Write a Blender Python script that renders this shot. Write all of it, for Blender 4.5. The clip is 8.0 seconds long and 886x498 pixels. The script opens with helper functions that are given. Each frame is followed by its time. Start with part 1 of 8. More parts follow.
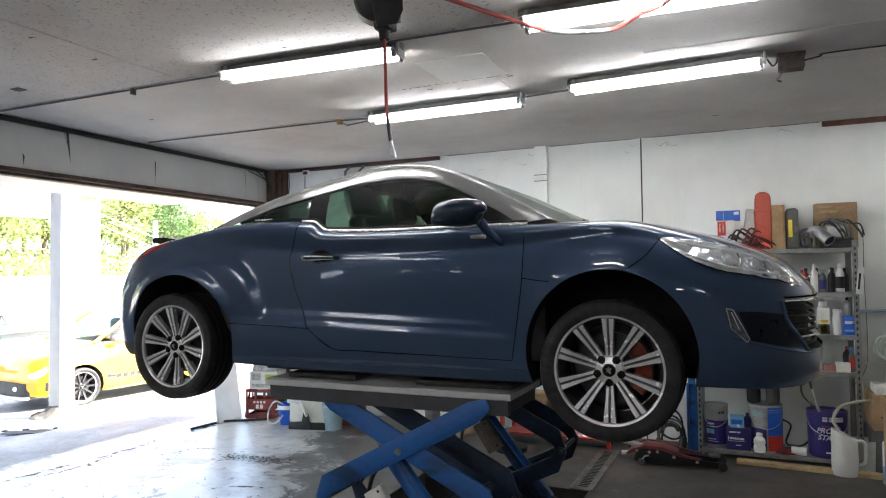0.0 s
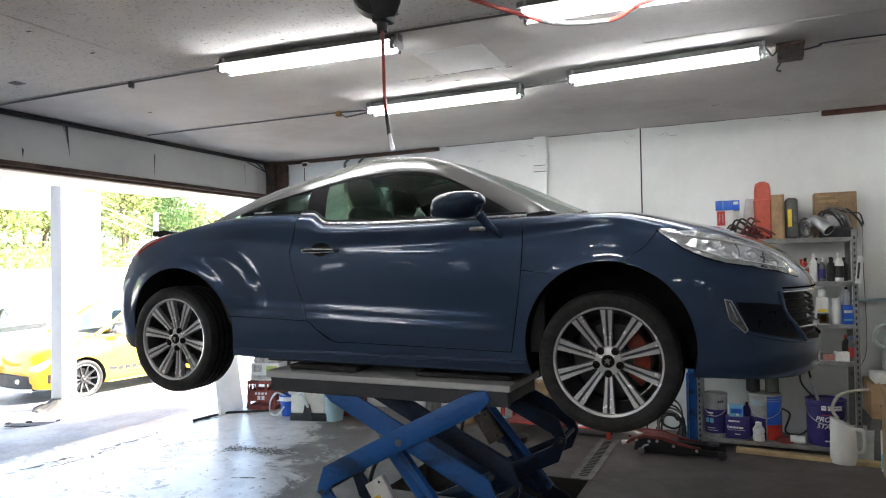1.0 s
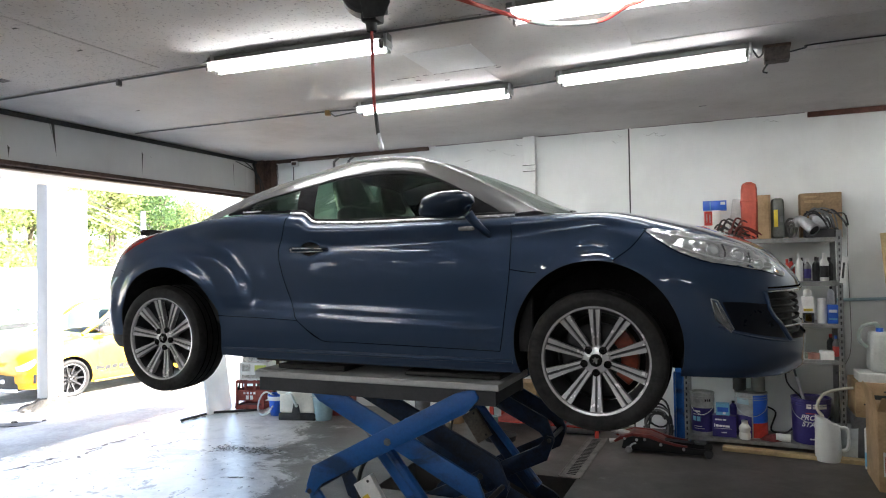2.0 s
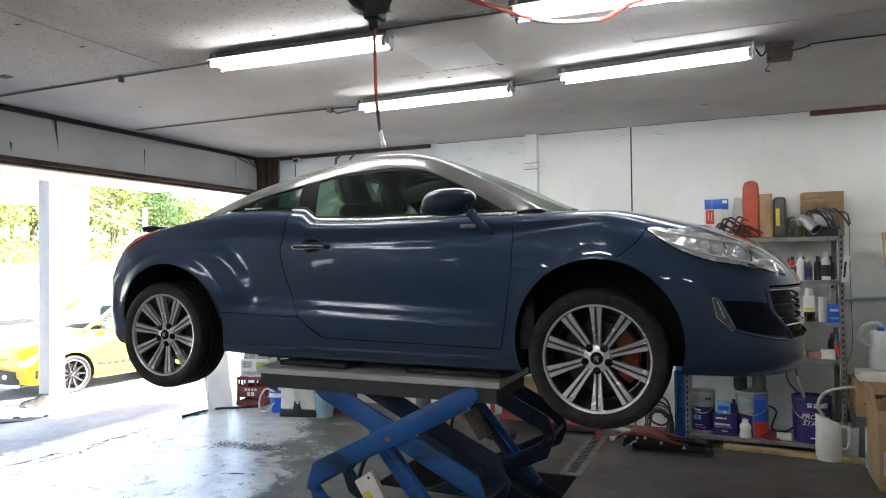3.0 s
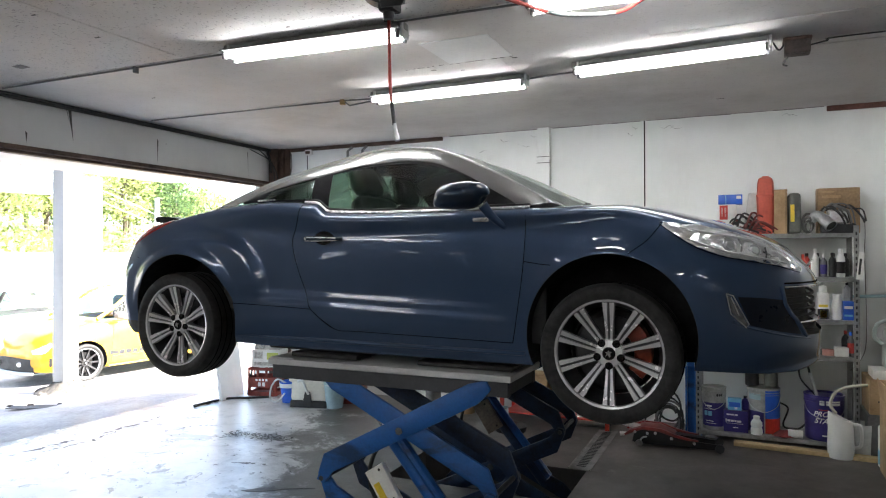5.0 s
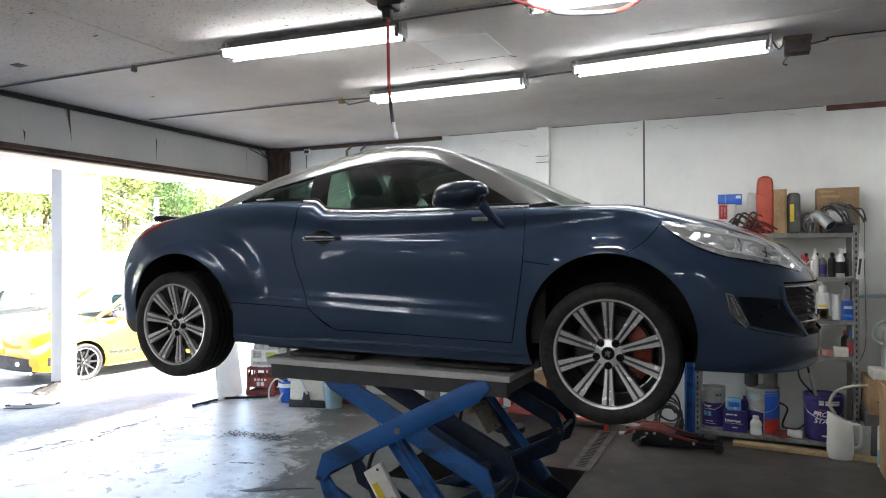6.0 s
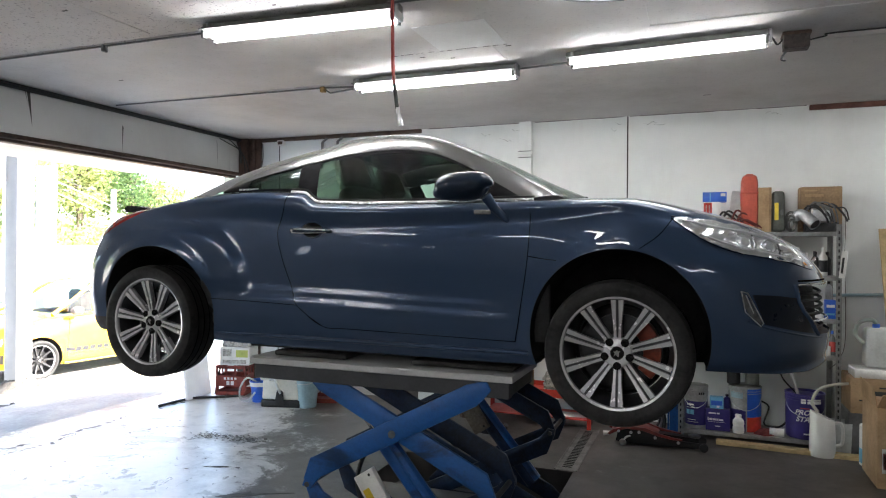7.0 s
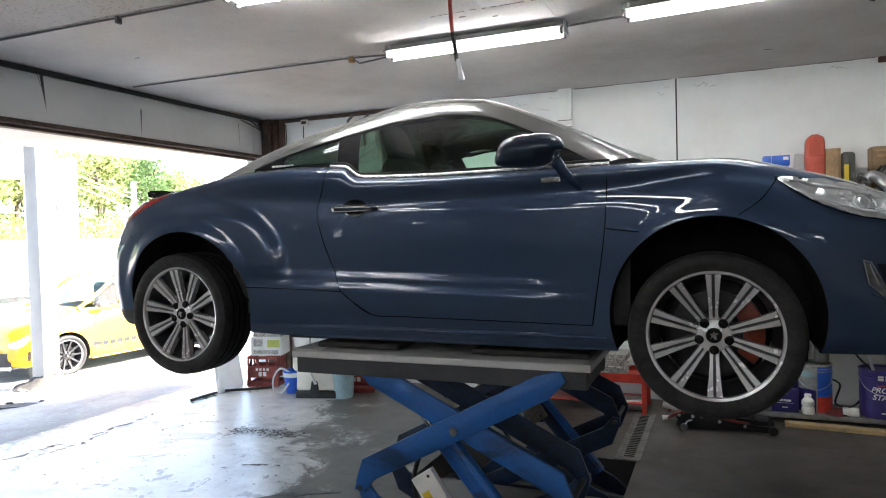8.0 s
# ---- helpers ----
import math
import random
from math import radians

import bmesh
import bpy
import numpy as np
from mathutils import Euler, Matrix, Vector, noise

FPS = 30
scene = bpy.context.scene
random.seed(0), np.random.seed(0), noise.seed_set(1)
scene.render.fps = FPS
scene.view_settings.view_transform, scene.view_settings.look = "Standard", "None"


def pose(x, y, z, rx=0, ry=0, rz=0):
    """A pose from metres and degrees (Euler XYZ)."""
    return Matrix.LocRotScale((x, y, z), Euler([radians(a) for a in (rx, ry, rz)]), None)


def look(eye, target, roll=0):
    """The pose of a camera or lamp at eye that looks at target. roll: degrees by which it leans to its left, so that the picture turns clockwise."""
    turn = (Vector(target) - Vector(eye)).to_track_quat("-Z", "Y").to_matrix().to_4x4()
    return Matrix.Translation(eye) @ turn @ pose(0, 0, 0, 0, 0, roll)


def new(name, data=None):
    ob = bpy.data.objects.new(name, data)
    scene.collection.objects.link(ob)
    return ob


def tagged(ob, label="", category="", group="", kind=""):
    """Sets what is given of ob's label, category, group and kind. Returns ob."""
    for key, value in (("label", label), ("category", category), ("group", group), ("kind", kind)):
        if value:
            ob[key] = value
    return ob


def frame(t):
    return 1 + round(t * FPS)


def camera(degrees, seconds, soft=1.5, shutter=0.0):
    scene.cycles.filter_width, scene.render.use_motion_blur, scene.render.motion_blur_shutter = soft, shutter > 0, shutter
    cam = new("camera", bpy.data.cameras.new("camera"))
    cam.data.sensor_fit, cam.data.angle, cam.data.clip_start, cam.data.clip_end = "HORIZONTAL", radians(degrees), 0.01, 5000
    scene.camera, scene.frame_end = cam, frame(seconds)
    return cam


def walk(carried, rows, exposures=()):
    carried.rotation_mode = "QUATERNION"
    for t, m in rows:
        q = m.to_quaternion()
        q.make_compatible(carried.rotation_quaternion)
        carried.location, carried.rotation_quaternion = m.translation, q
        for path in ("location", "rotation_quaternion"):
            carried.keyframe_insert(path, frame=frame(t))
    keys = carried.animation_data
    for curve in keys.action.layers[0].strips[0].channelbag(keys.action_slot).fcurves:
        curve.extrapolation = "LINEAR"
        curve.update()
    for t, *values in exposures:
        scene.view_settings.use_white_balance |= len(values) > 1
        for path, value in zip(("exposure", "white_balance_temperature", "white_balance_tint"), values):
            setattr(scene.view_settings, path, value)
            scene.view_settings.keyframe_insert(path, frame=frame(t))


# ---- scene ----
cam = camera(66.7, 8.0, soft=1.1)
PATH = [
    (0, (0.039, 0.027, 1.631), (-0.777, 1.852, 1.703), -0.7),
    (0.5, (0.044, 0.031, 1.642), (-0.78, 1.853, 1.689), -1.0),
    (1, (0.048, 0.022, 1.641), (-0.77, 1.847, 1.684), -1.0),
    (1.5, (0.053, 0.018, 1.642), (-0.742, 1.853, 1.685), -1.1),
    (3, (0.054, 0.013, 1.642), (-0.739, 1.848, 1.675), -0.7),
    (3.5, (0.052, 0.014, 1.636), (-0.751, 1.845, 1.655), -0.5),
    (4, (0.046, 0.015, 1.646), (-0.765, 1.843, 1.662), -0.8),
    (4.5, (0.043, 0.01, 1.646), (-0.779, 1.833, 1.658), -0.2),
    (6, (0.039, 0.022, 1.643), (-0.78, 1.847, 1.654), -0.1),
    (6.5, (0.005, 0.044, 1.639), (-0.804, 1.874, 1.65), 0.8),
    (7, (-0.193, 0.102, 1.631), (-0.908, 1.97, 1.633), 0.4),
    (7.5, (-0.414, 0.159, 1.639), (-1.105, 2.035, 1.606), -0.5),
    (8, (-0.5, 0.369, 1.606), (-1.265, 2.216, 1.555), -1.5),
]
walk(cam, [(t, look(eye, target, roll)) for t, eye, target, roll in PATH])

# ---- world, sun, exposure ----
scene.view_settings.exposure = 3.45
world = bpy.data.worlds.new("sky")
scene.world = world
world.use_nodes = True
wn = world.node_tree
sky = wn.nodes.new("ShaderNodeTexSky")
sky.sky_type = "NISHITA"
sky.sun_disc = False
SUN_DIR = Vector((0.62, 0.36, 0.72)).normalized()
sky.sun_elevation = math.asin(SUN_DIR.z)
sky.sun_rotation = math.atan2(SUN_DIR.x, SUN_DIR.y)
sky.air_density, sky.dust_density = 1.0, 3.0
wn.links.new(sky.outputs[0], wn.nodes["Background"].inputs[0])
wn.nodes["Background"].inputs[1].default_value = 0.15
sun = new("sun", bpy.data.lights.new("sun", "SUN"))
sun.data.energy, sun.data.angle, sun.data.color = 4.5, radians(3.0), (1.0, 0.96, 0.88)
sun.matrix_world = look(SUN_DIR * 40, (0, 0, 0))

# ---- materials ----
MATS = {}


def pm(name, color, rough=0.5, metal=0.0, var=0.12, scale=6.0, bump=0.1, coat=0.0, grime=0.0, emit=0.0, spec=0.5, fine=60.0):
    """Painted, plastic, metal or card surface: colour with stains at one scale and grain at another."""
    if name in MATS:
        return MATS[name]
    m = bpy.data.materials.new(name)
    m.use_nodes = True
    nt = m.node_tree
    b = nt.nodes["Principled BSDF"]
    co = nt.nodes.new("ShaderNodeTexCoord")
    n1 = nt.nodes.new("ShaderNodeTexNoise")
    n1.inputs["Scale"].default_value, n1.inputs["Detail"].default_value, n1.inputs["Roughness"].default_value = scale, 6, 0.65
    n2 = nt.nodes.new("ShaderNodeTexNoise")
    n2.inputs["Scale"].default_value, n2.inputs["Detail"].default_value = fine, 3
    nt.links.new(co.outputs["Object"], n1.inputs["Vector"])
    nt.links.new(co.outputs["Object"], n2.inputs["Vector"])
    add = nt.nodes.new("ShaderNodeMath")
    add.operation = "MULTIPLY_ADD"
    nt.links.new(n2.outputs[0], add.inputs[0])
    add.inputs[1].default_value = 0.35
    nt.links.new(n1.outputs[0], add.inputs[2])
    ramp = nt.nodes.new("ShaderNodeValToRGB")
    lo = [max(0.0, c * (1 - var * 1.6 - grime)) for c in color]
    hi = [min(1.0, c * (1 + var)) for c in color]
    ramp.color_ramp.elements[0].position, ramp.color_ramp.elements[1].position = 0.45, 0.82
    ramp.color_ramp.elements[0].color, ramp.color_ramp.elements[1].color = (*lo, 1), (*hi, 1)
    nt.links.new(add.outputs[0], ramp.inputs[0])
    nt.links.new(ramp.outputs[0], b.inputs["Base Color"])
    rr = nt.nodes.new("ShaderNodeMapRange")
    rr.inputs[1].default_value, rr.inputs[2].default_value = 0.4, 0.9
    rr.inputs[3].default_value, rr.inputs[4].default_value = min(1, rough * 1.15), rough * 0.85
    nt.links.new(add.outputs[0], rr.inputs[0])
    nt.links.new(rr.outputs[0], b.inputs["Roughness"])
    b.inputs["Metallic"].default_value = metal
    b.inputs["Specular IOR Level"].default_value = spec
    if coat:
        b.inputs["Coat Weight"].default_value, b.inputs["Coat Roughness"].default_value = coat, 0.03
    if bump:
        bp = nt.nodes.new("ShaderNodeBump")
        bp.inputs["Strength"].default_value, bp.inputs["Distance"].default_value = bump, 0.004
        nt.links.new(n2.outputs[0], bp.inputs["Height"])
        nt.links.new(bp.outputs[0], b.inputs["Normal"])
    if emit:
        b.inputs["Emission Color"].default_value, b.inputs["Emission Strength"].default_value = (*color, 1), emit
    MATS[name] = m
    return m


def clear(name, tint, rough=0.0, haze=None, dust=0.12):
    """Thin clear sheet: tinted see-through with a mirror gloss that grows at grazing angles."""
    if name in MATS:
        return MATS[name]
    m = bpy.data.materials.new(name)
    m.use_nodes = True
    nt = m.node_tree
    nt.nodes.remove(nt.nodes["Principled BSDF"])
    tr, gl, mix, fr = [nt.nodes.new(k) for k in ("ShaderNodeBsdfTransparent", "ShaderNodeBsdfGlossy", "ShaderNodeMixShader", "ShaderNodeLayerWeight")]
    tr.inputs[0].default_value = (*tint, 1)
    gl.inputs["Roughness"].default_value = rough
    fr.inputs[0].default_value = 0.5
    steep, refl = nt.nodes.new("ShaderNodeMath"), nt.nodes.new("ShaderNodeMath")
    steep.operation, refl.operation = "POWER", "MULTIPLY_ADD"
    steep.inputs[1].default_value = 5.0
    refl.inputs[1].default_value, refl.inputs[2].default_value = 0.94, 0.045
    nt.links.new(fr.outputs["Facing"], steep.inputs[0])
    nt.links.new(steep.outputs[0], refl.inputs[0])
    nt.links.new(refl.outputs[0], mix.inputs[0])
    nt.links.new(tr.outputs[0], mix.inputs[1])
    nt.links.new(gl.outputs[0], mix.inputs[2])
    last = mix
    if haze:
        df, mx = nt.nodes.new("ShaderNodeBsdfDiffuse"), nt.nodes.new("ShaderNodeMixShader")
        df.inputs[0].default_value = (*haze, 1)
        # dust is only the share of flat haze colour mixed in
        mx.inputs[0].default_value = dust
        nt.links.new(mix.outputs[0], mx.inputs[1])
        nt.links.new(df.outputs[0], mx.inputs[2])
        last = mx
    nt.links.new(last.outputs[0], nt.nodes["Material Output"].inputs[0])
    MATS[name] = m
    return m


def glow(name, color, strength):
    m = bpy.data.materials.new(name)
    m.use_nodes = True
    b = m.node_tree.nodes["Principled BSDF"]
    b.inputs["Base Color"].default_value = (0.9, 0.9, 0.9, 1)
    b.inputs["Emission Color"].default_value, b.inputs["Emission Strength"].default_value = (*color, 1), strength
    MATS[name] = m
    return m


def nodes_of(name):
    m = bpy.data.materials.new(name)
    m.use_nodes = True
    MATS[name] = m
    return m, m.node_tree, m.node_tree.nodes["Principled BSDF"]


def tex(nt, kind, vec, **vals):
    n = nt.nodes.new(kind)
    for k, v in vals.items():
        n.inputs[k.replace("_", " ")].default_value = v
    if vec is not None:
        nt.links.new(vec, n.inputs["Vector"])
    return n


def ramp_of(nt, fac, stops):
    r = nt.nodes.new("ShaderNodeValToRGB")
    els = r.color_ramp.elements
    while len(els) < len(stops):
        els.new(0.5)
    for e, (p, c) in zip(els, stops):
        e.position = p
        e.color = (*c, 1) if isinstance(c, tuple) else (c, c, c, 1)
    nt.links.new(fac, r.inputs[0])
    return r.outputs[0]


def mixc(nt, kind, fac, a, b):
    m = nt.nodes.new("ShaderNodeMix")
    m.data_type, m.blend_type = "RGBA", kind
    if isinstance(fac, (int, float)):
        m.inputs["Factor"].default_value = fac
    else:
        nt.links.new(fac, m.inputs["Factor"])
    for sock, v in ((m.inputs["A"], a), (m.inputs["B"], b)):
        if isinstance(v, tuple):
            sock.default_value = (*v, 1)
        else:
            nt.links.new(v, sock)
    return m.outputs["Result"]


def concrete_floor():
    """Worn, damp workshop concrete: grey with stains, wet film near the entrance, hairline cracks."""
    m, nt, b = nodes_of("workshop_concrete")
    co = nt.nodes.new("ShaderNodeTexCoord").outputs["Object"]
    big = tex(nt, "ShaderNodeTexNoise", co, Scale=0.9, Detail=8.0, Roughness=0.62)
    mid = tex(nt, "ShaderNodeTexNoise", co, Scale=4.0, Detail=8.0, Roughness=0.7)
    grain = tex(nt, "ShaderNodeTexNoise", co, Scale=90.0, Detail=3.0)
    base = ramp_of(nt, big.outputs[0], [(0.3, (0.066, 0.058, 0.050)), (0.55, (0.112, 0.10, 0.088)), (0.75, (0.160, 0.144, 0.126))])
    base = mixc(nt, "MULTIPLY", 0.75, base, ramp_of(nt, mid.outputs[0], [(0.35, 0.5), (0.5, 0.9), (0.7, 1.0)]))
    base = mixc(nt, "MULTIPLY", 0.35, base, ramp_of(nt, grain.outputs[0], [(0.3, 0.55), (0.7, 1.0)]))
    sep = nt.nodes.new("ShaderNodeSeparateXYZ")
    nt.links.new(co, sep.inputs[0])
    # pale flaked floor coating; daylight glare by the entrance is put into its paleness
    flake = tex(nt, "ShaderNodeTexNoise", co, Scale=1.9, Detail=12.0, Roughness=0.76, Distortion=0.3)
    near = nt.nodes.new("ShaderNodeMapRange")
    near.inputs[1].default_value, near.inputs[2].default_value, near.inputs[3].default_value, near.inputs[4].default_value = -0.6, -2.45, -0.23, 0.24
    slant = nt.nodes.new("ShaderNodeMath")
    slant.operation = "MULTIPLY_ADD"
    slant.inputs[1].default_value = 0.45
    nt.links.new(sep.outputs[1], slant.inputs[0])
    nt.links.new(sep.outputs[0], slant.inputs[2])
    nt.links.new(slant.outputs[0], near.inputs[0])
    fs = nt.nodes.new("ShaderNodeMath")
    fs.operation = "ADD"
    nt.links.new(flake.outputs[0], fs.inputs[0])
    nt.links.new(near.outputs[0], fs.inputs[1])
    rim = nt.nodes.new("ShaderNodeMapRange")
    rim.inputs[1].default_value, rim.inputs[2].default_value, rim.inputs[3].default_value, rim.inputs[4].default_value = -5.45, -5.85, 0.0, -0.36
    nt.links.new(sep.outputs[0], rim.inputs[0])
    fr = nt.nodes.new("ShaderNodeMath")
    fr.operation = "ADD"
    nt.links.new(fs.outputs[0], fr.inputs[0])
    nt.links.new(rim.outputs[0], fr.inputs[1])
    # no coating on the unseen floor, to keep bounce off the car's flank
    bay = nt.nodes.new("ShaderNodeMapRange")
    bay.inputs[1].default_value, bay.inputs[2].default_value, bay.inputs[3].default_value, bay.inputs[4].default_value = 2.9, 1.9, 0.0, -0.40
    nt.links.new(sep.outputs[1], bay.inputs[0])
    fb = nt.nodes.new("ShaderNodeMath")
    fb.operation = "ADD"
    nt.links.new(fr.outputs[0], fb.inputs[0])
    nt.links.new(bay.outputs[0], fb.inputs[1])
    coat_glare_mask = ramp_of(nt, fb.outputs[0], [(0.39, 0.0), (0.45, 0.16), (0.478, 0.62), (0.64, 1.0)])
    bare = tex(nt, "ShaderNodeTexNoise", co, Scale=3.4, Detail=11.0, Roughness=0.72, Distortion=0.6)
    coat_glare_mask = mixc(nt, "MULTIPLY", 1.0, coat_glare_mask, ramp_of(nt, bare.outputs[0], [(0.385, 0.30), (0.397, 1.0)]))
    worn = tex(nt, "ShaderNodeTexNoise", co, Scale=1.15, Detail=11.0, Roughness=0.68, Distortion=0.5)
    coat_glare_mask = mixc(nt, "MULTIPLY", 1.0, coat_glare_mask, ramp_of(nt, worn.outputs[0], [(0.415, 0.50), (0.428, 1.0)]))
    pale = mixc(nt, "MULTIPLY", 0.5, (0.78, 0.775, 0.76), ramp_of(nt, mid.outputs[0], [(0.33, 0.5), (0.5, 1.0)]))
    base = mixc(nt, "MIX", coat_glare_mask, base, pale)
    nt.links.new(base, b.inputs["Base Color"])
    damp = nt.nodes.new("ShaderNodeMapRange")
    damp.inputs[1].default_value, damp.inputs[2].default_value = -1.2, -3.6
    damp.inputs[3].default_value, damp.inputs[4].default_value = 0.0, 0.26
    nt.links.new(sep.outputs[0], damp.inputs[0])
    wetn = tex(nt, "ShaderNodeTexNoise", co, Scale=1.7, Detail=9.0, Roughness=0.66, Distortion=0.4)
    s = nt.nodes.new("ShaderNodeMath")
    s.operation = "ADD"
    nt.links.new(wetn.outputs[0], s.inputs[0])
    nt.links.new(damp.outputs[0], s.inputs[1])
    rough = ramp_of(nt, s.outputs[0], [(0.44, 0.5), (0.58, 0.40), (0.66, 0.34), (0.8, 0.32)])
    nt.links.new(rough, b.inputs["Roughness"])
    nt.links.new(ramp_of(nt, coat_glare_mask, [(0.0, 0.45), (1.0, 1.0)]), b.inputs["Specular IOR Level"])
    b.inputs["IOR"].default_value = 1.55
    bp = nt.nodes.new("ShaderNodeBump")
    bp.inputs["Strength"].default_value, bp.inputs["Distance"].default_value = 0.25, 0.01
    h = mixc(nt, "ADD", 0.3, mid.outputs[0], grain.outputs[0])
    nt.links.new(h, bp.inputs["Height"])
    nt.links.new(bp.outputs[0], b.inputs["Normal"])
    return m


def ceiling_board():
    """Off-white mineral fibre board with small pits and brownish stains."""
    m, nt, b = nodes_of("ceiling_board")
    co = nt.nodes.new("ShaderNodeTexCoord").outputs["Object"]
    big = tex(nt, "ShaderNodeTexNoise", co, Scale=0.8, Detail=7.0, Roughness=0.65)
    pit = tex(nt, "ShaderNodeTexNoise", co, Scale=58.0, Detail=3.0, Roughness=0.6, Distortion=0.4)
    holes = ramp_of(nt, pit.outputs[0], [(0.35, 0.45), (0.40, 1.0)])
    sep = nt.nodes.new("ShaderNodeSeparateXYZ")
    nt.links.new(co, sep.inputs[0])
    near = nt.nodes.new("ShaderNodeMapRange")
    near.inputs[1].default_value, near.inputs[2].default_value, near.inputs[3].default_value, near.inputs[4].default_value = 3.36, 3.37, 0.85, 0.25
    nt.links.new(sep.outputs[1], near.inputs[0])
    holes = mixc(nt, "MIX", near.outputs[0], (1.0, 1.0, 1.0), holes)
    base = ramp_of(nt, big.outputs[0], [(0.3, (0.44, 0.418, 0.40)), (0.5, (0.56, 0.538, 0.52)), (0.7, (0.63, 0.61, 0.592))])
    base = mixc(nt, "MULTIPLY", 1.0, base, holes)
    nt.links.new(base, b.inputs["Base Color"])
    b.inputs["Roughness"].default_value = 0.9
    bp = nt.nodes.new("ShaderNodeBump")
    bp.inputs["Strength"].default_value, bp.inputs["Distance"].default_value = 0.5, 0.004
    nt.links.new(holes, bp.inputs["Height"])
    nt.links.new(bp.outputs[0], b.inputs["Normal"])
    return m


def wall_paint(name, tone):
    """White painted wall board, faintly yellowed, scuffed, with drip stains."""
    m, nt, b = nodes_of(name)
    co = nt.nodes.new("ShaderNodeTexCoord").outputs["Object"]
    mp = nt.nodes.new("ShaderNodeMapping")
    mp.inputs["Scale"].default_value = (3.0, 3.0, 0.5)
    nt.links.new(co, mp.inputs[0])
    drip = tex(nt, "ShaderNodeTexNoise", mp.outputs[0], Scale=2.2, Detail=8.0, Roughness=0.7)
    big = tex(nt, "ShaderNodeTexNoise", co, Scale=1.1, Detail=6.0, Roughness=0.6)
    speck = tex(nt, "ShaderNodeTexNoise", co, Scale=24.0, Detail=5.0, Roughness=0.75)
    base = ramp_of(nt, big.outputs[0], [(0.3, tuple(c * 0.86 for c in tone)), (0.6, tone)])
    base = mixc(nt, "MULTIPLY", 0.10, base, ramp_of(nt, drip.outputs[0], [(0.28, (0.6, 0.56, 0.5)), (0.46, (1.0, 1.0, 1.0))]))
    base = mixc(nt, "MULTIPLY", 0.6, base, ramp_of(nt, speck.outputs[0], [(0.22, (0.35, 0.32, 0.28)), (0.3, (1.0, 1.0, 1.0))]))
    nt.links.new(base, b.inputs["Base Color"])
    b.inputs["Roughness"].default_value = 0.62
    bp = nt.nodes.new("ShaderNodeBump")
    bp.inputs["Strength"].default_value, bp.inputs["Distance"].default_value = 0.12, 0.004
    nt.links.new(speck.outputs[0], bp.inputs["Height"])
    nt.links.new(bp.outputs[0], b.inputs["Normal"])
    return m


def car_paint(name, color, metal=0.35):
    """Clear-coated car paint with fine metal flake and a light film of dust."""
    m, nt, b = nodes_of(name)
    co = nt.nodes.new("ShaderNodeTexCoord").outputs["Object"]
    flake = tex(nt, "ShaderNodeTexNoise", co, Scale=900.0, Detail=1.0)
    dust = tex(nt, "ShaderNodeTexNoise", co, Scale=5.0, Detail=7.0, Roughness=0.7)
    base = mixc(nt, "MULTIPLY", 1.0, color, ramp_of(nt, flake.outputs[0], [(0.3, 0.75), (0.7, 1.15)]))
    base = mixc(nt, "MIX", ramp_of(nt, dust.outputs[0], [(0.5, 0.0), (0.85, 0.025)]), base, (0.2, 0.2, 0.19))
    nt.links.new(base, b.inputs["Base Color"])
    b.inputs["Metallic"].default_value = metal
    b.inputs["Roughness"].default_value = 0.38
    b.inputs["Specular IOR Level"].default_value = 0.08
    b.inputs["Coat Weight"].default_value = 1.0
    rr = ramp_of(nt, dust.outputs[0], [(0.4, 0.004), (0.8, 0.022)])
    nt.links.new(rr, b.inputs["Coat Roughness"])
    return m


def lift_paint(name, color):
    """Worn blue machine enamel with dark grease smears, rubbed dull patches and a little rust."""
    m, nt, b = nodes_of(name)
    co = nt.nodes.new("ShaderNodeTexCoord").outputs["Object"]
    mp = nt.nodes.new("ShaderNodeMapping")
    mp.inputs["Scale"].default_value = (1.0, 1.0, 2.2)
    nt.links.new(co, mp.inputs[0])
    smear = tex(nt, "ShaderNodeTexNoise", mp.outputs[0], Scale=2.6, Detail=7.0, Roughness=0.62, Distortion=0.5)
    rub = tex(nt, "ShaderNodeTexNoise", co, Scale=5.5, Detail=8.0, Roughness=0.7)
    rust = tex(nt, "ShaderNodeTexNoise", mp.outputs[0], Scale=4.2, Detail=9.0, Roughness=0.72)
    fine = tex(nt, "ShaderNodeTexNoise", co, Scale=70.0, Detail=3.0)
    base = mixc(nt, "MIX", ramp_of(nt, rub.outputs[0], [(0.48, 0.0), (0.75, 0.30)]), color, (0.045, 0.085, 0.17))
    base = mixc(nt, "MIX", ramp_of(nt, smear.outputs[0], [(0.38, 0.80), (0.45, 0.40), (0.53, 0.06), (0.60, 0.0)]), base, (0.007, 0.018, 0.042))
    base = mixc(nt, "MIX", ramp_of(nt, rust.outputs[0], [(0.62, 0.0), (0.72, 0.35)]), base, (0.085, 0.055, 0.075))
    base = mixc(nt, "MULTIPLY", 0.4, base, ramp_of(nt, fine.outputs[0], [(0.3, 0.6), (0.6, 1.0)]))
    nt.links.new(base, b.inputs["Base Color"])
    nt.links.new(ramp_of(nt, smear.outputs[0], [(0.40, 0.34), (0.6, 0.5)]), b.inputs["Roughness"])
    bp = nt.nodes.new("ShaderNodeBump")
    bp.inputs["Strength"].default_value, bp.inputs["Distance"].default_value = 0.08, 0.003
    nt.links.new(rub.outputs[0], bp.inputs["Height"])
    nt.links.new(bp.outputs[0], b.inputs["Normal"])
    return m


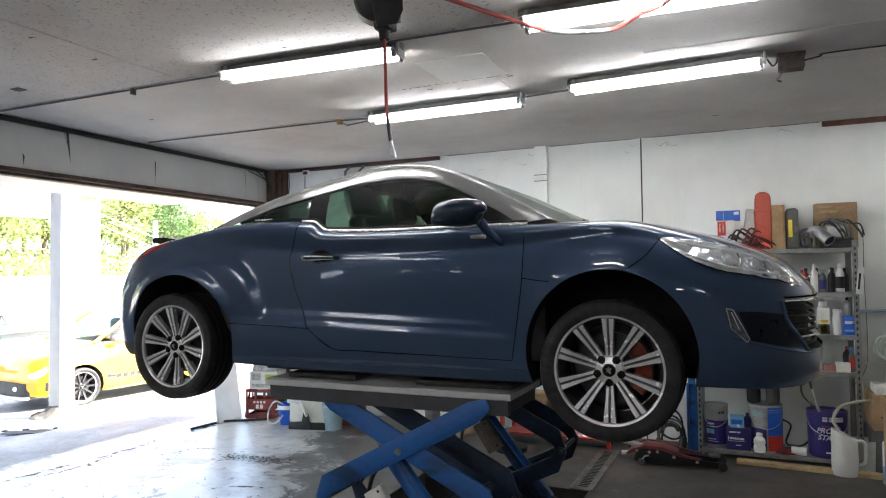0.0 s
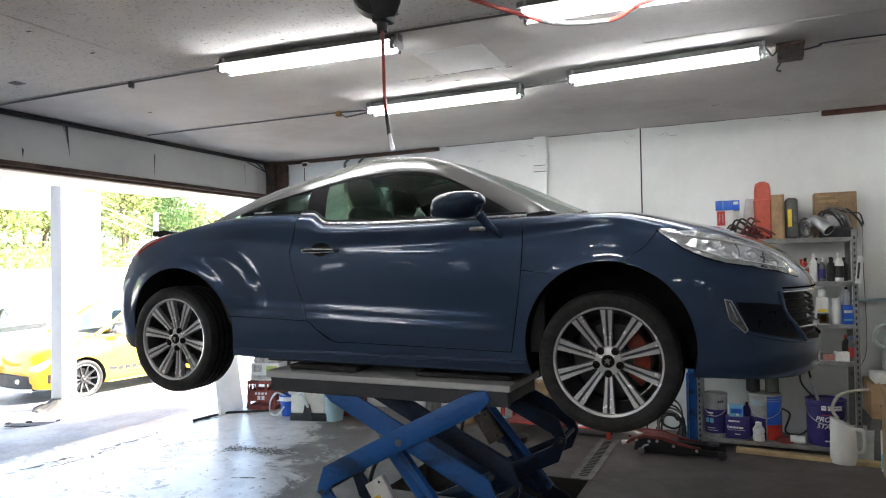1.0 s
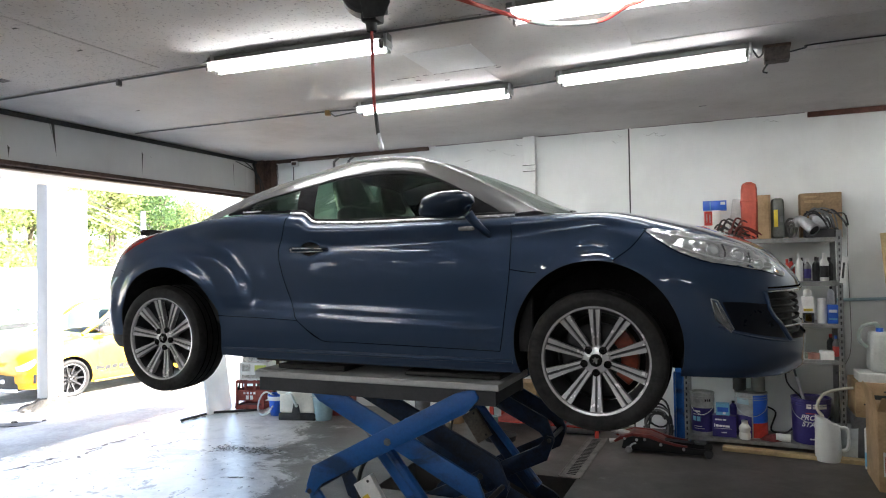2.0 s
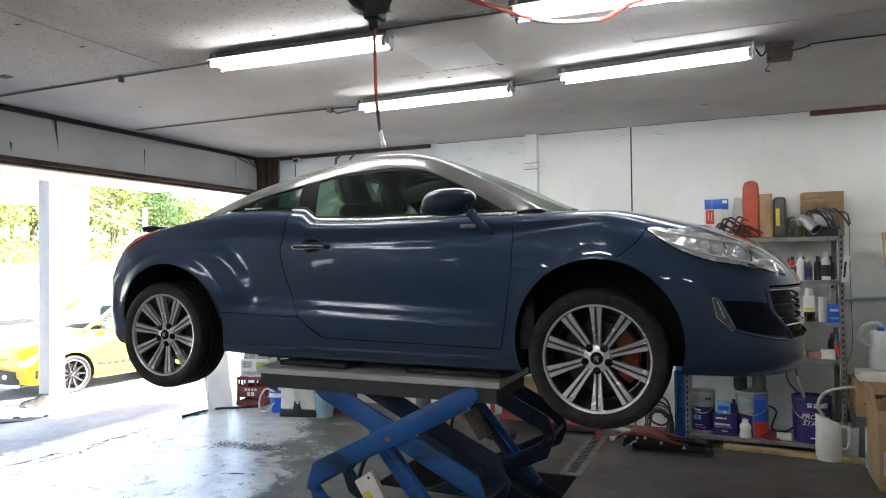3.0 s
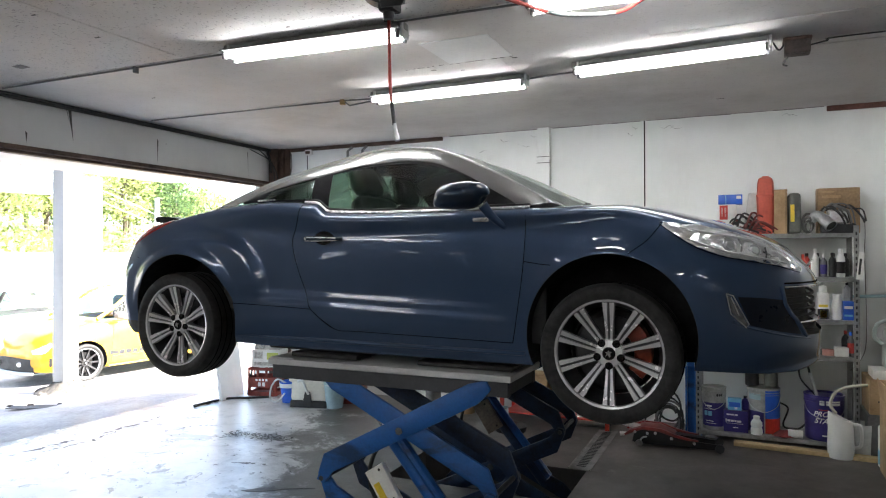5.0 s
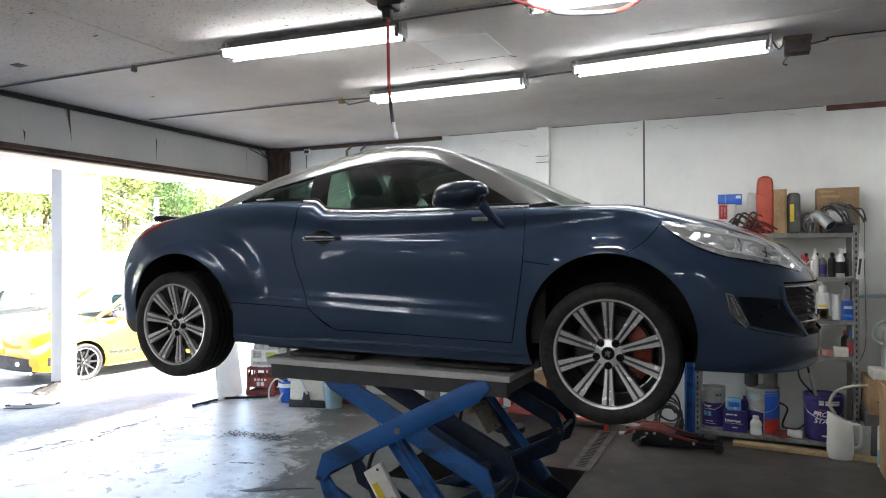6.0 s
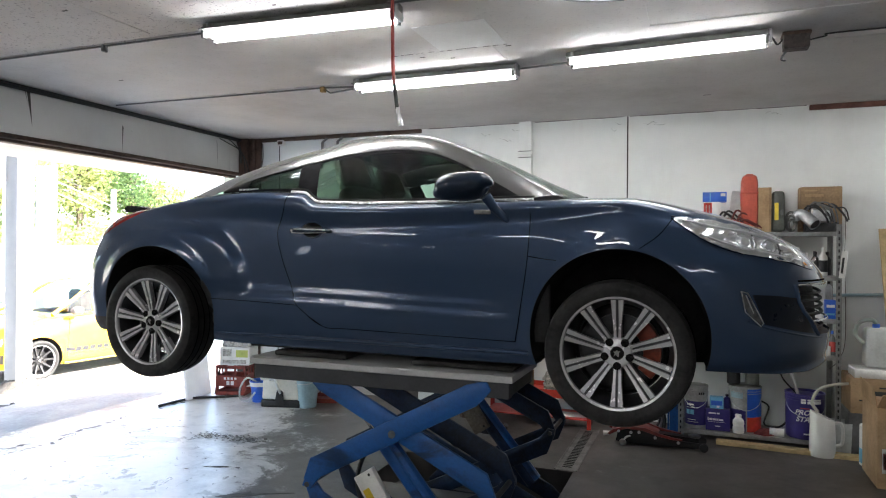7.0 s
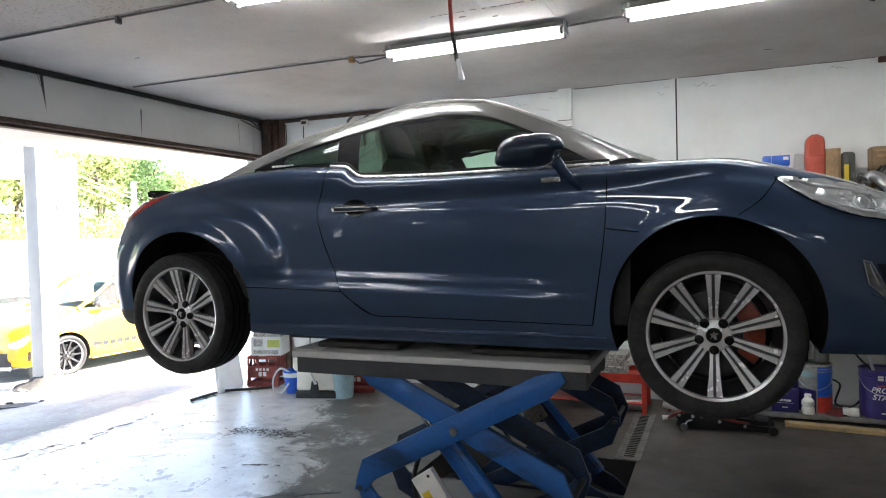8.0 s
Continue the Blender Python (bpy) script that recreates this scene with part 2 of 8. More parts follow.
def leaf_mat(name, dark, light):
    m, nt, b = nodes_of(name)
    g = nt.nodes.new("ShaderNodeNewGeometry")
    nt.links.new(ramp_of(nt, g.outputs["Random Per Island"], [(0.0, dark), (1.0, light)]), b.inputs["Base Color"])
    b.inputs["Roughness"].default_value = 0.55
    b.inputs["Transmission Weight"].default_value = 0.0
    tl = nt.nodes.new("ShaderNodeBsdfTranslucent")
    nt.links.new(ramp_of(nt, g.outputs["Random Per Island"], [(0.0, tuple(c * 1.5 for c in dark)), (1.0, tuple(min(1, c * 1.6) for c in light))]), tl.inputs[0])
    mx = nt.nodes.new("ShaderNodeMixShader")
    mx.inputs[0].default_value = 0.45
    nt.links.new(b.outputs[0], mx.inputs[1])
    nt.links.new(tl.outputs[0], mx.inputs[2])
    nt.links.new(mx.outputs[0], nt.nodes["Material Output"].inputs[0])
    return m


M_FLOOR, M_CEIL = concrete_floor(), ceiling_board()
# greys of the unseen walls, set by how they mirror in the car
M_WESTWALL = wall_paint("unseen_wall_grey", (0.38, 0.375, 0.36))
M_EASTWALL = wall_paint("unseen_wall_pale_grey", (0.50, 0.50, 0.49))
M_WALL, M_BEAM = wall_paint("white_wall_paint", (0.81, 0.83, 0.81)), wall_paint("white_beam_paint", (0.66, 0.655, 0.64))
M_BLUE = car_paint("dark_blue_metallic_paint", (0.0345, 0.061, 0.116), 0.28)
# body blue with the mirror cap's shade in its colour, also on the handles
M_MIRROR = car_paint("shaded_gloss_blue", (0.013, 0.025, 0.046), 0.2)
M_YELLOW, M_WHITECAR = car_paint("yellow_car_paint", (0.68, 0.34, 0.016), 0.0), car_paint("white_car_paint", (0.75, 0.74, 0.74), 0.0)
M_NAVY = car_paint("navy_car_paint", (0.02, 0.03, 0.09), 0.1)
M_RAIL = pm("satin_silver_trim", (0.27, 0.27, 0.267), 0.24, 0.6, 0.03, 5, 0.0, coat=0.25)
M_CHROME = pm("chrome", (0.75, 0.75, 0.76), 0.08, 1.0, 0.05, 9, 0.0)
M_BLACK = pm("gloss_black_trim", (0.005, 0.005, 0.0055), 0.22, 0.0, 0.2, 8, 0.02, spec=0.35)
M_MATT = pm("matt_black_plastic", (0.014, 0.014, 0.015), 0.65, 0.0, 0.3, 10, 0.3)
M_TYRE = pm("tyre_rubber", (0.019, 0.0185, 0.0185), 0.72, 0.0, 0.3, 14, 0.3, spec=0.4)
M_RUBBER = pm("black_rubber", (0.022, 0.021, 0.02), 0.8, 0.0, 0.4, 9, 0.4)
M_RIM = pm("machined_alloy", (0.70, 0.70, 0.71), 0.26, 0.5, 0.04, 12, 0.0)
M_RIMDARK = pm("dark_grey_alloy", (0.030, 0.030, 0.033), 0.4, 0.3, 0.2, 10, 0.05)
M_STEEL = pm("brake_steel", (0.24, 0.235, 0.23), 0.38, 0.9, 0.2, 20, 0.1)
M_CALIPER = pm("orange_red_caliper", (0.20, 0.030, 0.012), 0.30, 0.0, 0.3, 14, 0.1)
M_GLASS, M_GLASSDARK = clear("green_tinted_glass", (0.72, 0.90, 0.79)), clear("dark_tinted_glass", (0.30, 0.36, 0.32))
# haze colour paints the pale wall light on the windscreen
M_SCREEN = clear("hazed_windscreen_glass", (0.62, 0.74, 0.66), 0.02, (0.30, 0.33, 0.31), 0.30)
M_REARGLASS = clear("tinted_rear_glass", (0.24, 0.33, 0.27))
M_CLEAR = clear("clear_lens", (0.92, 0.93, 0.94))
M_REDLAMP = pm("red_lamp_lens", (0.42, 0.02, 0.015), 0.15, 0.0, 0.1, 10, 0.0, coat=1.0)
M_AMBER = pm("amber_lens", (0.6, 0.22, 0.03), 0.2, 0.0, 0.1, 10, 0.0, coat=1.0)
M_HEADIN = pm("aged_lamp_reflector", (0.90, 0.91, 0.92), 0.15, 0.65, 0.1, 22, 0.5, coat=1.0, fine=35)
M_LAMPIN = pm("lamp_reflector", (0.90, 0.91, 0.92), 0.10, 0.5, 0.06, 22, 0.6, coat=1.0, fine=35)
M_FOG = pm("fog_lamp_reflector", (0.15, 0.155, 0.16), 0.14, 0.5, 0.4, 30, 0.6, fine=50)
M_INT, M_SEAT = pm("dark_interior_trim", (0.02, 0.02, 0.021), 0.7, 0, 0.3, 8, 0.2), pm("dark_grey_leather", (0.012, 0.012, 0.0125), 0.5, 0, 0.25, 10, 0.3)
M_FILM = clear("protective_plastic_film", (0.72, 0.75, 0.73), rough=0.12, haze=(0.5, 0.54, 0.52), dust=0.05)
M_LIFT = lift_paint("blue_lift_paint", (0.008, 0.102, 0.36))
# lift blue darkened for the shade on inner and far parts
M_LIFTSHADE = pm("shaded_navy_lift_paint", (0.006, 0.022, 0.06), 0.5, 0.1, 0.35, 6, 0.3, grime=0.25)
M_LIFTGREY = pm("grey_lift_deck", (0.50, 0.50, 0.495), 0.5, 0.1, 0.07, 3, 0.08, grime=0.06)
M_LIFTDARK = pm("dark_grey_lift_frame", (0.050, 0.052, 0.057), 0.5, 0.1, 0.15, 4, 0.1)
M_SHELF = pm("grey_shelf_steel", (0.27, 0.27, 0.265), 0.45, 0.5, 0.2, 6, 0.1, grime=0.15)
M_WOODDARK = pm("dark_brown_wood", (0.075, 0.045, 0.032), 0.75, 0, 0.4, 7, 0.5)
M_WOOD = pm("pale_pine_wood", (0.50, 0.37, 0.19), 0.65, 0, 0.2, 6, 0.3)
M_CARD = pm("brown_cardboard", (0.40, 0.265, 0.145), 0.85, 0, 0.14, 5, 0.2, grime=0.05)
M_CARDDARK = pm("dull_brown_cardboard", (0.30, 0.20, 0.11), 0.85, 0, 0.18, 5, 0.2, grime=0.1)
M_WHITEP = pm("white_plastic", (0.70, 0.70, 0.67), 0.42, 0, 0.03, 7, 0.03, grime=0.02)
M_MILK = pm("milky_plastic", (0.56, 0.58, 0.56), 0.45, 0, 0.1, 7, 0.05, grime=0.05)
M_PURPLE = pm("purple_printed_tin", (0.034, 0.024, 0.15), 0.35, 0.1, 0.12, 9, 0.03)
M_BLUEP = pm("bright_blue_plastic", (0.02, 0.11, 0.55), 0.4, 0, 0.12, 8, 0.05)
M_REDP = pm("red_plastic", (0.50, 0.04, 0.025), 0.45, 0, 0.18, 8, 0.1, grime=0.1)
M_ORANGE = pm("orange_red_plastic", (0.52, 0.085, 0.048), 0.5, 0, 0.12, 7, 0.1)
M_CRATE = pm("faded_red_crate_plastic", (0.25, 0.042, 0.03), 0.6, 0, 0.25, 9, 0.2, grime=0.1)
M_GREYP = pm("grey_plastic", (0.12, 0.12, 0.12), 0.55, 0, 0.2, 8, 0.1)
M_DKGREEN = pm("grey_green_plastic", (0.085, 0.09, 0.078), 0.5, 0, 0.2, 8, 0.1)
M_PALEBLUE = pm("pale_blue_plastic", (0.28, 0.40, 0.44), 0.5, 0, 0.12, 7, 0.05)
M_YELLOWP = pm("yellow_label", (0.75, 0.55, 0.04), 0.5, 0, 0.1, 9, 0.02)
M_CYAN = pm("light_blue_label", (0.16, 0.42, 0.62), 0.45, 0, 0.1, 9, 0.02)
M_PAPER = pm("white_paper", (0.74, 0.73, 0.70), 0.8, 0, 0.08, 8, 0.1)
M_NEWS = pm("grey_newsprint", (0.42, 0.40, 0.37), 0.9, 0, 0.35, 30, 0.3)
M_TRIM = pm("bright_satin_trim", (0.85, 0.85, 0.86), 0.28, 0.45, 0.03, 9, 0.0)
M_CABLE = pm("black_cable", (0.02, 0.02, 0.02), 0.6, 0, 0.2, 10, 0.0)
M_HOSE = pm("red_air_hose", (0.38, 0.04, 0.03), 0.45, 0, 0.12, 10, 0.0)
M_GALV = pm("galvanised_steel", (0.50, 0.51, 0.52), 0.32, 0.85, 0.15, 12, 0.1)
M_LAMPBODY = pm("lamp_body_enamel", (0.18, 0.178, 0.175), 0.45, 0, 0.1, 6, 0.05)
M_TUBE = glow("fluorescent_tube", (0.985, 0.99, 1.0), 5.0)
M_LABELW, M_LABELR, M_LABELD = pm("white_print", (0.75, 0.74, 0.72), 0.6, 0, 0.05, 9, 0.0), pm("red_print", (0.5, 0.05, 0.04), 0.6, 0, 0.1, 9, 0.0), pm("black_print", (0.02, 0.02, 0.02), 0.6, 0, 0.1, 9, 0.0)
M_GROUND = pm("pale_outdoor_concrete", (0.42, 0.415, 0.40), 0.75, 0, 0.18, 0.8, 0.3, grime=0.1, fine=25)
M_YARD = pm("grey_yard_concrete", (0.30, 0.298, 0.296), 0.7, 0, 0.22, 0.9, 0.4, grime=0.12, fine=25)
M_SEAM = pm("panel_gap_black", (0.0015, 0.0015, 0.0015), 0.9, 0, 0.1, 9, 0.0, spec=0.0)
M_SOFFIT = pm("pale_canopy_paint", (0.40, 0.405, 0.41), 0.6, 0, 0.08, 1.5, 0.05)
M_POST = pm("white_post_paint", (0.33, 0.325, 0.32), 0.6, 0, 0.03, 4, 0.1, grime=0.02)
M_DIRT = pm("dark_crumbled_mortar", (0.06, 0.054, 0.048), 0.9, 0, 0.4, 12, 0.6)
def sheet_mat(name, color):
    """Milky sheet that lets part of the light from behind through."""
    m, nt, b = nodes_of(name)
    co = nt.nodes.new("ShaderNodeTexCoord").outputs["Object"]
    st = tex(nt, "ShaderNodeTexNoise", co, Scale=4.0, Detail=6.0, Roughness=0.6)
    col = mixc(nt, "MULTIPLY", 0.3, color, ramp_of(nt, st.outputs[0], [(0.35, 0.7), (0.6, 1.0)]))
    nt.links.new(col, b.inputs["Base Color"])
    tl = nt.nodes.new("ShaderNodeBsdfTranslucent")
    nt.links.new(col, tl.inputs[0])
    mx = nt.nodes.new("ShaderNodeMixShader")
    mx.inputs[0].default_value = 0.5
    nt.links.new(b.outputs[0], mx.inputs[1])
    nt.links.new(tl.outputs[0], mx.inputs[2])
    nt.links.new(mx.outputs[0], nt.nodes["Material Output"].inputs[0])
    return m


M_SHEET = sheet_mat("translucent_daylit_sheet", (0.86, 0.86, 0.85))
M_BARK = pm("grey_brown_bark", (0.10, 0.08, 0.06), 0.9, 0, 0.3, 8, 0.6)
M_LEAF = leaf_mat("yellow_green_leaves", (0.09, 0.13, 0.035), (0.50, 0.52, 0.24))
M_LEAF2 = leaf_mat("green_leaves", (0.025, 0.055, 0.02), (0.17, 0.26, 0.09))
M_EARTH = pm("grassy_earth", (0.16, 0.17, 0.07), 0.95, 0, 0.35, 0.7, 0.5, fine=12)

# ---- mesh helpers ----


def part(name, bm, material, parent=None, label="", smooth=30):
    """Links a bmesh as one mesh object, under a thing or a part when one is given."""
    me = bpy.data.meshes.new(name)
    bmesh.ops.recalc_face_normals(bm, faces=bm.faces)
    bm.to_mesh(me)
    bm.free()
    me.materials.append(material)
    if smooth:
        me.shade_smooth()
        me.set_sharp_from_angle(angle=radians(smooth))
    ob = new(name, me)
    ob.parent = parent
    if label:
        tagged(ob, label)
    return ob


def thing(name, at, label, category, group="", turn=0.0):
    e = new(name)
    e.empty_display_size = 0.1
    e.matrix_world = pose(*at, 0, 0, turn)
    return tagged(e, label, category, group)


def join(*bms):
    out = bmesh.new()
    for b in bms:
        me = bpy.data.meshes.new("tmp")
        b.to_mesh(me)
        b.free()
        out.from_mesh(me)
        bpy.data.meshes.remove(me)
    return out


def box(x0, x1, y0, y1, z0, z1, bevel=0.0, seg=1, taper=1.0, m=None):
    bm = bmesh.new()
    bmesh.ops.create_cube(bm, size=1.0)
    for v in bm.verts:
        k = taper if v.co.z > 0 else 1.0
        v.co = ((x0 + x1) / 2 + v.co.x * (x1 - x0) * k, (y0 + y1) / 2 + v.co.y * (y1 - y0) * k, (z0 + z1) / 2 + v.co.z * (z1 - z0))
    if bevel:
        bmesh.ops.bevel(bm, geom=bm.edges[:], offset=bevel, segments=seg, affect="EDGES", profile=0.5)
    if m is not None:
        bm.transform(m)
    return bm


def lathe(profile, n=24, m=None, cap=True):
    """Turned form about z from (radius, height) pairs."""
    bm = bmesh.new()
    rings = []
    for r, z in profile:
        if r < 1e-5:
            rings.append([bm.verts.new((0, 0, z))])
        else:
            rings.append([bm.verts.new((r * math.cos(2 * math.pi * i / n), r * math.sin(2 * math.pi * i / n), z)) for i in range(n)])
    for a, b in zip(rings, rings[1:]):
        for i in range(n):
            j = (i + 1) % n
            q = [a[i % len(a)], a[j % len(a)], b[j % len(b)], b[i % len(b)]]
            q = [v for k, v in enumerate(q) if v not in q[:k]]
            if len(q) > 2:
                bm.faces.new(q)
    if cap:
        for r in (rings[0], rings[-1]):
            if len(r) > 2:
                bm.faces.new(r)
    if m is not None:
        bm.transform(m)
    return bm


def smooth_path(pts, n=8):
    """Points of a smooth curve through pts."""
    p = [Vector(q) for q in pts]
    if len(p) < 3:
        return p
    out = []
    for i in range(len(p) - 1):
        a, b, c, d = p[max(i - 1, 0)], p[i], p[i + 1], p[min(i + 2, len(p) - 1)]
        for k in range(n):
            t = k / n
            out.append(0.5 * (2 * b + (c - a) * t + (2 * a - 5 * b + 4 * c - d) * t * t + (3 * b - a - 3 * c + d) * t ** 3))
    out.append(p[-1])
    return out


def tube(pts, r, n=8, curve=0, flat=1.0):
    """A round bar or hose along pts; r may be a list."""
    p = smooth_path(pts, curve) if curve else [Vector(q) for q in pts]
    bm = bmesh.new()
    rings, side = [], None
    for i, c in enumerate(p):
        d = (p[min(i + 1, len(p) - 1)] - p[max(i - 1, 0)]).normalized()
        if side is None:
            side = d.orthogonal().normalized()
        side = (side - d * side.dot(d)).normalized()
        up = d.cross(side)
        rad = r if isinstance(r, (int, float)) else r[min(i, len(r) - 1)]
        rings.append([bm.verts.new(c + (side * math.cos(2 * math.pi * k / n) + up * flat * math.sin(2 * math.pi * k / n)) * rad) for k in range(n)])
    for a, b in zip(rings, rings[1:]):
        for k in range(n):
            bm.faces.new((a[k], a[(k + 1) % n], b[(k + 1) % n], b[k]))
    bm.faces.new(rings[0])
    bm.faces.new(rings[-1])
    return bm


def slab(outline, y0, y1, bevel=0.0, m=None):
    """A plate with an outline in (x, z), from y0 to y1."""
    bm = bmesh.new()
    f = bm.faces.new([bm.verts.new((x, y0, z)) for x, z in outline])
    ext = bmesh.ops.extrude_face_region(bm, geom=[f])
    for v in ext["geom"]:
        if isinstance(v, bmesh.types.BMVert):
            v.co.y = y1
    if bevel:
        bmesh.ops.recalc_face_normals(bm, faces=bm.faces)
        bmesh.ops.bevel(bm, geom=bm.edges[:], offset=bevel, segments=2, affect="EDGES", profile=0.5)
    if m is not None:
        bm.transform(m)
    return bm


def loft(rings, closed=True, caps=True):
    bm = bmesh.new()
    vs = [[bm.verts.new(p) for p in r] for r in rings]
    n = len(rings[0])
    for a, b in zip(vs, vs[1:]):
        for k in range(n if closed else n - 1):
            bm.faces.new((a[k], a[(k + 1) % n], b[(k + 1) % n], b[k]))
    if caps and closed:
        bm.faces.new(vs[0])
        bm.faces.new(vs[-1])
    return bm


def fixed(name, bm, material, label, category="", smooth=30):
    """A piece of the setting."""
    return tagged(part(name, bm, material, None, label, smooth), label, category or name.split("_")[0], "", "structure")


# ---- the building ----
CEIL, BACK, LEFT, RIGHT, FRONT = 2.94, 6.85, -5.36, 3.6, -8.6
PIT = (-2.40, -1.06, 2.95, 5.08, -0.24)

# floor with the sunken bed of the lift
fl = bmesh.new()
xs, ys = [LEFT - 0.48, PIT[0], PIT[1], RIGHT + 0.2], [FRONT - 0.2, PIT[2], 3.64, 4.38, PIT[3], BACK + 0.2]
gv = [[fl.verts.new((x, y, 0)) for y in ys] for x in xs]
for i in range(3):
    for j in range(5):
        if (i, j) not in ((1, 1), (1, 3)):
            fl.faces.new((gv[i][j], gv[i + 1][j], gv[i + 1][j + 1], gv[i][j + 1]))
for j in (1, 3):
    pt = [gv[1][j], gv[2][j], gv[2][j + 1], gv[1][j + 1]]
    pb = [fl.verts.new((v.co.x, v.co.y, PIT[4])) for v in pt]
    for k in range(4):
        fl.faces.new((pt[k], pt[(k + 1) % 4], pb[(k + 1) % 4], pb[k]))
    fl.faces.new(pb)
fixed("floor", fl, M_FLOOR, "worn grey concrete workshop floor, damp near the entrance", smooth=0)

cl = box(LEFT - 0.3, RIGHT + 0.2, FRONT - 0.2, BACK + 0.2, CEIL, CEIL + 0.12)
# raised joint strips and one recessed hatch edge
strips = [cl]
for x0, x1, y, w, h in ((LEFT, -3.02, 3.36, 0.010, 0.006), (-1.75, RIGHT, 3.31, 0.010, 0.006), (LEFT, RIGHT, 4.78, 0.008, 0.004), (LEFT, RIGHT, 1.9, 0.008, 0.004), (LEFT, RIGHT, 0.45, 0.008, 0.004)):
    strips.append(box(x0, x1, y, y + w, CEIL - h, CEIL + 0.01))
for x, y0, y1 in ((-3.35, 1.9, 3.3), (-0.48, 3.75, 4.18), (-1.45, 4.1, 4.7)):
    strips.append(box(x, x + 0.006, y0, y1, CEIL - 0.003, CEIL + 0.01))
strips.append(box(-0.48, 0.9, 4.17, 4.178, CEIL - 0.004, CEIL + 0.01))
fixed("ceiling", join(*strips), M_CEIL, "stained off-white fibreboard ceiling with thin joints", smooth=0)
# cracks beside the repair board, a dark slot and a few nail marks
cr = [box(-4.565, -4.475, 3.015, 3.085, CEIL - 0.003, CEIL + 0.004)]
rc = random.Random(8)
q = 0.0
while q < 1.0:
    e = min(1.0, q + rc.uniform(0.02, 0.09))
    a, b = -2.15 + 0.83 * q, -2.15 + 0.83 * e
    y = 4.238 - 0.012 * q + rc.uniform(-0.004, 0.008)
    cr.append(box(a, b, y, y + rc.uniform(0.002, 0.005), CEIL - 0.002, CEIL + 0.004))
    q = e + rc.uniform(0.004, 0.05)
for x, y, w in ((-3.47, 2.42, 0.016), (-4.44, 4.12, 0.02), (-0.15, 6.14, 0.03), (-3.49, 2.83, 0.02), (-2.34, 3.15, 0.012), (-1.97, 4.33, 0.02), (-1.78, 4.41, 0.016), (-1.35, 4.27, 0.018)):
    cr.append(box(x - w, x + w, y - 0.006, y + 0.006, CEIL - 0.002, CEIL + 0.004))
fixed("ceiling_crack", join(*cr), pm("dark_ceiling_gap", (0.10, 0.095, 0.09), 0.8, 0, 0.4, 30, 0.2), "dark cracks and marks in the ceiling boards", "crack", 0)
fixed("ceiling_patch", box(-1.80, -1.35, 3.74, 4.22, CEIL - 0.003, CEIL + 0.004), pm("clean_white_board", (0.64, 0.64, 0.635), 0.7, 0, 0.05, 3, 0.1), "clean white repair board on the ceiling", "patch")

fixed("wall_north", box(LEFT - 0.3, RIGHT + 0.2, BACK, BACK + 0.2, -0.05, CEIL), M_WALL, "white painted board back wall with scuffs and stains", smooth=0)
fixed("wall_east", box(RIGHT, RIGHT + 0.2, FRONT, BACK, -0.05, CEIL), M_EASTWALL, "unseen side wall, grey chosen for its reflection in the car", smooth=0)
fixed("wall_south", box(LEFT, RIGHT, FRONT - 0.2, FRONT, -0.05, CEIL), M_EASTWALL, "unseen front wall, grey chosen for its reflection in the car", smooth=0)
# side wall beside the entrance with three windows, known from their mirror images in the car's flank
WIN_Z, WINS = (0.98, 1.68), ((-7.15, -6.05), (-4.6, -3.85), (-2.0, -1.4))
ww = [box(LEFT - 0.14, LEFT, FRONT, 2.4, -0.05, WIN_Z[0]), box(LEFT - 0.14, LEFT, FRONT, 2.4, WIN_Z[1], CEIL)]
for y0, y1 in ((FRONT, WINS[0][0]), (WINS[0][1], WINS[1][0]), (WINS[1][1], WINS[2][0]), (WINS[2][1], 2.4)):
    ww.append(box(LEFT - 0.14, LEFT, y0, y1, WIN_Z[0], WIN_Z[1]))
fixed("wall_west", join(*ww), M_WESTWALL, "unseen wall beside the entrance, grey chosen for its reflection in the car", smooth=0)
M_FROST = sheet_mat("frosted_lower_pane", (0.55, 0.58, 0.58))
for k, (y0, y1) in enumerate(WINS):
    wf = bpy.data.objects.new("window_%d" % (k + 1), None)
    scene.collection.objects.link(wf)
    tagged(wf, "plain window with a pale frame, clear above and frosted below", "window", "", "structure")
    z0, z1, zm = WIN_Z[0], WIN_Z[1], 1.46
    part("window_frame", join(box(LEFT - 0.11, LEFT - 0.04, y0 + 0.002, y0 + 0.035, z0 + 0.002, z1 - 0.002, 0.003), box(LEFT - 0.11, LEFT - 0.04, y1 - 0.035, y1 - 0.002, z0 + 0.002, z1 - 0.002, 0.003), box(LEFT - 0.11, LEFT - 0.04, y0 + 0.036, y1 - 0.036, z1 - 0.035, z1 - 0.002, 0.003), box(LEFT - 0.11, LEFT - 0.04, y0 + 0.036, y1 - 0.036, z0 + 0.002, z0 + 0.035, 0.003), box(LEFT - 0.10, LEFT - 0.05, y0 + 0.036, y1 - 0.036, zm - 0.02, zm + 0.02, 0.003)), M_BEAM, wf)
    part("pane", box(LEFT - 0.078, LEFT - 0.073, y0 + 0.035, y1 - 0.035, zm + 0.02, z1 - 0.035), M_CLEAR, wf, smooth=0).visible_shadow = False
    part("pane", box(LEFT - 0.078, LEFT - 0.073, y0 + 0.035, y1 - 0.035, z0 + 0.035, zm - 0.02), M_FROST, wf, "frosted lower pane", smooth=0)

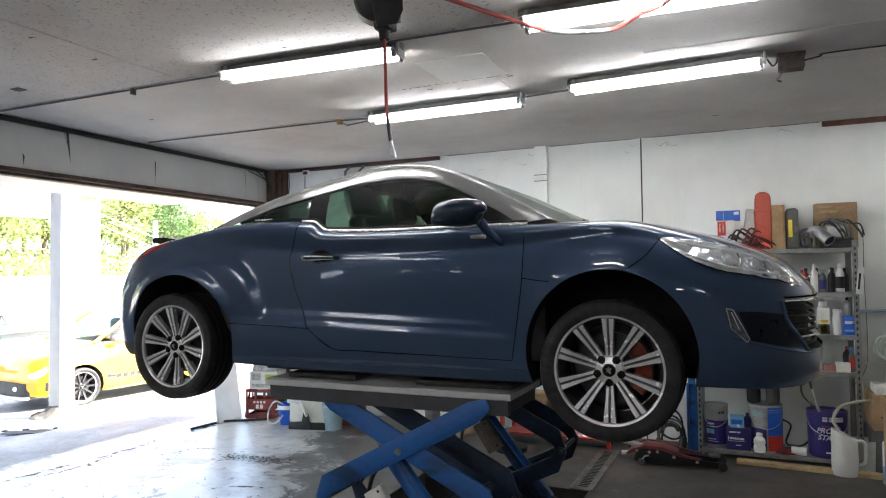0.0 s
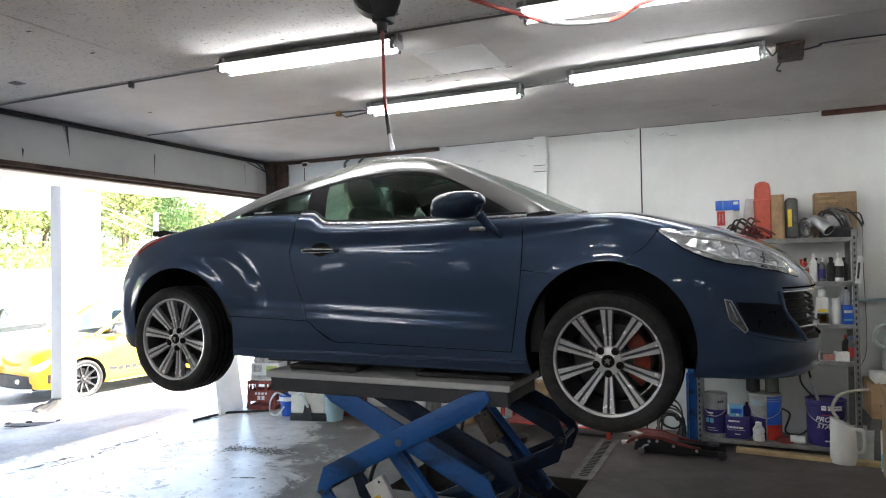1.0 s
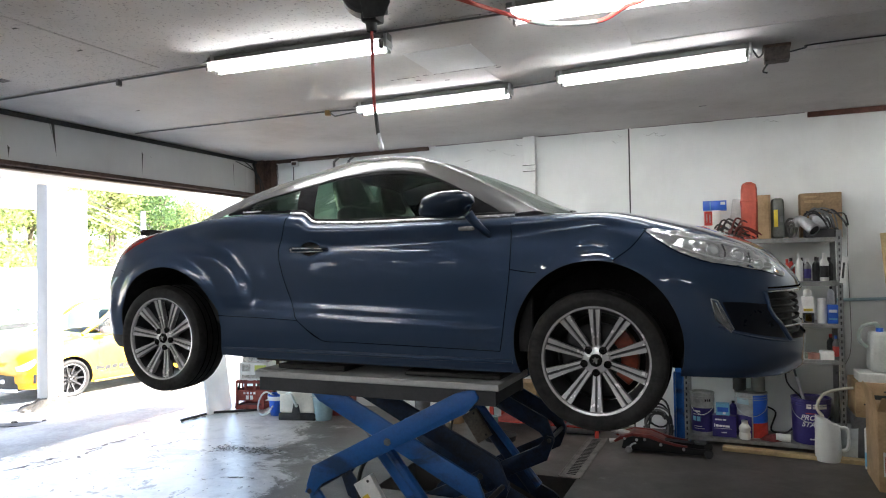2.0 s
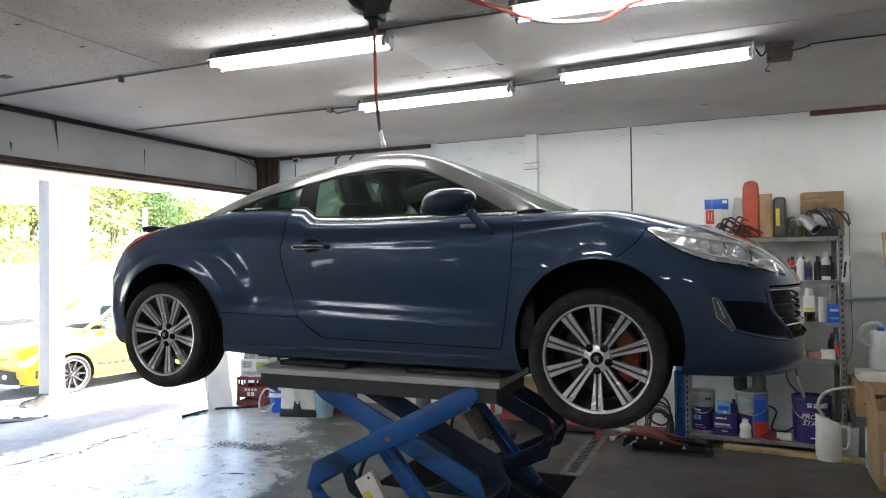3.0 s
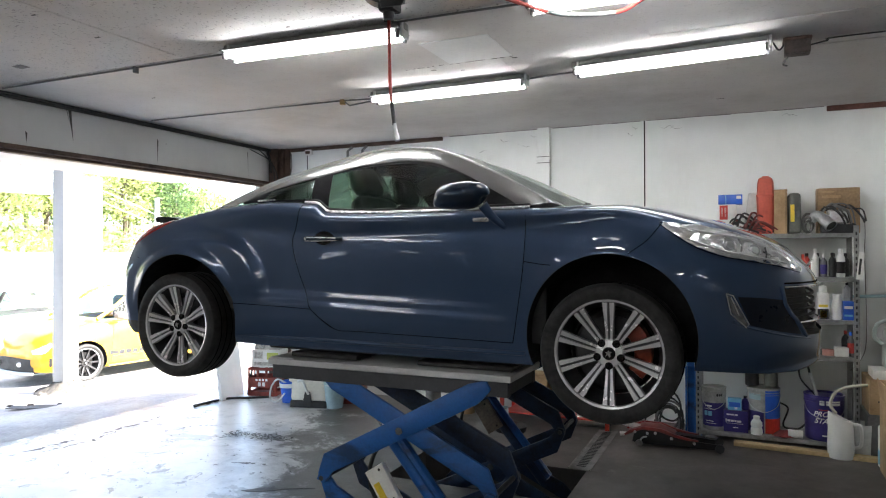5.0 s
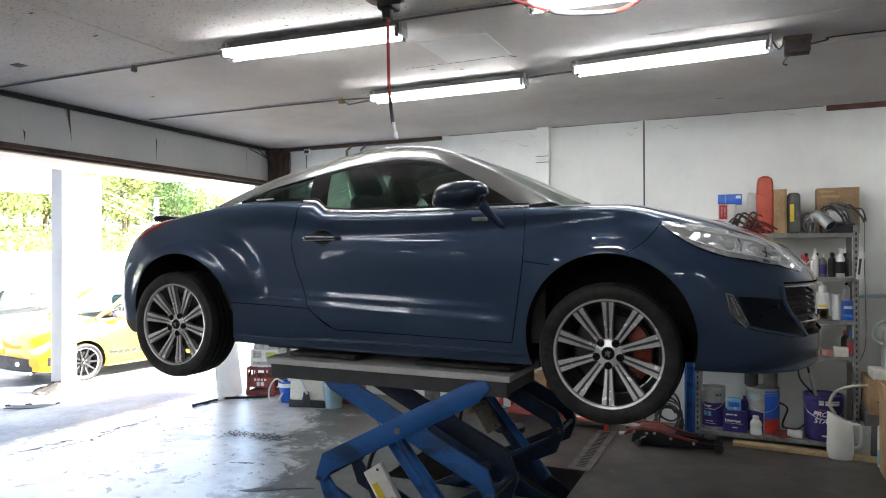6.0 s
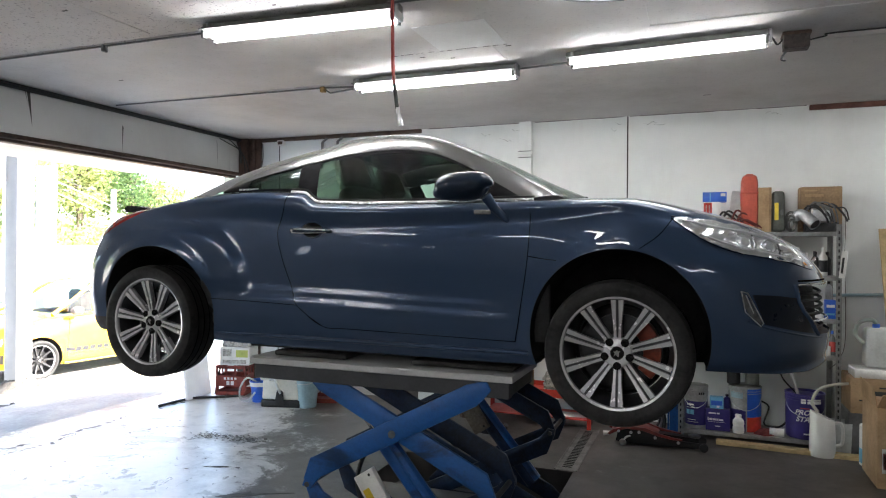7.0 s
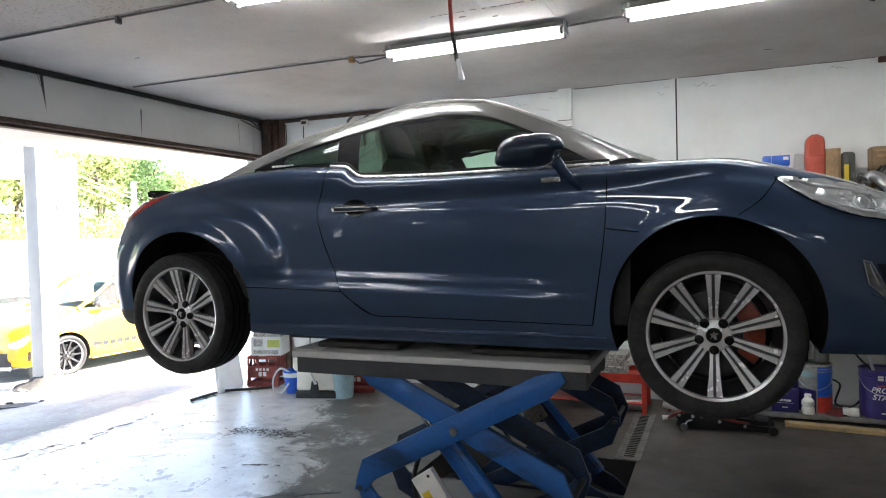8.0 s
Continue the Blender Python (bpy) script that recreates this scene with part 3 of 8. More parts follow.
# header above the wide entrance
hd = [box(LEFT - 0.16, LEFT, y0 + 0.003, y1 - 0.003, 2.535, CEIL - 0.001, 0.003) for y0, y1 in ((2.402, 6.60), (6.60, BACK - 0.002))]
fixed("header_beam", join(*hd), M_BEAM, "white painted board header over the wide entrance", "beam")
def sliver(y, z0, z1, w, lean):
    """A thin dark tear in the header board."""
    b = bmesh.new()
    q = [(y - 0.3 * w, z1), (y + 0.7 * w, z1 - 0.02), (y + lean, z0)]
    b.faces.new([b.verts.new((LEFT + 0.0025, yy, zz)) for yy, zz in q])
    return b


fixed("beam_crack", join(sliver(3.65, 2.56, 2.66, 0.02, 0.004), sliver(4.035, 2.62, 2.93, 0.035, 0.045), sliver(4.01, 2.74, 2.92, 0.012, 0.05), sliver(5.01, 2.545, 2.80, 0.016, 0.0), sliver(5.12, 2.76, 2.775, 0.012, 0.0), sliver(6.35, 2.56, 2.86, 0.01, 0.02)), pm("dark_board_tear", (0.06, 0.055, 0.05), 0.9, 0, 0.3, 20, 0.2), "dark tears in the white header board", "crack", 0)
rl = [box(LEFT - 0.18, LEFT + 0.03, 2.402, BACK - 0.12, 2.495, 2.533, 0.004), box(LEFT - 0.10, LEFT - 0.02, 2.402, BACK - 0.12, 2.470, 2.493, 0.003)]
fixed("door_rail", join(*rl), M_WOODDARK, "dark rusty shutter rail under the header", "rail")
fixed("soffit_trim", box(LEFT - 1.9, LEFT - 0.185, FRONT, BACK + 0.1, 2.62, 2.70, 0.004), M_SOFFIT, "pale painted eave soffit outside the entrance", "trim")
cd = [tube([(LEFT + 0.03, 0.2, CEIL - 0.035), (LEFT + 0.03, 3.2, CEIL - 0.03), (LEFT + 0.035, 6.4, CEIL - 0.032), (LEFT + 0.05, 6.66, CEIL - 0.06), (LEFT + 0.05, 6.72, CEIL - 0.3)], 0.016, 8, 4),
      tube([(LEFT + 0.06, 0.2, CEIL - 0.012), (LEFT + 0.055, 4.2, CEIL - 0.014), (LEFT + 0.06, 6.7, CEIL - 0.02)], 0.010, 6, 4)]
tagged(part("cable_conduit", join(*cd), M_CABLE, None, "black cables clipped along the ceiling corner"), "", "cable")
fixed("corner_post", join(box(LEFT, LEFT + 0.13, BACK - 0.11, BACK - 0.003, 0, CEIL - 0.002, 0.006), box(LEFT + 0.14, LEFT + 0.19, BACK - 0.07, BACK - 0.003, 0, CEIL - 0.002, 0.004), box(LEFT + 0.2, LEFT + 0.26, BACK - 0.04, BACK - 0.003, 0, CEIL - 0.002, 0.003)), M_WOODDARK, "dark brown timber corner post", "post")
fixed("wall_plate", box(LEFT + 0.27, -3.03, BACK - 0.035, BACK - 0.002, CEIL - 0.045, CEIL - 0.004, 0.004), M_WOODDARK, "dark brown timber strip along the wall head", "trim")
fixed("wall_plate_right", box(0.70, RIGHT, BACK - 0.03, BACK - 0.002, CEIL - 0.05, CEIL - 0.004, 0.004), pm("red_brown_wood", (0.13, 0.055, 0.04), 0.7, 0, 0.3, 7, 0.4), "red-brown timber strip along the wall head", "trim")
fixed("wall_batten", join(box(-1.925, -1.80, BACK - 0.075, BACK - 0.002, 0, CEIL - 0.002, 0.004), box(-1.94, -1.785, BACK - 0.092, BACK - 0.076, 2.60, 2.63, 0.003), box(-1.93, -1.795, BACK - 0.086, BACK - 0.076, 0.0, 2.56, 0.003)), M_WALL, "white boxed-in pillar on the wall", "pillar")
fixed("pillar_joint", join(box(-1.932, -1.9285, BACK - 0.03, BACK - 0.002, 0, CEIL - 0.004), box(-1.93, -1.795, BACK - 0.084, BACK - 0.0765, 2.570, 2.577), box(-1.93, -1.795, BACK - 0.084, BACK - 0.0765, 2.633, 2.639)), M_GREYP, "grey joints round the boxed-in pillar", "joint")
fixed("wall_joint", box(-0.868, -0.855, BACK - 0.004, BACK + 0.01, 0, CEIL - 0.004), M_MATT, "dark open joint between wall boards", "joint")
fixed("wall_joint_left", box(-4.86, -4.85, BACK - 0.004, BACK + 0.01, 0, CEIL - 0.05), M_MATT, "dark joint between wall boards", "joint")

cw = []
rk = random.Random(31)
for x, z, n in ((-2.35, 2.86, 5), (-2.16, 2.80, 6), (-2.02, 2.88, 3), (-0.72, 2.87, 6), (-0.62, 2.84, 5), (-1.02, 2.83, 3), (0.35, 2.89, 6), (-0.98, 2.89, 4), (-2.6, 2.74, 4)):
    px_, pz_ = x, z
    for k in range(n):
        nx, nz = px_ + rk.uniform(0.012, 0.03), pz_ + rk.uniform(-0.022, 0.018)
        cw.append(tube([(px_, BACK - 0.001, pz_), (nx, BACK - 0.001, nz)], rk.uniform(0.0008, 0.0018), 4))
        px_, pz_ = nx, nz
for x0, x1 in ((-2.95, -1.95), (-1.78, -0.9), (-0.84, 0.68)):
    x = x0
    while x < x1:
        e = min(x1, x + rk.uniform(0.06, 0.25))
        cw.append(box(x, e, BACK - 0.003, BACK + 0.002, CEIL - rk.uniform(0.003, 0.008), CEIL + 0.001))
        x = e
fixed("wall_crack", join(*cw), pm("dark_plaster_gap", (0.17, 0.16, 0.15), 0.9, 0, 0.4, 30, 0.2), "fine cracks and a ragged gap along the wall head", "crack", 0)
cc_ = thing("corner_cables", (LEFT, BACK, 0), "loose grey and black cables hanging in the corner", "cable")
for pts in ([(0.04, -0.35, 2.90), (0.10, -0.28, 2.82), (0.14, -0.20, 2.70), (0.13, -0.15, 2.52), (0.14, -0.13, 2.30)], [(0.04, -0.50, 2.88), (0.09, -0.42, 2.84), (0.15, -0.26, 2.76), (0.17, -0.16, 2.60), (0.165, -0.14, 2.45)], [(0.30, -0.05, 2.87), (0.31, -0.055, 2.70), (0.28, -0.06, 2.5), (0.29, -0.05, 2.2)]):
    part("cable", tube(pts, 0.006, 6, 6), M_CABLE if len(pts) == 5 else M_GREYP, cc_)

# channel cover with slots that runs from the lift bed to the wall
ch = [box(-1.20, -1.04, 5.09, 6.30, -0.004, 0.004, 0.001), box(-1.205, -1.195, 5.09, 6.3, -0.004, 0.009), box(-1.045, -1.035, 5.09, 6.3, -0.004, 0.009)]
fixed("channel_cover", join(*ch), pm("worn_cover_steel", (0.22, 0.215, 0.2), 0.5, 0.5, 0.25, 8, 0.3), "steel cover plate of the hose channel in the floor", "cover")
drain = thing("slotted_grate", (-1.12, 5.1, 0.005), "dark slots in the steel channel cover", "grate")
for k in range(26):
    part("slot", box(-0.035, 0.035, 0.06 + k * 0.042, 0.074 + k * 0.042, 0.0, 0.003), M_MATT, drain, smooth=0)

# bare spots, cracks and loose flakes of the floor coating near the entrance
rf = random.Random(21)


def floor_scrap(pts, wide, seed):
    """A thin ragged strip that follows pts on the floor."""
    r2 = random.Random(seed)
    line = smooth_path([(x, y, 0) for x, y in pts], 16)
    bm = bmesh.new()
    old = None
    for k, q in enumerate(line):
        w = wide * (0.25 + r2.random()) * (0.3 + math.sin(math.pi * k / (len(line) - 1)))
        dx, dy = r2.uniform(-0.035, 0.035), r2.uniform(-0.02, 0.02)
        if r2.random() < 0.3:
            old = None
        now = [bm.verts.new((q.x + dx - w, q.y + dy - w * 0.4, 0.0022)), bm.verts.new((q.x + dx + w, q.y + dy + w * 0.4, 0.0022))]
        if old:
            bm.faces.new((old[0], old[1], now[1], now[0]))
        old = now
    return bm


M_BARE = pm("bare_dark_concrete", (0.085, 0.08, 0.075), 0.6, 0, 0.3, 12, 0.4)
for k, (pts, wide) in enumerate((([(-5.42, 3.2), (-5.41, 3.9), (-5.33, 4.45), (-5.34, 5.1)], 0.024), ([(-5.33, 5.15), (-5.29, 5.72), (-5.21, 6.13)], 0.016), ([(-5.30, 3.75), (-5.22, 4.1), (-5.26, 4.5)], 0.012), ([(-4.9, 4.5), (-4.75, 4.9), (-4.55, 5.0)], 0.010), ([(-3.75, 4.05), (-3.55, 4.2), (-3.35, 4.22)], 0.022))):
    fixed("floor_crack", floor_scrap(pts, wide, 60 + k), M_BARE, "ragged crack in the pale floor coating", "crack", 0)
fixed("bare_patch", slab([(-3.16, 3.70), (-3.10, 3.76), (-3.06, 3.80), (-3.00, 3.86), (-2.97, 3.84), (-2.93, 3.86), (-2.86, 3.88), (-2.72, 3.95), (-2.71, 3.94), (-2.88, 3.85), (-2.95, 3.79), (-3.02, 3.74), (-3.10, 3.70)], -0.003, -0.001, 0.0, Matrix(((1, 0, 0, 0), (0, 0, 1, 0), (0, -1, 0, 0.0)  , (0, 0, 0, 1)))), M_BARE, "dark bare patch in the floor coating", "patch", 0)
grit = thing("coating_flakes", (0, 0, 0), "loose dark flakes of floor coating", "debris")
tagged(grit, kind="stuff")
gb = bmesh.new()
for k in range(420):
    if k < 300:
        t_ = rf.random()
        cx, cy = -4.28 + 0.66 * t_ + rf.gauss(0, 0.02), 4.83 + 0.05 * t_ + rf.gauss(0, 0.045)
    else:
        cx, cy = rf.uniform(-4.9, -3.0), rf.uniform(3.4, 5.2)
    s_, a_ = rf.uniform(0.004, 0.016) * (1 if k < 300 else 0.7), rf.uniform(0, 6.28)
    gb.faces.new([gb.verts.new((cx + s_ * c1 * math.cos(a_ + b1), cy + 0.7 * s_ * math.sin(a_ + b1), 0.003 + rf.uniform(0, 0.006))) for b1, c1 in ((0, 1.6), (1.7, 1.0), (3.3, 1.3), (4.8, 0.9))])
part("flakes", gb, M_BARE, grit, "", 0)

# ---- ceiling lamps ----


def ceiling_lamp(x, y, length, turn=0.0, far=False):
    t = thing("fluorescent_lamp", (x, y, CEIL), "lit twin-tube fluorescent lamp fixed to the ceiling", "ceiling lamp", "ceiling lamps", turn)
    part("housing", join(box(-0.03, length + 0.05, -0.03, 0.03, -0.044, 0.0, 0.004), box(-0.02, length + 0.035, -0.084, 0.084, -0.0505, -0.0445, 0.002), box(-0.02, length + 0.04, -0.012, 0.012, -0.066, -0.0505, 0.003)), M_LAMPBODY, t)
    for s in (-0.050, 0.050):
        part("tube", tube([(0.012, s, -0.075), (length + 0.006, s, -0.075)], 0.0135, 14), M_TUBE, t)
        for e in (-0.01, length + 0.012):
            part("lamp_holder", box(e - 0.001, e + 0.016, s - 0.018, s + 0.018, -0.096, -0.03, 0.004), M_LAMPBODY, t)
    for e in (-0.012, length + 0.014):
        part("end_bracket", box(e + 0.018, e + 0.034, -0.045, 0.045, -0.085, -0.002, 0.003), M_GALV, t)
    return t


ceiling_lamp(-2.891, 3.297, 1.149, 3.4)
ceiling_lamp(-2.672, 4.723, 1.227, -0.5)
ceiling_lamp(-1.002, 4.567, 1.149, -3.9)
ceiling_lamp(-0.934, 3.253, 1.159, 3.0)
# unseen lamps, most placed after streaks mirrored in the car's flank
for lx, ly in ((-4.5, -0.1), (-1.6, -0.1), (-5.3, -1.55), (-5.3, -2.8), (-2.4, -3.0), (1.5, -2.9), (1.8, 5.75), (-3.9, -6.2), (-1.2, -6.3)):
    # x 1.5 and 1.8 are added fill for the nose, wall and shelf
    ceiling_lamp(lx, ly, 1.19)

# box with a rusty cover and cables
jb = thing("junction_box", (0.33, 4.6, CEIL), "rusty dark junction box with loose cables on the ceiling", "junction box")
part("box_body", box(-0.07, 0.07, -0.05, 0.05, -0.10, 0.0, 0.005), pm("rusty_dark_steel", (0.075, 0.06, 0.055), 0.7, 0.3, 0.4, 18, 0.4), jb)
part("cover", box(-0.078, 0.078, -0.058, 0.058, -0.022, -0.004, 0.004), M_WOODDARK, jb)
part("cable", tube([(-0.07, 0, -0.03), (-0.1, 0.0, -0.06), (-0.14, -0.02, -0.01), (-0.19, 0, -0.004)], 0.006, 6, 6), M_CABLE, jb)
part("cable", tube([(-0.05, 0.03, -0.1), (-0.075, 0.04, -0.14), (-0.05, 0.05, -0.15)], 0.006, 6, 6), M_CABLE, jb)
part("cable", tube([(0.07, 0, -0.05), (0.16, 0.02, -0.03), (0.3, 0.03, -0.012), (1.6, 0.1, -0.006)], 0.005, 6, 6), M_CABLE, jb)

# conduits and lamp wires on the ceiling
wires = thing("lamp_wiring", (0, 0, CEIL), "thin grey conduit and wires between the lamps", "cable")
for pts in ([(-5.2, 3.36, -0.012), (-3.0, 3.38, -0.012)], [(-5.2, 4.785, -0.008), (-3.05, 4.83, -0.01), (-2.76, 4.84, -0.02)], [(-3.05, 4.83, -0.01), (-3.0, 4.86, -0.05), (-2.76, 4.86, -0.03)], [(-1.75, 3.31, -0.01), (-0.98, 3.33, -0.014)], [(-1.47, 4.80, -0.012), (-1.05, 4.75, -0.012)]):
    part("wire", tube(pts, 0.0065, 6), M_GREYP, wires)
part("clip", box(-3.80, -3.78, 3.35, 3.39, -0.05, -0.005, 0.003), M_GREYP, wires)
part("clip", box(-3.07, -3.03, 4.81, 4.85, -0.045, -0.002, 0.004), pm("brass_fitting", (0.3, 0.2, 0.08), 0.5, 0.6), wires)

# hose reel with its hanging air hose
reel = thing("air_hose_reel", (-1.37, 2.58, CEIL), "black ceiling hose reel with a red air hose", "hose reel")
part("drum", join(lathe([(0, -0.05), (0.095, -0.05), (0.105, -0.035), (0.105, 0.035), (0.095, 0.05), (0, 0.05)], 32, pose(-0.03, 0, -0.11, 90, 0, 25)), lathe([(0.0, 0.052), (0.07, 0.052), (0.078, 0.06), (0.04, 0.066), (0, 0.066)], 24, pose(-0.03, 0, -0.11, 90, 0, 25))), M_MATT, reel)
part("bracket", join(box(-0.09, 0.09, -0.07, 0.07, -0.012, 0.0, 0.002), box(-0.02, 0.05, 0.05, 0.062, -0.2, -0.012, 0.002)), M_GREYP, reel)
part("side_plate", slab([(-0.03, -0.25), (0.06, -0.24), (0.085, -0.18), (0.08, -0.06), (0.0, -0.05), (-0.05, -0.14)], -0.07, -0.058, 0.004, pose(0, 0, 0, 0, 0, 25)), M_MATT, reel)
part("hose_guide", join(box(-0.035, 0.045, -0.04, 0.04, -0.25, -0.19, 0.012, 2), lathe([(0.022, -0.285), (0.026, -0.25), (0.026, -0.24)], 16)), M_MATT, reel)
part("hose", tube([(0.0, 0, -0.27), (0.003, 0, -0.42), (0.008, 0, -0.60), (0.026, 0, -0.74)], 0.0075, 8, 8), M_HOSE, reel, "red rubber hose")
part("hose_sleeve", tube([(0.0125, 0, -0.64), (0.026, 0, -0.74)], 0.0085, 8), M_CABLE, reel)
part("coupling", join(tube([(0.026, 0, -0.735), (0.036, 0, -0.78)], 0.0085, 10), tube([(0.036, 0, -0.78), (0.042, 0, -0.81)], 0.0115, 12)), M_GALV, reel, "chrome quick coupling")
oh = thing("overhead_hose", (0, 0, CEIL), "red air hose looped along the ceiling past the lamp", "hose")
part("hose", tube([(-1.6, 1.9, -0.05), (-1.137, 2.772, -0.08), (-0.934, 3.159, -0.085), (-0.794, 3.328, -0.10), (-0.54, 3.40, -0.105), (-0.392, 3.318, -0.085), (-0.253, 3.221, -0.08), (0.2, 2.7, -0.06)], 0.011, 8, 8), M_HOSE, oh)
part("binding", tube([(-0.85, 3.268, -0.093), (-0.794, 3.328, -0.10), (-0.66, 3.376, -0.1055), (-0.54, 3.40, -0.105)], 0.0125, 8, 4), M_GREYP, oh)
wb = thing("wall_fitting", (-4.82, BACK, 2.84), "small beige fitting high on the wall", "fitting")
part("base", box(-0.05, 0.05, -0.04, -0.002, 0.0, 0.07, 0.01, 2), M_PAPER, wb)
part("cap", box(-0.03, 0.03, -0.05, -0.041, 0.015, 0.05, 0.008, 2), M_WOODDARK, wb)
wp = thing("wall_pipes", (-4.25, BACK - 0.04, 2.55), "grey pipe stubs under the timber strip", "pipe")
for dx in (0.0, 0.2):
    part("pipe", tube([(dx, 0, 0.0), (dx, 0, 0.3), (dx + 0.06, 0, 0.345)], 0.016, 8), M_GREYP, wp)

# ---- cars ----


def hermite(xs, ys, x):
    """Smooth curve through (xs, ys) that does not overshoot."""
    xs, ys = np.array(xs, float), np.array(ys, float)
    h, d = np.diff(xs), np.diff(ys) / np.diff(xs)
    m = np.zeros_like(ys)
    for i in range(1, len(xs) - 1):
        if d[i - 1] * d[i] > 0:
            w1, w2 = 2 * h[i] + h[i - 1], h[i] + 2 * h[i - 1]
            m[i] = (w1 + w2) / (w1 / d[i - 1] + w2 / d[i])
    m[0], m[-1] = d[0], d[-1]
    x = np.clip(np.asarray(x, float), xs[0], xs[-1])
    i = np.clip(np.searchsorted(xs, x) - 1, 0, len(h) - 1)
    t = (x - xs[i]) / h[i]
    return (2 * t**3 - 3 * t**2 + 1) * ys[i] + (t**3 - 2 * t**2 + t) * h[i] * m[i] + (3 * t**2 - 2 * t**3) * ys[i + 1] + (t**3 - t**2) * h[i] * m[i + 1]


def shell_grid(stations, x_list, per=6):
    """Half shell (w > 0) of a car body: rows of points from the underside's middle to the top's middle, one row for each x."""
    sx = [s[0] for s in stations]
    k = len(stations[0][1])
    rows = []
    for x in x_list:
        w = [float(hermite(sx, [s[1][i][0] for s in stations], x)) for i in range(k)]
        z = [float(hermite(sx, [s[1][i][1] for s in stations], x)) for i in range(k)]
        pts = []
        for i in range(k - 1):
            a, b, c, d = max(i - 1, 0), i, i + 1, min(i + 2, k - 1)
            for q in range(per):
                t = q / per
                f = lambda v: 0.5 * (2 * v[b] + (v[c] - v[a]) * t + (2 * v[a] - 5 * v[b] + 4 * v[c] - v[d]) * t * t + (3 * v[b] - v[a] - 3 * v[c] + v[d]) * t**3)
                g = lambda v: v[b] + (v[c] - v[b]) * t
                pts.append((x, max(0.0, f(w) if i > 0 else g(w)), f(z) if i > 0 else g(z)))
        pts.append((x, 0.0, z[-1]))
        rows.append(pts)
    return rows


class Panels:
    """A full shell from a half grid; panels are cut out of it by a rule and keep the shell's smooth normals."""

    def __init__(self, rows, arches):
        self.co, self.faces, self.kind = [], [], []
        nu, nv = len(rows), len(rows[0])
        idx = {}
        for side in (-1, 1):
            for u in range(nu):
                for v in range(nv):
                    x, w, z = rows[u][v]
                    if v in (0, nv - 1) and side == 1:
                        idx[side, u, v] = idx[-1, u, v]
                        continue
                    idx[side, u, v] = len(self.co)
                    self.co.append(Vector((x, side * w, z)))
        quads = []
        for side in (-1, 1):
            for u in range(nu - 1):
                for v in range(nv - 1):
                    q = [idx[side, u, v], idx[side, u + 1, v], idx[side, u + 1, v + 1], idx[side, u, v + 1]]
                    quads.append((q if side < 0 else q[::-1], v / (nv - 1), side))
        for end in (0, nu - 1):
            for v in range(nv - 1):
                q = [idx[-1, end, v], idx[-1, end, v + 1], idx[1, end, v + 1], idx[1, end, v]]
                q = [a for i, a in enumerate(q) if a not in q[:i]]
                if len(q) > 2:
                    quads.append((q if end == 0 else q[::-1], v / (nv - 1), 0))
        self.normal = [Vector() for _ in self.co]
        for q, _, _ in quads:
            n = Vector()
            p = [self.co[a] for a in q]
            for i in range(len(p)):
                n += p[i].cross(p[(i + 1) % len(p)])
            for a in q:
                self.normal[a] += n
        self.normal = [n.normalized() if n.length > 0 else Vector((0, 0, 1)) for n in self.normal]
        # wheel openings: points inside a circle move out to its rim, quads wholly inside go
        cx = [[(self.co[a].x - ax) ** 2 + (self.co[a].z - az) ** 2 < r * r and abs(self.co[a].y) > 0.45 for a in range(len(self.co))] for ax, az, r in arches]
        keep = []
        for q, v, s in quads:
            if any(all(c[a] for a in q) for c in cx):
                continue
            keep.append((q, v, s))
        for (ax, az, r), c in zip(arches, cx):
            for a, inside in enumerate(c):
                if inside:
                    d = Vector((self.co[a].x - ax, 0, self.co[a].z - az))
                    if d.z < -0.05:
                        d.x = math.copysign(math.sqrt(max(0.0, r * r - d.z * d.z)), d.x)
                        self.co[a] = Vector((ax + d.x, self.co[a].y, az + d.z))
                    elif d.length > 1e-6:
                        d = d.normalized() * r
                        self.co[a] = Vector((ax + d.x, self.co[a].y, az + d.z))
        self.quads = keep

    def centre(self, q):
        return sum((self.co[a] for a in q), Vector()) / len(q)

    def take(self, rule):
        """Quads whose middle fits the rule; they leave the shell."""
        got = [q for q in self.quads if rule(self.centre(q[0]), q[1], q[2])]
        self.quads = [q for q in self.quads if not rule(self.centre(q[0]), q[1], q[2])]
        return got

    def mesh(self, name, quads, material, parent, label="", offset=0.0):
        ids = {}
        for q, _, _ in quads:
            for a in q:
                ids.setdefault(a, len(ids))
        me = bpy.data.meshes.new(name)
        me.from_pydata([self.co[a] + self.normal[a] * offset for a in ids], [], [[ids[a] for a in q] for q, _, _ in quads])
        me.shade_smooth()
        me.normals_split_custom_set_from_vertices([self.normal[a] for a in ids])
        me.materials.append(material)
        ob = new(name, me)
        ob.parent = parent
        if label:
            tagged(ob, label)
        return ob


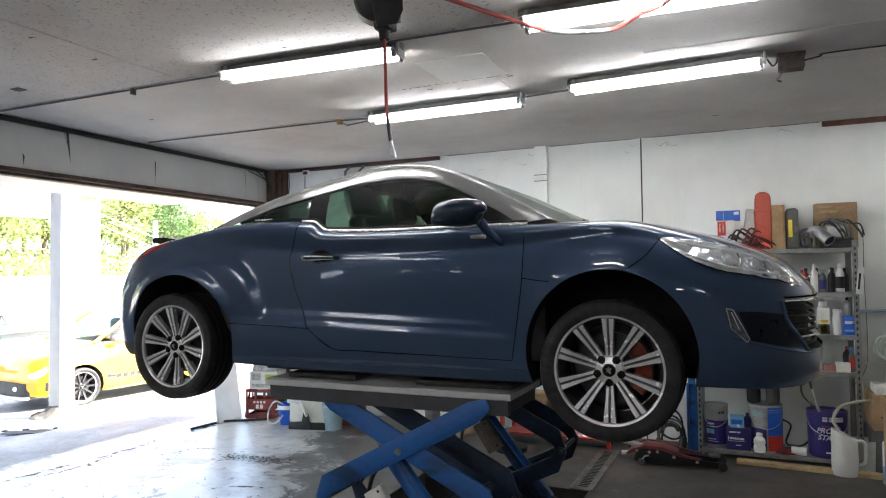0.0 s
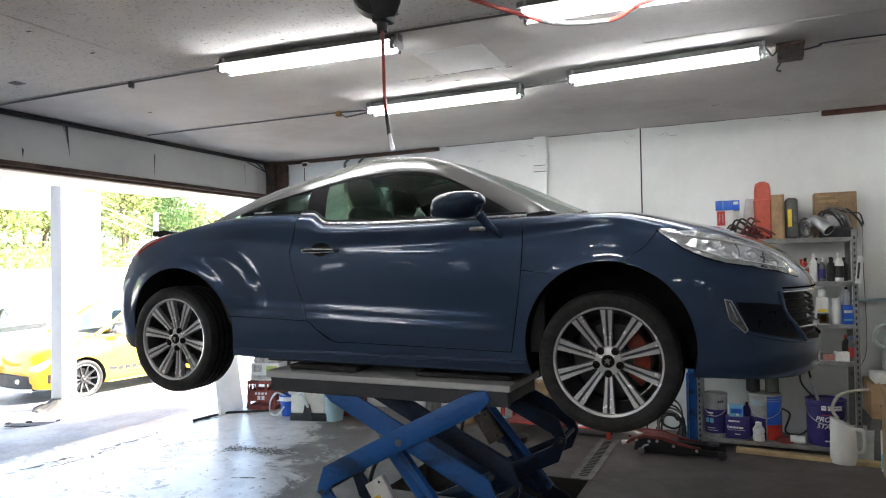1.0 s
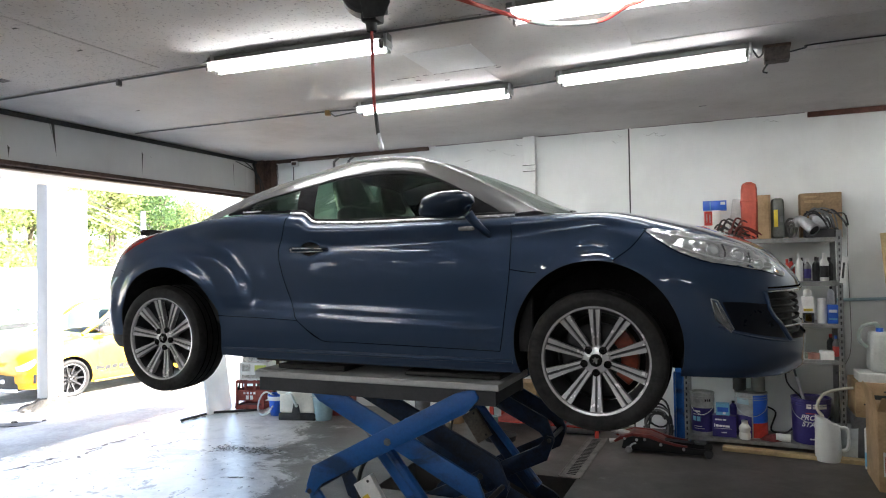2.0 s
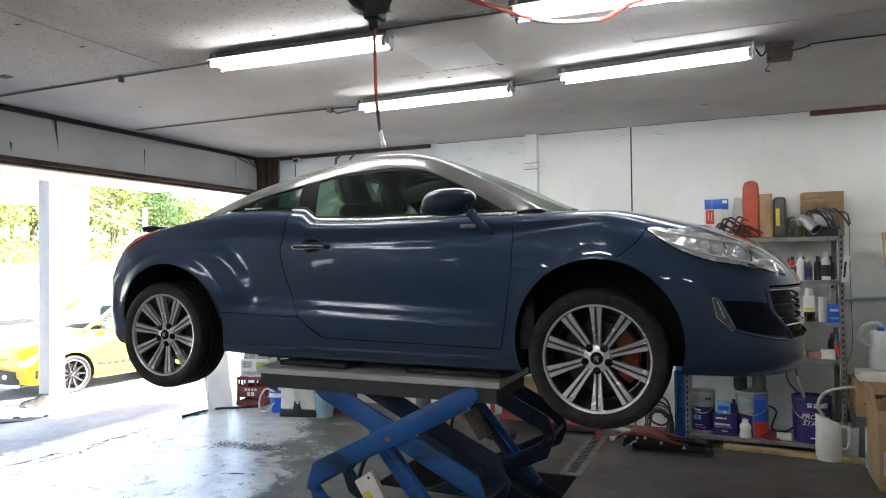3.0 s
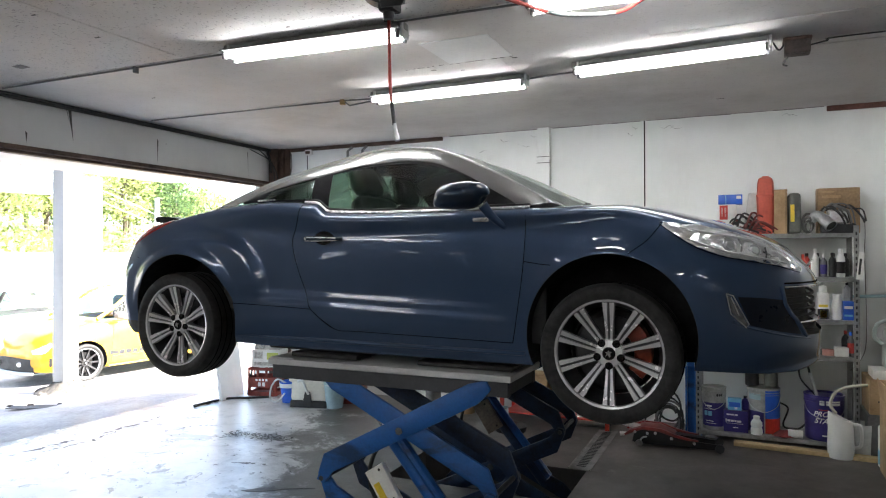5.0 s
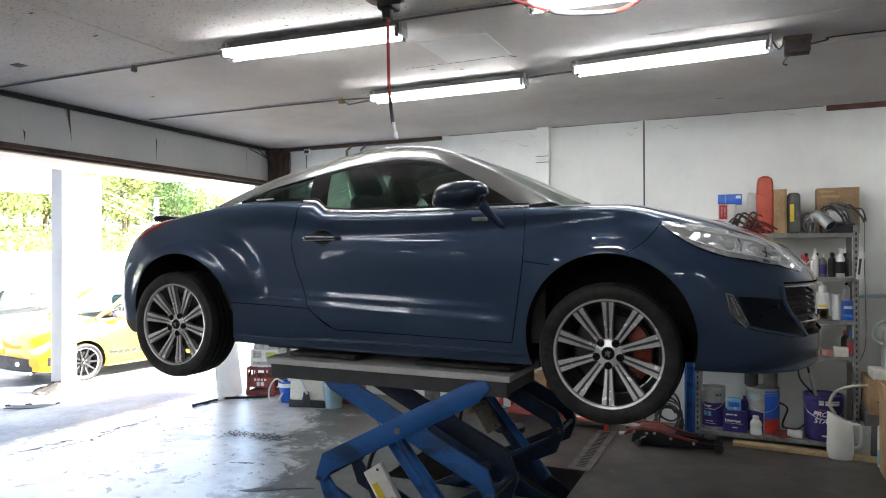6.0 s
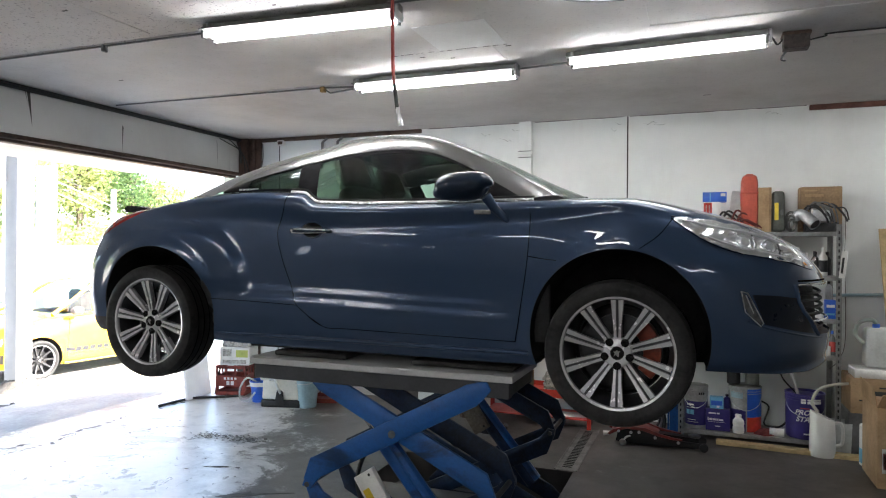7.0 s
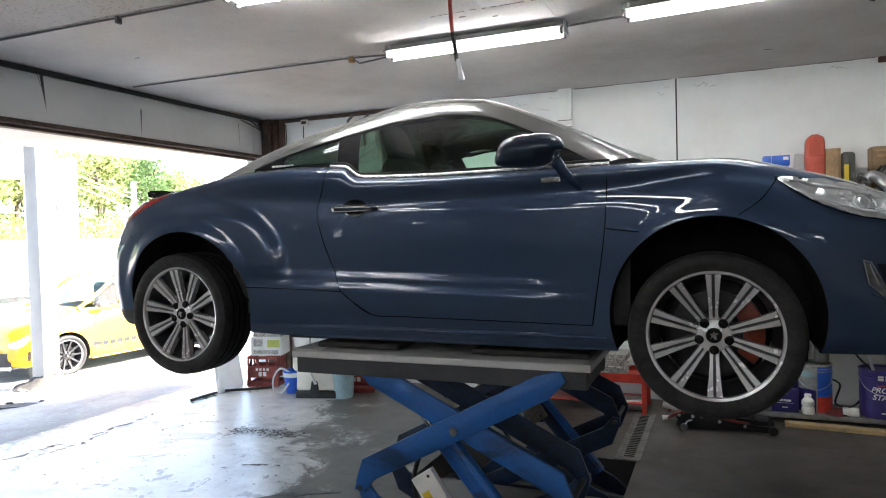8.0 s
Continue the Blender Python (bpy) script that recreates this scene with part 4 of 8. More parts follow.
def side_of(rows, sign=-1):
    """A function that gives, for (x, z) on the flank, the point on the surface and its outward normal."""
    from mathutils.bvhtree import BVHTree
    co, polys = [], []
    nv = len(rows[0])
    for r in rows:
        co += [Vector((x, sign * w, z)) for x, w, z in r]
    for u in range(len(rows) - 1):
        for v in range(nv - 1):
            polys.append((u * nv + v, (u + 1) * nv + v, (u + 1) * nv + v + 1, u * nv + v + 1))
    tree = BVHTree.FromPolygons(co, polys)

    def at(x, z, lift=0.003):
        p, n, _, _ = tree.ray_cast(Vector((x, sign * 3.0, z)), Vector((0, -sign, 0)))
        if p is None:
            p, n, _, _ = tree.find_nearest(Vector((x, sign * 0.5, z)))
        if n.y * sign < 0:
            n = -n
        return p + n * lift
    at.tree = tree
    return at


def line_on(at, pts, r, n=6, lift=0.0, curve=6):
    """A thin seam that follows the flank."""
    flat = smooth_path([(x, 0, z) for x, z in pts], curve)
    return tube([at(p.x, p.z, lift) for p in flat], r, n)


def patch_on(at, upper, lower, lift=0.003, nu=28, nv=10, bulge=0.0):
    """A skin on the flank between an upper and a lower line, both lists of (x, z) from one end to the other."""
    bm = bmesh.new()

    def sample(line, t):
        s = t * (len(line) - 1)
        i = min(int(s), len(line) - 2)
        f = s - i
        return line[i][0] * (1 - f) + line[i + 1][0] * f, line[i][1] * (1 - f) + line[i + 1][1] * f
    up = [(p.x, p.z) for p in smooth_path([(x, 0, z) for x, z in upper], 6)]
    lo = [(p.x, p.z) for p in smooth_path([(x, 0, z) for x, z in lower], 6)]
    g = []
    for i in range(nu + 1):
        a, b = sample(up, i / nu), sample(lo, i / nu)
        row = []
        for j in range(nv + 1):
            t = j / nv
            e = math.sin(math.pi * i / nu) ** 0.5 * math.sin(math.pi * t) ** 0.5
            row.append(bm.verts.new(at(a[0] + (b[0] - a[0]) * t, a[1] + (b[1] - a[1]) * t, lift + bulge * e)))
        g.append(row)
    for i in range(nu):
        for j in range(nv):
            bm.faces.new((g[i][j], g[i + 1][j], g[i + 1][j + 1], g[i][j + 1]))
    return bm


def flip_y(bm):
    bm.transform(Matrix.Diagonal((1, -1, 1, 1)))
    bmesh.ops.reverse_faces(bm, faces=bm.faces[:])
    return bm


def alloy_wheel(parent, at, side, spokes=10, r_tyre=0.323, r_rim=0.246, width=0.225, twin=True, caliper=True, turn=0.0, dark=None):
    """Tyre, rim with spokes, brake disc and caliper. The outer face looks along -y for side -1."""
    hold = part("wheel", lathe([(0.0, 0.03), (0.05, 0.03), (0.05, 0.12), (0.0, 0.12)], 16, pose(0, 0, 0, -90)), M_STEEL, parent, "alloy wheel with black tyre")
    hold.location = at
    if side > 0:
        hold.rotation_euler = (0, 0, math.pi)
    ry = pose(0, 0, 0, -90)  # lathe axis z becomes +y, inward
    w = width
    part("tyre", lathe([(r_rim - 0.004, -0.012), (r_rim + 0.006, -0.022), (r_rim + 0.03, -0.034), (r_tyre - 0.03, -0.034), (r_tyre - 0.012, -0.024), (r_tyre - 0.003, -0.006), (r_tyre, 0.02), (r_tyre, w - 0.06), (r_tyre - 0.004, w - 0.035), (r_tyre - 0.03, w - 0.01), (r_rim, w - 0.012)], 72, ry, cap=False), M_TYRE, hold, "black road tyre")
    grooves = [tube([(math.cos(a) * (r_tyre + 0.001), y, math.sin(a) * (r_tyre + 0.0005)) for a in [2 * math.pi * k / 48 for k in range(49)]], 0.0025, 4) for y in (0.03, 0.075, 0.12)]
    part("tread_groove", join(*grooves), M_SEAM, hold)
    part("rim", lathe([(r_rim - 0.009, 0.004), (r_rim - 0.009, -0.010), (r_rim - 0.006, -0.016), (r_rim + 0.003, -0.019), (r_rim + 0.003, -0.010), (r_rim - 0.004, 0.0)], 72, ry, cap=False), M_RIM, hold, "machined silver rim edge")
    part("barrel", lathe([(r_rim - 0.010, 0.003), (r_rim - 0.03, 0.05), (r_rim - 0.035, 0.16), (r_rim - 0.005, w - 0.012)], 64, ry, cap=False), M_RIMDARK, hold)
    for k in range(spokes):
        a = turn + 2 * math.pi * k / spokes
        rot = Matrix.Rotation(-a, 4, "Y")
        bars, backs = [], []
        for s in ((-1, 1) if twin else (0,)):
            o0, o1 = 0.0090 * s, 0.0165 * s
            h0, h1 = (0.0058, 0.0088) if twin else (0.013, 0.011)
            y0, y1 = 0.016, -0.010
            rings = []
            for r, o, h, y in ((0.055, o0, h0, y0), (0.12, o0 + (o1 - o0) * 0.35, h0, y0 - 0.008), (0.19, o0 + (o1 - o0) * 0.75, h1, y1 + 0.005), (r_rim - 0.012, o1, h1 * 1.25, y1)):
                rings.append([(o - h, y, r), (o + h, y, r), (o + h * 1.1, y + 0.03, r), (o - h * 1.1, y + 0.03, r)])
            bars.append(loft(rings))
            bars[-1].transform(rot)
            if twin and s < 0:
                rg = [[(-0.012 - 0.05 * r, y + 0.014, r), (0.012 + 0.05 * r, y + 0.014, r), (0.018, y + 0.045, r), (-0.018, y + 0.045, r)] for r, y in ((0.055, y0), (0.19, y1 + 0.005), (r_rim - 0.012, y1))]
                backs.append(loft(rg))
                backs[-1].transform(rot)
        part("spoke", join(*bars), dark or M_RIM, hold, smooth=20)
        if backs:
            part("spoke_back", join(*backs), M_RIMDARK, hold, smooth=20)
    part("hub", lathe([(0.0, 0.004), (0.05, 0.004), (0.060, 0.009), (0.066, 0.020), (0.068, 0.06)], 40, ry, cap=False), M_RIM if dark is None else dark, hold)
    part("cap", join(lathe([(0.0, -0.004), (0.026, -0.004), (0.030, 0.002), (0.030, 0.008)], 28, ry, cap=False)), M_BLACK, hold, "black centre cap")
    part("badge", slab([(-0.014, -0.014), (-0.004, -0.004), (0.004, -0.016), (0.010, -0.012), (0.008, 0.002), (0.016, 0.010), (0.004, 0.010), (0.0, 0.017), (-0.006, 0.008), (-0.016, 0.008), (-0.008, 0.0)], -0.0075, -0.0045), M_CHROME, hold, "plain silver badge shape")
    for k in range(5):
        a = turn + math.pi / 2 + 2 * math.pi * (k + 0.5) / 5
        part("wheel_bolt", lathe([(0.0, -0.004), (0.008, -0.004), (0.011, 0.0005), (0.0175, 0.0012), (0.0185, 0.012)], 14, Matrix.Translation((0.056 * math.cos(a), 0, 0.056 * math.sin(a))) @ ry), M_BLACK, hold)
    part("brake_disc", join(lathe([(0.07, 0.085), (0.165, 0.085), (0.165, 0.11), (0.07, 0.11)], 48, ry), lathe([(0.0, 0.065), (0.075, 0.065), (0.08, 0.09), (0.0, 0.09)], 32, ry)), M_RIMDARK, hold)
    if caliper:
        part("dust_shield", lathe([(0.0, 0.150), (0.19, 0.150), (0.20, 0.135), (0.206, 0.136), (0.20, 0.156), (0.0, 0.158)], 40, ry), M_MATT, hold)
        arc = [(math.cos(t), math.sin(t)) for t in [radians(-40 + 9 * k) for k in range(11)]]
        ol = [(0.182 * c, 0.182 * s) for c, s in arc] + [(0.105 * c, 0.105 * s) for c, s in arc[::-1]]
        part("caliper", slab(ol, 0.055, 0.14, 0.006), M_CALIPER, hold, "orange-red brake caliper")
    return hold


# dark blue coupe: x forward, y across (near flank at -y), z as it hangs on the lift
YC = 4.01
# body lines of the coupe from tail to nose: half widths and heights at each cross-section
SECTION_X = [-3.755, -3.728, -3.684, -3.64, -3.578, -3.4, -3.11, -2.8, -2.5, -2.2, -2.15, -2.07, -1.6, -0.95, -0.53, -0.15, 0.08, 0.22, 0.31, 0.36, 0.378]
SILL_W = [0.28, 0.5, 0.64, 0.69, 0.71, 0.72, 0.72, 0.74, 0.76, 0.76, 0.76, 0.76, 0.76, 0.76, 0.74, 0.72, 0.68, 0.6, 0.45, 0.3, 0.16]
SILL_Z = [1.24, 1.17, 1.14, 1.135, 1.13, 1.13, 1.12, 1.12, 1.115, 1.115, 1.115, 1.115, 1.112, 1.11, 1.11, 1.12, 1.11, 1.11, 1.12, 1.14, 1.19]
SKIRT_W = [0.36, 0.6, 0.74, 0.81, 0.832, 0.85, 0.86, 0.85, 0.855, 0.86, 0.8608, 0.862, 0.864, 0.867, 0.872, 0.85, 0.785, 0.66, 0.5, 0.35, 0.2]
SKIRT_Z = [1.27, 1.21, 1.17, 1.16, 1.15, 1.15, 1.14, 1.137, 1.132, 1.13, 1.13, 1.13, 1.127, 1.122, 1.122, 1.14, 1.14, 1.15, 1.16, 1.17, 1.21]
FLANK_LOW_W = [0.4, 0.65, 0.79, 0.85, 0.88, 0.885, 0.882, 0.875, 0.871, 0.872, 0.872, 0.873, 0.875, 0.879, 0.898, 0.882, 0.815, 0.7, 0.55, 0.4, 0.22]
FLANK_LOW_Z = [1.33, 1.3, 1.3, 1.3, 1.3, 1.3, 1.3, 1.29, 1.31, 1.315, 1.315, 1.315, 1.31, 1.3, 1.28, 1.28, 1.25, 1.25, 1.25, 1.25, 1.26]
FLANK_MID_W = [0.41, 0.66, 0.8, 0.862, 0.892, 0.9, 0.888, 0.866, 0.864, 0.873, 0.874, 0.875, 0.878, 0.884, 0.908, 0.888, 0.81, 0.69, 0.54, 0.38, 0.21]
FLANK_MID_Z = [1.4, 1.42, 1.42, 1.425, 1.43, 1.45, 1.47, 1.44, 1.43, 1.45, 1.45, 1.45, 1.44, 1.43, 1.47, 1.45, 1.42, 1.41, 1.38, 1.36, 1.32]
WAIST_W = [0.4, 0.62, 0.77, 0.836, 0.876, 0.9, 0.89, 0.872, 0.868, 0.879, 0.88, 0.881, 0.888, 0.891, 0.914, 0.872, 0.775, 0.65, 0.5, 0.35, 0.2]
WAIST_Z = [1.5, 1.55, 1.57, 1.585, 1.6, 1.62, 1.63, 1.63, 1.58, 1.6, 1.6, 1.6, 1.6, 1.6, 1.63, 1.6, 1.555, 1.52, 1.47, 1.42, 1.36]
SHOULDER_W = [0.36, 0.55, 0.67, 0.73, 0.775, 0.82, 0.842, 0.864, 0.862, 0.873, 0.8745, 0.876, 0.883, 0.882, 0.884, 0.79, 0.7, 0.58, 0.45, 0.3, 0.17]
SHOULDER_Z = [1.58, 1.66, 1.7, 1.735, 1.762, 1.79, 1.81, 1.775, 1.77, 1.75, 1.7462, 1.74, 1.74, 1.755, 1.785, 1.725, 1.65, 1.595, 1.527, 1.468, 1.39]
BELT_W = [0.28, 0.4, 0.5, 0.55, 0.59, 0.64, 0.7, 0.785, 0.815, 0.832, 0.834, 0.836, 0.838, 0.822, 0.775, 0.62, 0.55, 0.45, 0.35, 0.2, 0.1]
BELT_Z = [1.66, 1.77, 1.815, 1.832, 1.842, 1.862, 1.905, 1.936, 1.942, 1.929, 1.924, 1.874, 1.861, 1.865, 1.87, 1.8, 1.72, 1.648, 1.57, 1.508, 1.42]
CROWN_Z = [1.7, 1.81, 1.845, 1.855, 1.862, 1.878, 1.905, 1.94, 1.95, 1.95, 1.947, 1.94, 1.93, 1.905, 1.9, 1.835, 1.757, 1.684, 1.605, 1.533, 1.43]
ZERO = [0.0] * len(SECTION_X)
LINES = [(ZERO, SILL_Z), (SILL_W, SILL_Z), (SKIRT_W, SKIRT_Z), (FLANK_LOW_W, FLANK_LOW_Z), (FLANK_MID_W, FLANK_MID_Z), (WAIST_W, WAIST_Z), (SHOULDER_W, SHOULDER_Z), (BELT_W, BELT_Z), (ZERO, CROWN_Z)]
ST = [(x, [(w[i], z[i]) for w, z in LINES]) for i, x in enumerate(SECTION_X)]
F_HUB, R_HUB = (-0.532, 1.183), (-3.145, 1.183)
ARCHES = [(-0.535, 1.252, 0.388), (-3.105, 1.250, 0.392)]
xl = list(np.concatenate([np.linspace(-3.755, -3.52, 26)[:-1], np.linspace(-3.52, 0.0, 250)[:-1], np.linspace(0.0, 0.378, 26)]))
PER = 10
ROWS = shell_grid(ST, xl, PER)


def flare(x, w, z):
    """The wheel openings turn outwards in a narrow flange."""
    for (ax, az, r), rise in zip(ARCHES, (0.005, 0.013)):
        d = math.hypot(x - ax, z - az)
        if w > 0.6 and z > 1.16 and d < r + 0.07:
            t = 1 - max(0.0, d - r) / 0.07
            w += rise * t * t * (3 - 2 * t) * min(1.0, max(0.0, (z - 1.28) / 0.2))
    # the rear haunch swells round the wheel
    d = math.hypot(x - ARCHES[1][0], z - ARCHES[1][1])
    e = (abs((x - ARCHES[1][0]) / 0.615) ** 3.2 + abs((z - ARCHES[1][1]) / 0.515) ** 3.2) ** (1 / 3.2)
    t = min(1.0, max(0.0, (1.05 - e) / 0.15))
    g = min(1.0, max(0.0, (x + 3.45) / 0.40)) * min(1.0, max(0.0, (w - 0.62) / 0.2)) * min(1.0, max(0.0, (z - 1.37) / 0.09))
    w += 0.034 * t * t * (3 - 2 * t) * g
    # a raised brow follows the rear wheel opening
    t = min(1.0, max(0.0, (ARCHES[1][2] + 0.072 - d) / 0.034))
    w += 0.011 * t * t * (3 - 2 * t) * min(1.0, max(0.0, (z - 1.46) / 0.12)) * min(1.0, max(0.0, (w - 0.66) / 0.15))
    # two sharp creases run along the door, one fades before the front wheel
    if w > 0.7 and -2.75 < x < -0.94:
        rear = min(1.0, (x + 2.75) / 0.22)
        for z0, fade, rise in ((1.420 - 0.034 * (x + 2.18), min(1.0, max(0.0, (-1.05 - x) / 0.35)), 0.0075), (1.368 - 0.037 * (x + 2.18), min(1.0, max(0.0, (-0.97 - x) / 0.25)), 0.0085)):
            t = min(1.0, max(0.0, (z0 - z) / 0.016 + 0.5))
            low = min(1.0, max(0.0, (z - 1.17) / 0.1))
            w += rise * t * t * (3 - 2 * t) * rear * fade * low
    return w


ROWS = [[(x, flare(x, w, z), z) for x, w, z in r] for r in ROWS]
on = side_of(ROWS, -1)
car = thing("coupe", (0, YC, 0), "dark blue two-door coupe with silver roof arches raised on the lift", "car")
hull = Panels(ROWS, ARCHES)

# greenhouse lines: (x, half width, z)
RAIL_IN = [(-2.80, .765, 1.940), (-2.50, .735, 2.033), (-2.215, .70, 2.095), (-1.93, .67, 2.148), (-1.71, .66, 2.160), (-1.53, .665, 2.142), (-1.40, .685, 2.100), (-1.285, .705, 2.048), (-1.155, .735, 1.976), (-1.06, .755, 1.922), (-.97, .785, 1.868)]
RAIL_OUT = [(-3.02, .695, 1.930), (-2.78, .645, 2.032), (-2.48, .595, 2.125), (-2.23, .565, 2.188), (-2.02, .55, 2.236), (-1.82, .545, 2.250), (-1.62, .545, 2.240), (-1.48, .56, 2.207), (-1.22, .60, 2.097), (-1.0, .65, 1.983), (-.80, .71, 1.874)]
ROOF_MID = [(-3.02, .0, 1.93), (-2.78, .0, 2.05), (-2.48, .0, 2.15), (-2.23, .0, 2.215), (-2.02, .0, 2.255), (-1.82, .0, 2.265), (-1.67, .0, 2.262), (-1.53, .0, 2.24), (-1.2, .0, 2.115), (-.96, .0, 2.0), (-.74, .0, 1.912)]


def curve_at(line, t):
    s = np.linspace(0, 1, len(line))
    return Vector([float(hermite(s, [p[i] for p in line], t)) for i in range(3)])


hull.take(lambda c, v, s: v > 7 / 8 and -2.93 < c.x < -0.80)
under = hull.take(lambda c, v, s: v < 1.02 / 8 and s != 0)
hull.mesh("underbody", under, M_MATT, car, "black underbody")
door_edge_x = [(-2.242, 1.93), (-2.242, 1.846), (-2.298, 1.724), (-2.265, 1.572), (-2.203, 1.417), (-2.159, 1.327), (-2.016, 1.232)]
door_front_x = [(-0.919, 1.87), (-0.919, 1.851), (-0.934, 1.602), (-0.966, 1.379), (-0.992, 1.209)]


def xz(line, z):
    zs = sorted(line, key=lambda p: p[1])
    return float(np.interp(z, [p[1] for p in zs], [p[0] for p in zs]))


def in_door(c, v, s):
    return s != 0 and c.z > 1.225 and abs(c.y) > 0.7 and xz(door_edge_x, c.z) < c.x < xz(door_front_x, c.z)


def bumper_line(z):
    return -0.45 + (z - 1.64) * 1.05


hull.mesh("door", hull.take(lambda c, v, s: in_door(c, v, s) and c.y < 0), M_BLUE, car, "dark blue door panel")
hull.mesh("door", hull.take(lambda c, v, s: in_door(c, v, s)), M_BLUE, car, "dark blue door panel")
hull.mesh("bonnet", hull.take(lambda c, v, s: c.x > -0.85 and v > 6.5 / 8 and c.x < 0.26), M_BLUE, car, "dark blue bonnet")
GRILLE_Z, GRILLE_W = [1.275, 1.30, 1.35, 1.38, 1.42, 1.49], [0.605, 0.63, 0.672, 0.698, 0.714, 0.710]
hull.take(lambda c, v, s: c.x > 0.12 and 1.278 < c.z < 1.488 and abs(c.y) < float(np.interp(c.z, GRILLE_Z, GRILLE_W)) - 0.004)
hull.mesh("front_bumper", hull.take(lambda c, v, s: c.x > -0.45 and c.x > bumper_line(c.z)), M_BLUE, car, "dark blue front bumper")
hull.mesh("front_wing", hull.take(lambda c, v, s: c.x > -1.0 and c.z > 1.19 and c.y < 0), M_BLUE, car, "dark blue front wing")
hull.mesh("front_wing", hull.take(lambda c, v, s: c.x > -1.0 and c.z > 1.19), M_BLUE, car, "dark blue front wing")
hull.mesh("boot_lid", hull.take(lambda c, v, s: c.x < -2.9 and v > 6.6 / 8), M_BLUE, car, "dark blue boot lid")
for half in (-1, 1):
    hull.mesh("rear_valance", hull.take(lambda c, v, s: c.x < -3.42 and c.z < 1.215 and c.y * half >= 0), M_MATT, car, "black lower edge of the rear bumper")
hull.mesh("rear_bumper", hull.take(lambda c, v, s: c.x < -3.45 and c.z < 1.62), M_BLUE, car, "dark blue rear bumper")
for half in (-1, 1):
    hull.mesh("side_skirt", hull.take(lambda c, v, s: c.z < 1.225 and c.y * half > 0), M_BLUE, car, "dark blue side skirt")
hull.mesh("body", hull.quads, M_BLUE, car, "dark blue rear quarter panels")

for sgn in (-1, 1):
    fl_ = (lambda b: b) if sgn < 0 else flip_y
    NS = 64
    ri = [curve_at(RAIL_IN, k / NS) for k in range(NS + 1)]
    ro = [curve_at(RAIL_OUT, k / NS) for k in range(NS + 1)]
    ri, ro = [Vector((p.x, -p.y, p.z)) for p in ri], [Vector((p.x, -p.y, p.z)) for p in ro]
    # rail: a rounded ribbon with thickness
    rings = []
    for k, (a, b) in enumerate(zip(ri, ro)):
        mid = (a + b) / 2
        thick = min(1.0, 0.12 + k / 12)
        out = Vector((0, -0.75, 0.66)) * thick
        q = [a + Vector((0, 0.012, -0.010)) * thick, a + Vector((0, -0.005, 0)) * thick, a + (b - a) * 0.12 + Vector((0, -0.013, 0.004)) * thick, a + (b - a) * 0.34 + out * 0.021, a + (b - a) * 0.58 + out * 0.027, a + (b - a) * 0.80 + Vector((0, -0.010, 0.021)) * thick, a + (b - a) * 0.94 + Vector((0, -0.002, 0.013)) * thick, b + Vector((0, 0.004, 0.003)) * thick, b + Vector((0, 0.01, -0.012)) * thick, mid - out * 0.02]
        rings.append(q)
    part("roof_arch", fl_(loft(rings)), M_RAIL, car, "satin silver roof arch", smooth=60)
    # side glass between the belt and the rail
    def belt(x):
        i = int(np.clip(np.searchsorted(xl, x), 1, len(xl) - 1))
        a, b = ROWS[i - 1][7 * PER], ROWS[i][7 * PER]
        q = min(1.0, max(0.0, (x - xl[i - 1]) / (xl[i] - xl[i - 1])))
        return Vector((x, -(a[1] + (b[1] - a[1]) * q) + 0.004, a[2] + (b[2] - a[2]) * q + 0.002))

    def glass_strip(x0, x1, v0, v1, push=0.0, n=40, rows=6, lean0=0.0, lean1=0.0):
        bm = bmesh.new()
        g = []
        for i in range(n + 1):
            x = x0 + (x1 - x0) * i / n
            t = float(np.interp(x + lean0 + (lean1 - lean0) * i / n, [p.x for p in ri], range(NS + 1)))
            k = min(int(t), NS - 1)
            top = ri[k].lerp(ri[k + 1], t - k)
            bot = belt(x)
            row = []
            for j in range(rows + 1):
                v = v0 + (v1 - v0) * j / rows
                p = bot.lerp(top, v)
                row.append(bm.verts.new(p + Vector((0, -0.012 * math.sin(math.pi * v) + push, 0))))
            g.append(row)
        for i in range(n):
            for j in range(rows):
                bm.faces.new((g[i][j], g[i + 1][j], g[i + 1][j + 1], g[i][j + 1]))
        return bm
    part("side_window", fl_(glass_strip(-2.085, -1.16, 0.05, 1.0, 0.004, lean0=-0.055)), M_GLASS, car, "green-tinted side window")
    part("quarter_window", fl_(glass_strip(-2.56, -2.20, 0.12, 1.0, 0.004, lean1=-0.055)), M_GLASSDARK, car, "small quarter window")
    part("window_surround", join(fl_(glass_strip(-2.20, -2.085, 0.0, 1.0, 0.0, 10, 6, -0.055, -0.055)), fl_(glass_strip(-1.17, -0.975, 0.0, 1.0, 0.0, 16)), fl_(glass_strip(-2.72, -2.55, 0.0, 1.0, 0.0, 10)), fl_(glass_strip(-2.56, -2.2, 0.0, 0.13, 0.0, 14, 2)), fl_(glass_strip(-2.09, -1.16, 0.0, 0.06, 0.0, 30, 2)), fl_(glass_strip(-2.09, -1.16, 0.94, 1.0, 0.0, 30, 2))), pm("satin_black_trim", (0.006, 0.006, 0.007), 0.6, 0, 0.2, 12, 0.05, spec=0.06), car, "gloss black window surround", smooth=40)
    bl = [belt(-2.235 + 1.315 * k / 90) for k in range(91)]
